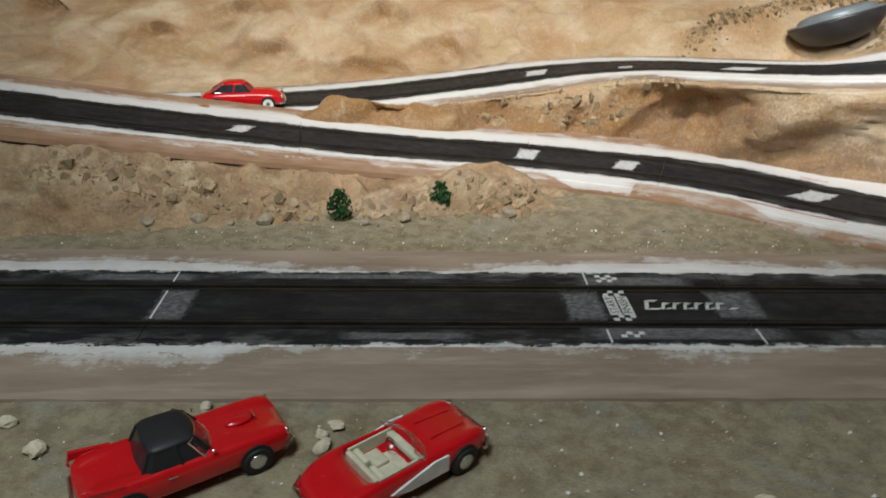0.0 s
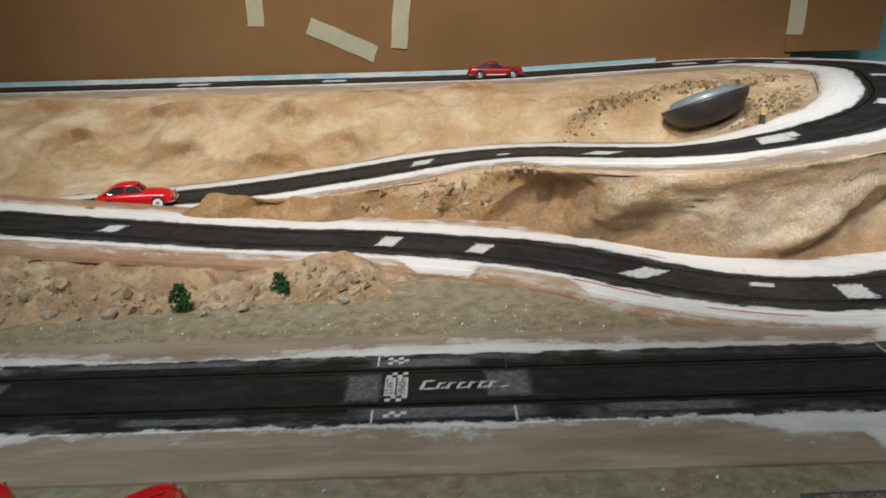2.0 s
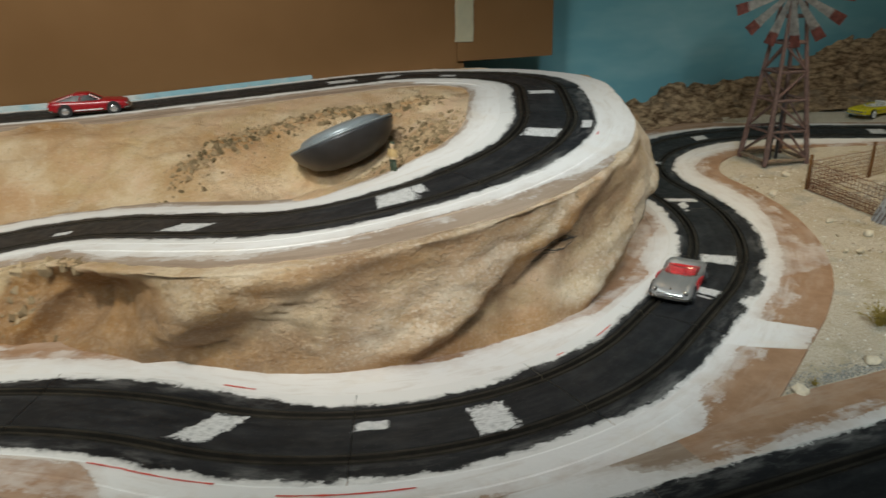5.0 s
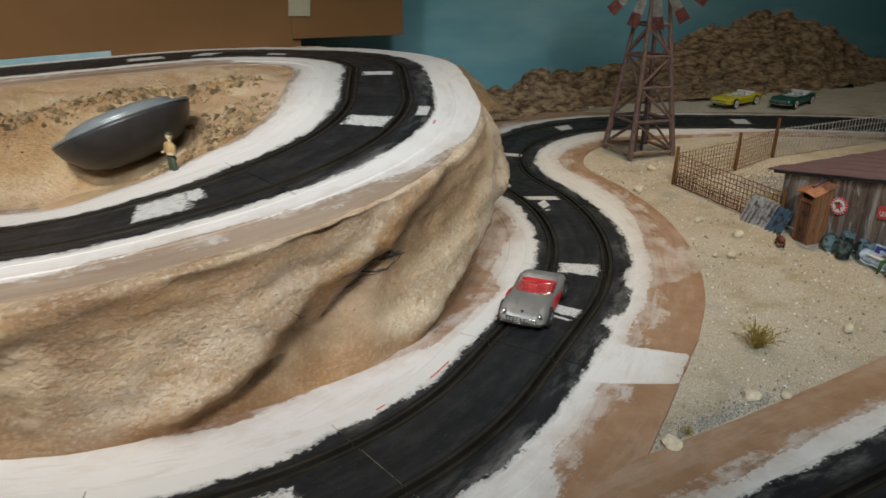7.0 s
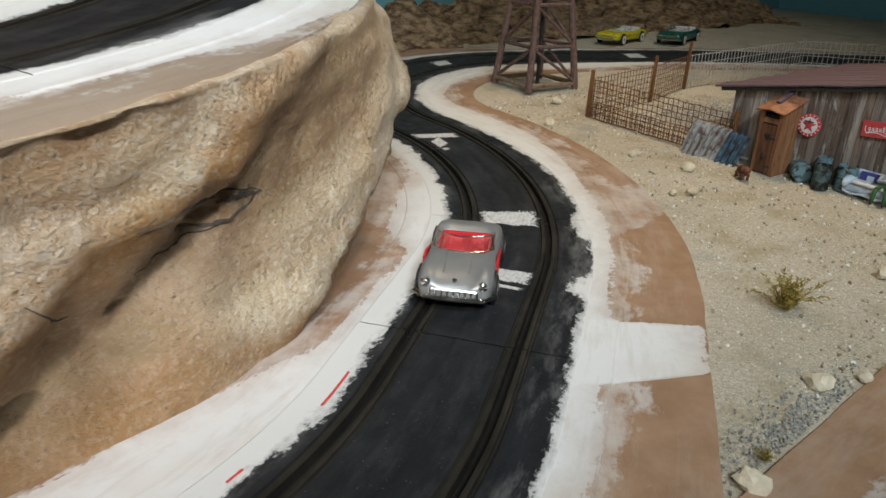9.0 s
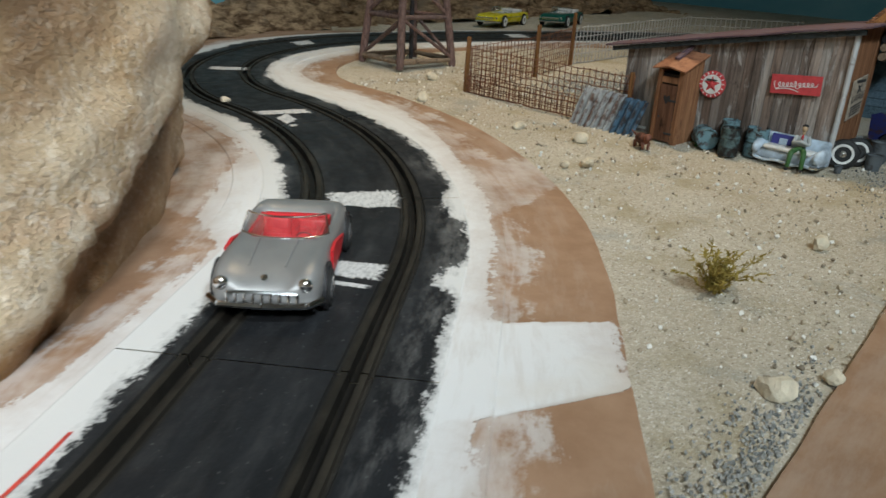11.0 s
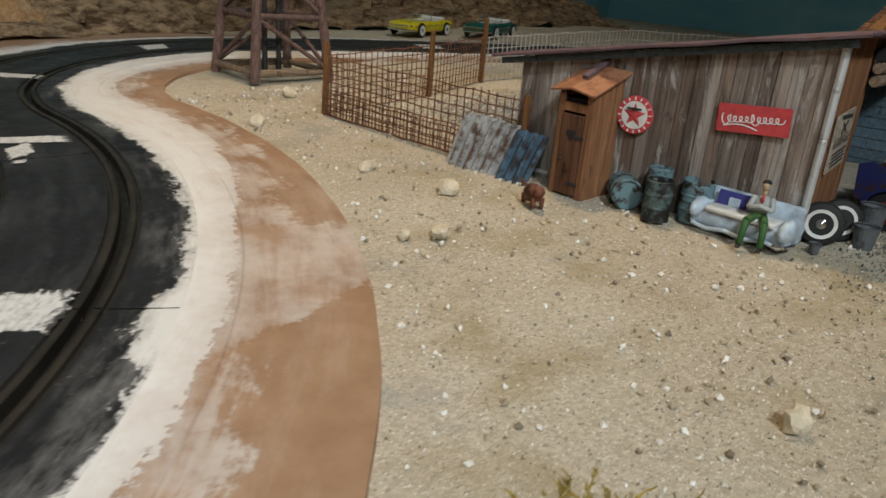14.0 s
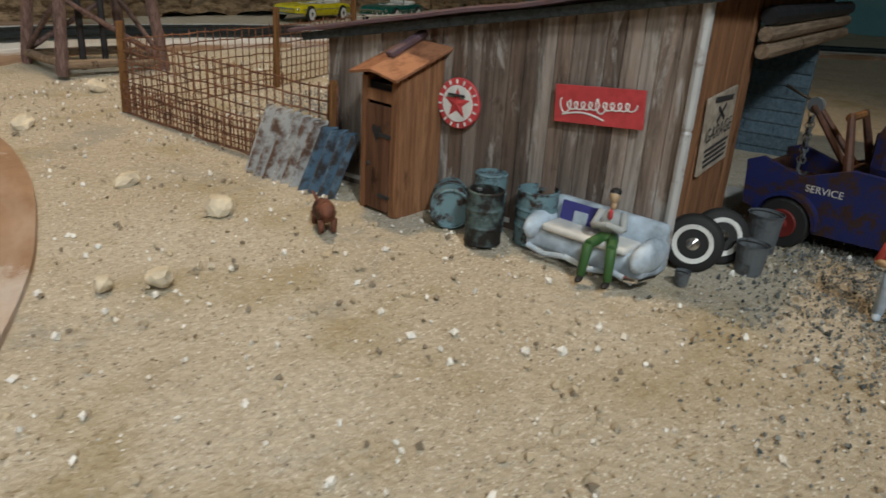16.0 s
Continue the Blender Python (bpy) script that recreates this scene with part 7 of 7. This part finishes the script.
for x, y, r, z in ((-0.263, 0.468, 0.0075, 0), (-0.198, 0.470, 0.0085, 0), (-0.31, 0.455, 0.007, 0), (-0.155, 0.476, 0.005, 0), (-0.06, 0.482, 0.006, 0), (0.045, 0.500, 0.007, 0), (-0.10, 0.470, 0.004, 0), (-0.36, 0.448, 0.005, 0), (-0.23, 0.462, 0.004, 0)):
    stone(x, y, r, DARKSTONE, z, "grey-brown stone at the foot of the bank")


def rocks_stuff(name, pts, label):
    """Many small broken stones joined."""
    V, F = [], []
    for x, y, z, r, sd in pts:
        rr = random.Random(sd)
        q = Euler((rr.uniform(0, 6), rr.uniform(0, 6), rr.uniform(0, 6))).to_matrix()
        k = len(V)
        for a, b, c in ((1, 0, 0), (-1, 0, 0), (0, 1, 0), (0, -1, 0), (0, 0, 1), (0, 0, -1), (0.7, 0.7, 0.4), (-0.6, 0.6, -0.5)):
            p = q @ Vector((a * rr.uniform(0.7, 1.2), b * rr.uniform(0.6, 1.1), c * rr.uniform(0.5, 1.0))) * r
            V.append((x + p.x, y + p.y, z + p.z))
        for f in ((0, 6, 4), (6, 2, 4), (2, 7, 4), (7, 1, 4), (1, 3, 4), (3, 0, 4), (6, 0, 5), (2, 6, 5), (7, 2, 5), (1, 7, 5), (3, 1, 5), (0, 3, 5)):
            F.append(tuple(k + i for i in f))
    return V, F, label, name


def grit():
    rr = random.Random(5)
    pts = []
    for i in range(15000):
        if i < 12200:
            x, y = rr.uniform(0.93, 1.45), rr.uniform(0.44, 1.0)
        elif i < 13600:
            x, y = rr.uniform(-0.5, 0.5), rr.uniform(-0.02, 0.20)
        else:
            x, y = rr.uniform(-0.5, 0.42), rr.uniform(0.41, 0.49)
        s = LOW.near(x, y)
        d = (Vector((x, y)) - Vector(LOW.at(s)[0].xy)).length
        if d < 0.126 or (1.245 < x < 1.5 and 0.545 < y < 0.72):
            continue
        big = rr.random() ** 6
        r = 0.00042 + 0.0013 * big
        pts.append((x, y, ground_z(x, y) - 0.0006 + r * 0.3, r, i))
    V, F, label, name = rocks_stuff("grit", pts, "pale and dark grit scattered over the sand")
    m = Mat("mixed_grit", 0.9, 0, 0.2)
    f = m.isle()
    m.colour(m.mix(m.ramp(f, 0.45, 0.55), m.mix(m.ramp(f, 0.10, 0.16), (0.24, 0.20, 0.15), (0.44, 0.365, 0.265)), m.mix(m.ramp(f, 0.66, 0.72), (0.54, 0.45, 0.32), (0.82, 0.80, 0.75))))
    tagged(raw(name, V, F, m.m), label, "grit", kind="stuff")


grit()


def dark_gravel():
    rr = random.Random(9)
    pts = []
    for i in range(9000):
        x, y = 1.315 + rr.gauss(0, 0.055), 0.470 + rr.gauss(0, 0.028)
        if y > 0.545 and x > 1.24:
            continue
        r = rr.uniform(0.0003, 0.0006) + 0.0006 * rr.random() ** 4
        pts.append((x, y, ground_z(x, y) - 0.0003 + r * 0.4, r, i))
    V, F, label, name = rocks_stuff("gravel", pts, "dark grey gravel beside the tow truck")
    m = Mat("dark_gravel", 0.8, 0, 0.3)
    m.colour(m.mix(m.isle(), (0.05, 0.062, 0.066), (0.32, 0.32, 0.30)))
    tagged(raw(name, V, F, m.m), label, "gravel", kind="stuff")


dark_gravel()


def yard_gravel():
    """Grey gravel inside the fence and in the corner between the two tracks."""
    rr = random.Random(12)
    pts = []
    for i in range(5200):
        x, y = (1.38 + rr.gauss(0, 0.045), 0.80 + rr.gauss(0, 0.035)) if i < 3800 else (0.905 + rr.gauss(0, 0.035), 0.462 + rr.gauss(0, 0.010))
        if i < 3800 and (y < 0.728 or x < 1.262 or y > 0.875):
            continue
        if i >= 3800 and (STRAIGHT.at(STRAIGHT.near(x, y))[0].xy - Vector((x, y))).length < 0.116:
            continue
        r = rr.uniform(0.0004, 0.0010)
        pts.append((x, y, ground_z(x, y) - 0.0006 + r * 0.4, r, i + 700))
    V, F, label, name = rocks_stuff("gravel", pts, "fine grey gravel spread over the sand")
    m = Mat("grey_gravel", 0.85, 0, 0.2)
    m.colour(m.mix(m.isle(), (0.16, 0.165, 0.16), (0.42, 0.41, 0.38)))
    tagged(raw(name, V, F, m.m), label, "gravel", kind="stuff")


yard_gravel()


def crater_rubble():
    rr = random.Random(21)
    pts = []
    dg = bpy.context.evaluated_depsgraph_get()
    for i in range(2700):
        k = i % 3
        if k == 0:
            u = rr.random()
            x, y = 0.36 + 0.36 * u + rr.gauss(0, 0.006), 0.985 + 0.07 * math.sin(u * 2.6) + rr.gauss(0, 0.010)
        elif k == 1:
            x, y = 0.645 + rr.gauss(0, 0.030), 0.915 + rr.gauss(0, 0.035)
        else:
            x, y = 0.335 + rr.gauss(0, 0.02), 0.915 + rr.gauss(0, 0.02)
        hit, p, _, _, ob, _ = scene.ray_cast(dg, Vector((x, y, 0.5)), Vector((0, 0, -1)))
        if not hit or ob.name != "hill_slope":
            continue
        r = 0.0016 + 0.0058 * rr.random() ** 3
        pts.append((x, y, p.z - r * 0.15, r, i))
    V, F, label, name = rocks_stuff("rubble", pts, "brown rubble round the crater rim")
    m = Mat("brown_rubble", 0.95, 0, 0.1)
    m.colour(m.mix(m.isle(), (0.10, 0.075, 0.040), (0.40, 0.29, 0.17))).bump(m.noise(300, 4), 0.001, 0.7)
    tagged(raw(name, V, F, m.m), label, "rubble", kind="stuff")


crater_rubble()


def bank_rocks():
    """Crags pressed into the bank and along the low ridge between the roads."""
    rr = random.Random(33)
    pts = []
    dg = bpy.context.evaluated_depsgraph_get()
    for i in range(1250):
        if i < 620:
            x = rr.uniform(-0.42, 0.075)
            y = 0.487 + 0.06 * x + abs(rr.gauss(0, 0.022)) + (0.03 * rr.random() if x > -0.04 else 0)
        else:
            q = LOW.at(rr.uniform(0.60, 1.22), 0.118 + abs(rr.gauss(0, 0.022)))[0]
            x, y = q.x, q.y
        hit, p, nrm, _, ob, _ = scene.ray_cast(dg, Vector((x, y, 0.5)), Vector((0, 0, -1)))
        if not hit or ob.name not in ("bank_face", "hill_face", "ground"):
            continue
        r = 0.0022 + 0.0095 * rr.random() ** 3
        pts.append((x, y, p.z - r * 0.42, r, i + 5000))
    V, F, label, name = rocks_stuff("crags", pts, "grey-brown crags pressed into the sandy bank")
    m = Mat("crag_stone", 0.95, 0, 0.1)
    f = m.isle()
    cc = m.mix(m.ramp(f, 0.2, 0.8), (0.24, 0.175, 0.10), (0.44, 0.335, 0.21))
    cc = m.mix(m.ramp(m.noise(160, 5, 0.7), 0.50, 0.68), cc, (0.25, 0.195, 0.13))
    m.colour(cc).bump(m.noise(350, 5, 0.7), 0.0015, 0.8)
    tagged(raw(name, V, F, m.m), label, "rocks", kind="stuff")


bank_rocks()


def cracks():
    """Dark creases in the plaster face."""
    hill = bpy.data.objects["hill_face"]
    dg = bpy.context.evaluated_depsgraph_get()
    out = Vector((0.55, -0.83, 0.0)).normalized()
    along = Vector((0.83, 0.55, 0.0)).normalized()
    for u0, z0, u1, z1, bow, w in ((-0.045, 0.092, 0.028, 0.086, 0.004, 0.0009), (-0.020, 0.083, 0.030, 0.085, -0.006, 0.0013), (0.004, 0.087, 0.031, 0.0845, 0.001, 0.0018), (-0.03, 0.066, 0.012, 0.080, 0.0, 0.0007), (-0.085, 0.080, -0.060, 0.062, -0.003, 0.0008)):
        n, V, F = 26, [], []
        for i in range(n + 1):
            t = i / n
            z = z0 + (z1 - z0) * t + bow * math.sin(math.pi * t) + 0.0012 * noise.noise((t * 9, z0 * 90, 0))
            o = Vector((0.728, 0.617, z)) + along * (u0 + (u1 - u0) * t) + out * 0.09
            hit, p, nrm, _, ob, _ = scene.ray_cast(dg, o, -out)
            if not hit or ob.name != "hill_face":
                continue
            p = p + nrm * 0.0006
            ww = w * (0.35 + 0.65 * math.sin(math.pi * t)) * (0.7 + 0.6 * noise.noise((t * 22, 5, z0 * 50)))
            V.extend([p + Vector((0, 0, ww)), p - Vector((0, 0, ww))])
        F = [(2 * i, 2 * i + 1, 2 * i + 3, 2 * i + 2) for i in range(len(V) // 2 - 1)]
        if F:
            raw("crack", V, F, CRACK, hill, "dark grey crease")


CRACK = plain("dark_crease_paint", (0.09, 0.075, 0.06), 0.9, 0, 0.2, 0.5, 300)
cracks()


def tuft(x, y, h, n, mat, label, lean=0.9, z=None, name="grass_tuft"):
    """A tuft of thin arching stems, each feathered with small leaflets."""
    rr = random.Random(int(x * 1000) + n)
    V, F = [], []
    for i in range(n):
        a, ln = rr.uniform(0, 6.283), h * rr.uniform(0.5, 1.2)
        out = lean * rr.random() ** 0.7
        bx, by = rr.gauss(0, h * 0.08), rr.gauss(0, h * 0.08)
        st = 9
        line = []
        for j in range(st + 1):
            t = j / st
            line.append(Vector((bx + math.cos(a) * out * ln * t ** 1.3, by + math.sin(a) * out * ln * t ** 1.3, ln * max(0.03, t - 0.45 * min(1.3, out) * t * t))) + Vector((rr.gauss(0, 1), rr.gauss(0, 1), rr.gauss(0, 1))) * h * 0.012)
        for j in range(st):
            k = len(V)
            w = Vector((-math.sin(a), math.cos(a), 0)) * h * 0.014 * (1 - 0.6 * j / st)
            V.extend([line[j] - w, line[j] + w, line[j + 1] + w * 0.9, line[j + 1] - w * 0.9])
            F.append((k, k + 1, k + 2, k + 3))
            for q in range(4):
                d = ((line[j + 1] - line[j]).normalized() + Vector((rr.gauss(0, 0.8), rr.gauss(0, 0.8), rr.gauss(0, 0.5)))).normalized() * h * rr.uniform(0.05, 0.13)
                c = line[j].lerp(line[j + 1], rr.random())
                w2 = d.cross(Vector((rr.gauss(0, 1), rr.gauss(0, 1), 1))).normalized() * h * 0.018
                k = len(V)
                V.extend([c - w2, c + w2, c + d + w2 * 0.4, c + d - w2 * 0.4])
                F.append((k, k + 1, k + 2, k + 3))
    o = raw(name, V, F, mat)
    o.matrix_world = pose(x, y, ground_z(x, y) if z is None else z)
    return tagged(o, label, "plant")


tuft(1.004, 0.523, 0.025, 34, DRYGRASS, "dry olive yellow grass tuft on sand", 1.0)
tuft(0.869, 0.460, 0.007, 30, DRYGRASS, "small dry moss tuft on sand", 1.0)
tuft(1.2335, 0.6365, 0.006, 26, LEAFGREEN, "small green weed beside the outhouse", 0.9)


def foam_bush(x, y, z, h, label):
    rr = random.Random(int(x * 999))
    V, F = [], []
    for i in range(520):
        t = rr.random()
        a, r = rr.uniform(0, 6.283), h * 0.36 * math.sqrt(rr.random()) * (0.55 + 0.7 * math.sin(math.pi * min(1, t + 0.15)))
        c = Vector((r * math.cos(a), r * 0.7 * math.sin(a), t * h))
        q = Euler((rr.uniform(0, 6), rr.uniform(0, 6), 0)).to_matrix()
        k = len(V)
        s = h * rr.uniform(0.035, 0.08)
        V.extend([c + q @ Vector(p) * s for p in ((-1, 0, 0), (0, -0.7, 0.2), (1, 0, 0), (0, 0.7, -0.2))])
        F.append((k, k + 1, k + 2, k + 3))
    o = raw("bush", V, F, LEAFGREEN)
    o.matrix_world = pose(x, y, z)
    return tagged(o, label, "bush", "green bushes")


foam_bush(-0.126, 0.482, 0.001, 0.030, "dark green foam bush at the foot of the bank")
foam_bush(-0.026, 0.512, 0.004, 0.026, "dark green foam bush against the bank rocks")
foam_bush(-0.215, 0.522, 0.018, 0.010, "low grey-green moss patch on the bank")


def hut():
    """Dark plank roof of a small hut near the front edge."""
    e = thing("plank_hut", pose(0.438, 0.112, 0.0, 0, 0, 3), "small hut with dark grey-green plank roof", "hut")
    for k in range(7):
        part("roof_plank", box(0.11, 0.0125, 0.003, (0.0, -0.042 + 0.0135 * k, 0.026 - 0.0008 * k), 0.0005, (4, 0, 0)), GREYPLANK, e)
    part("wall", box(0.096, 0.084, 0.024, (0, 0, 0.012), 0.0008), BARN, e)
    return e


hut()
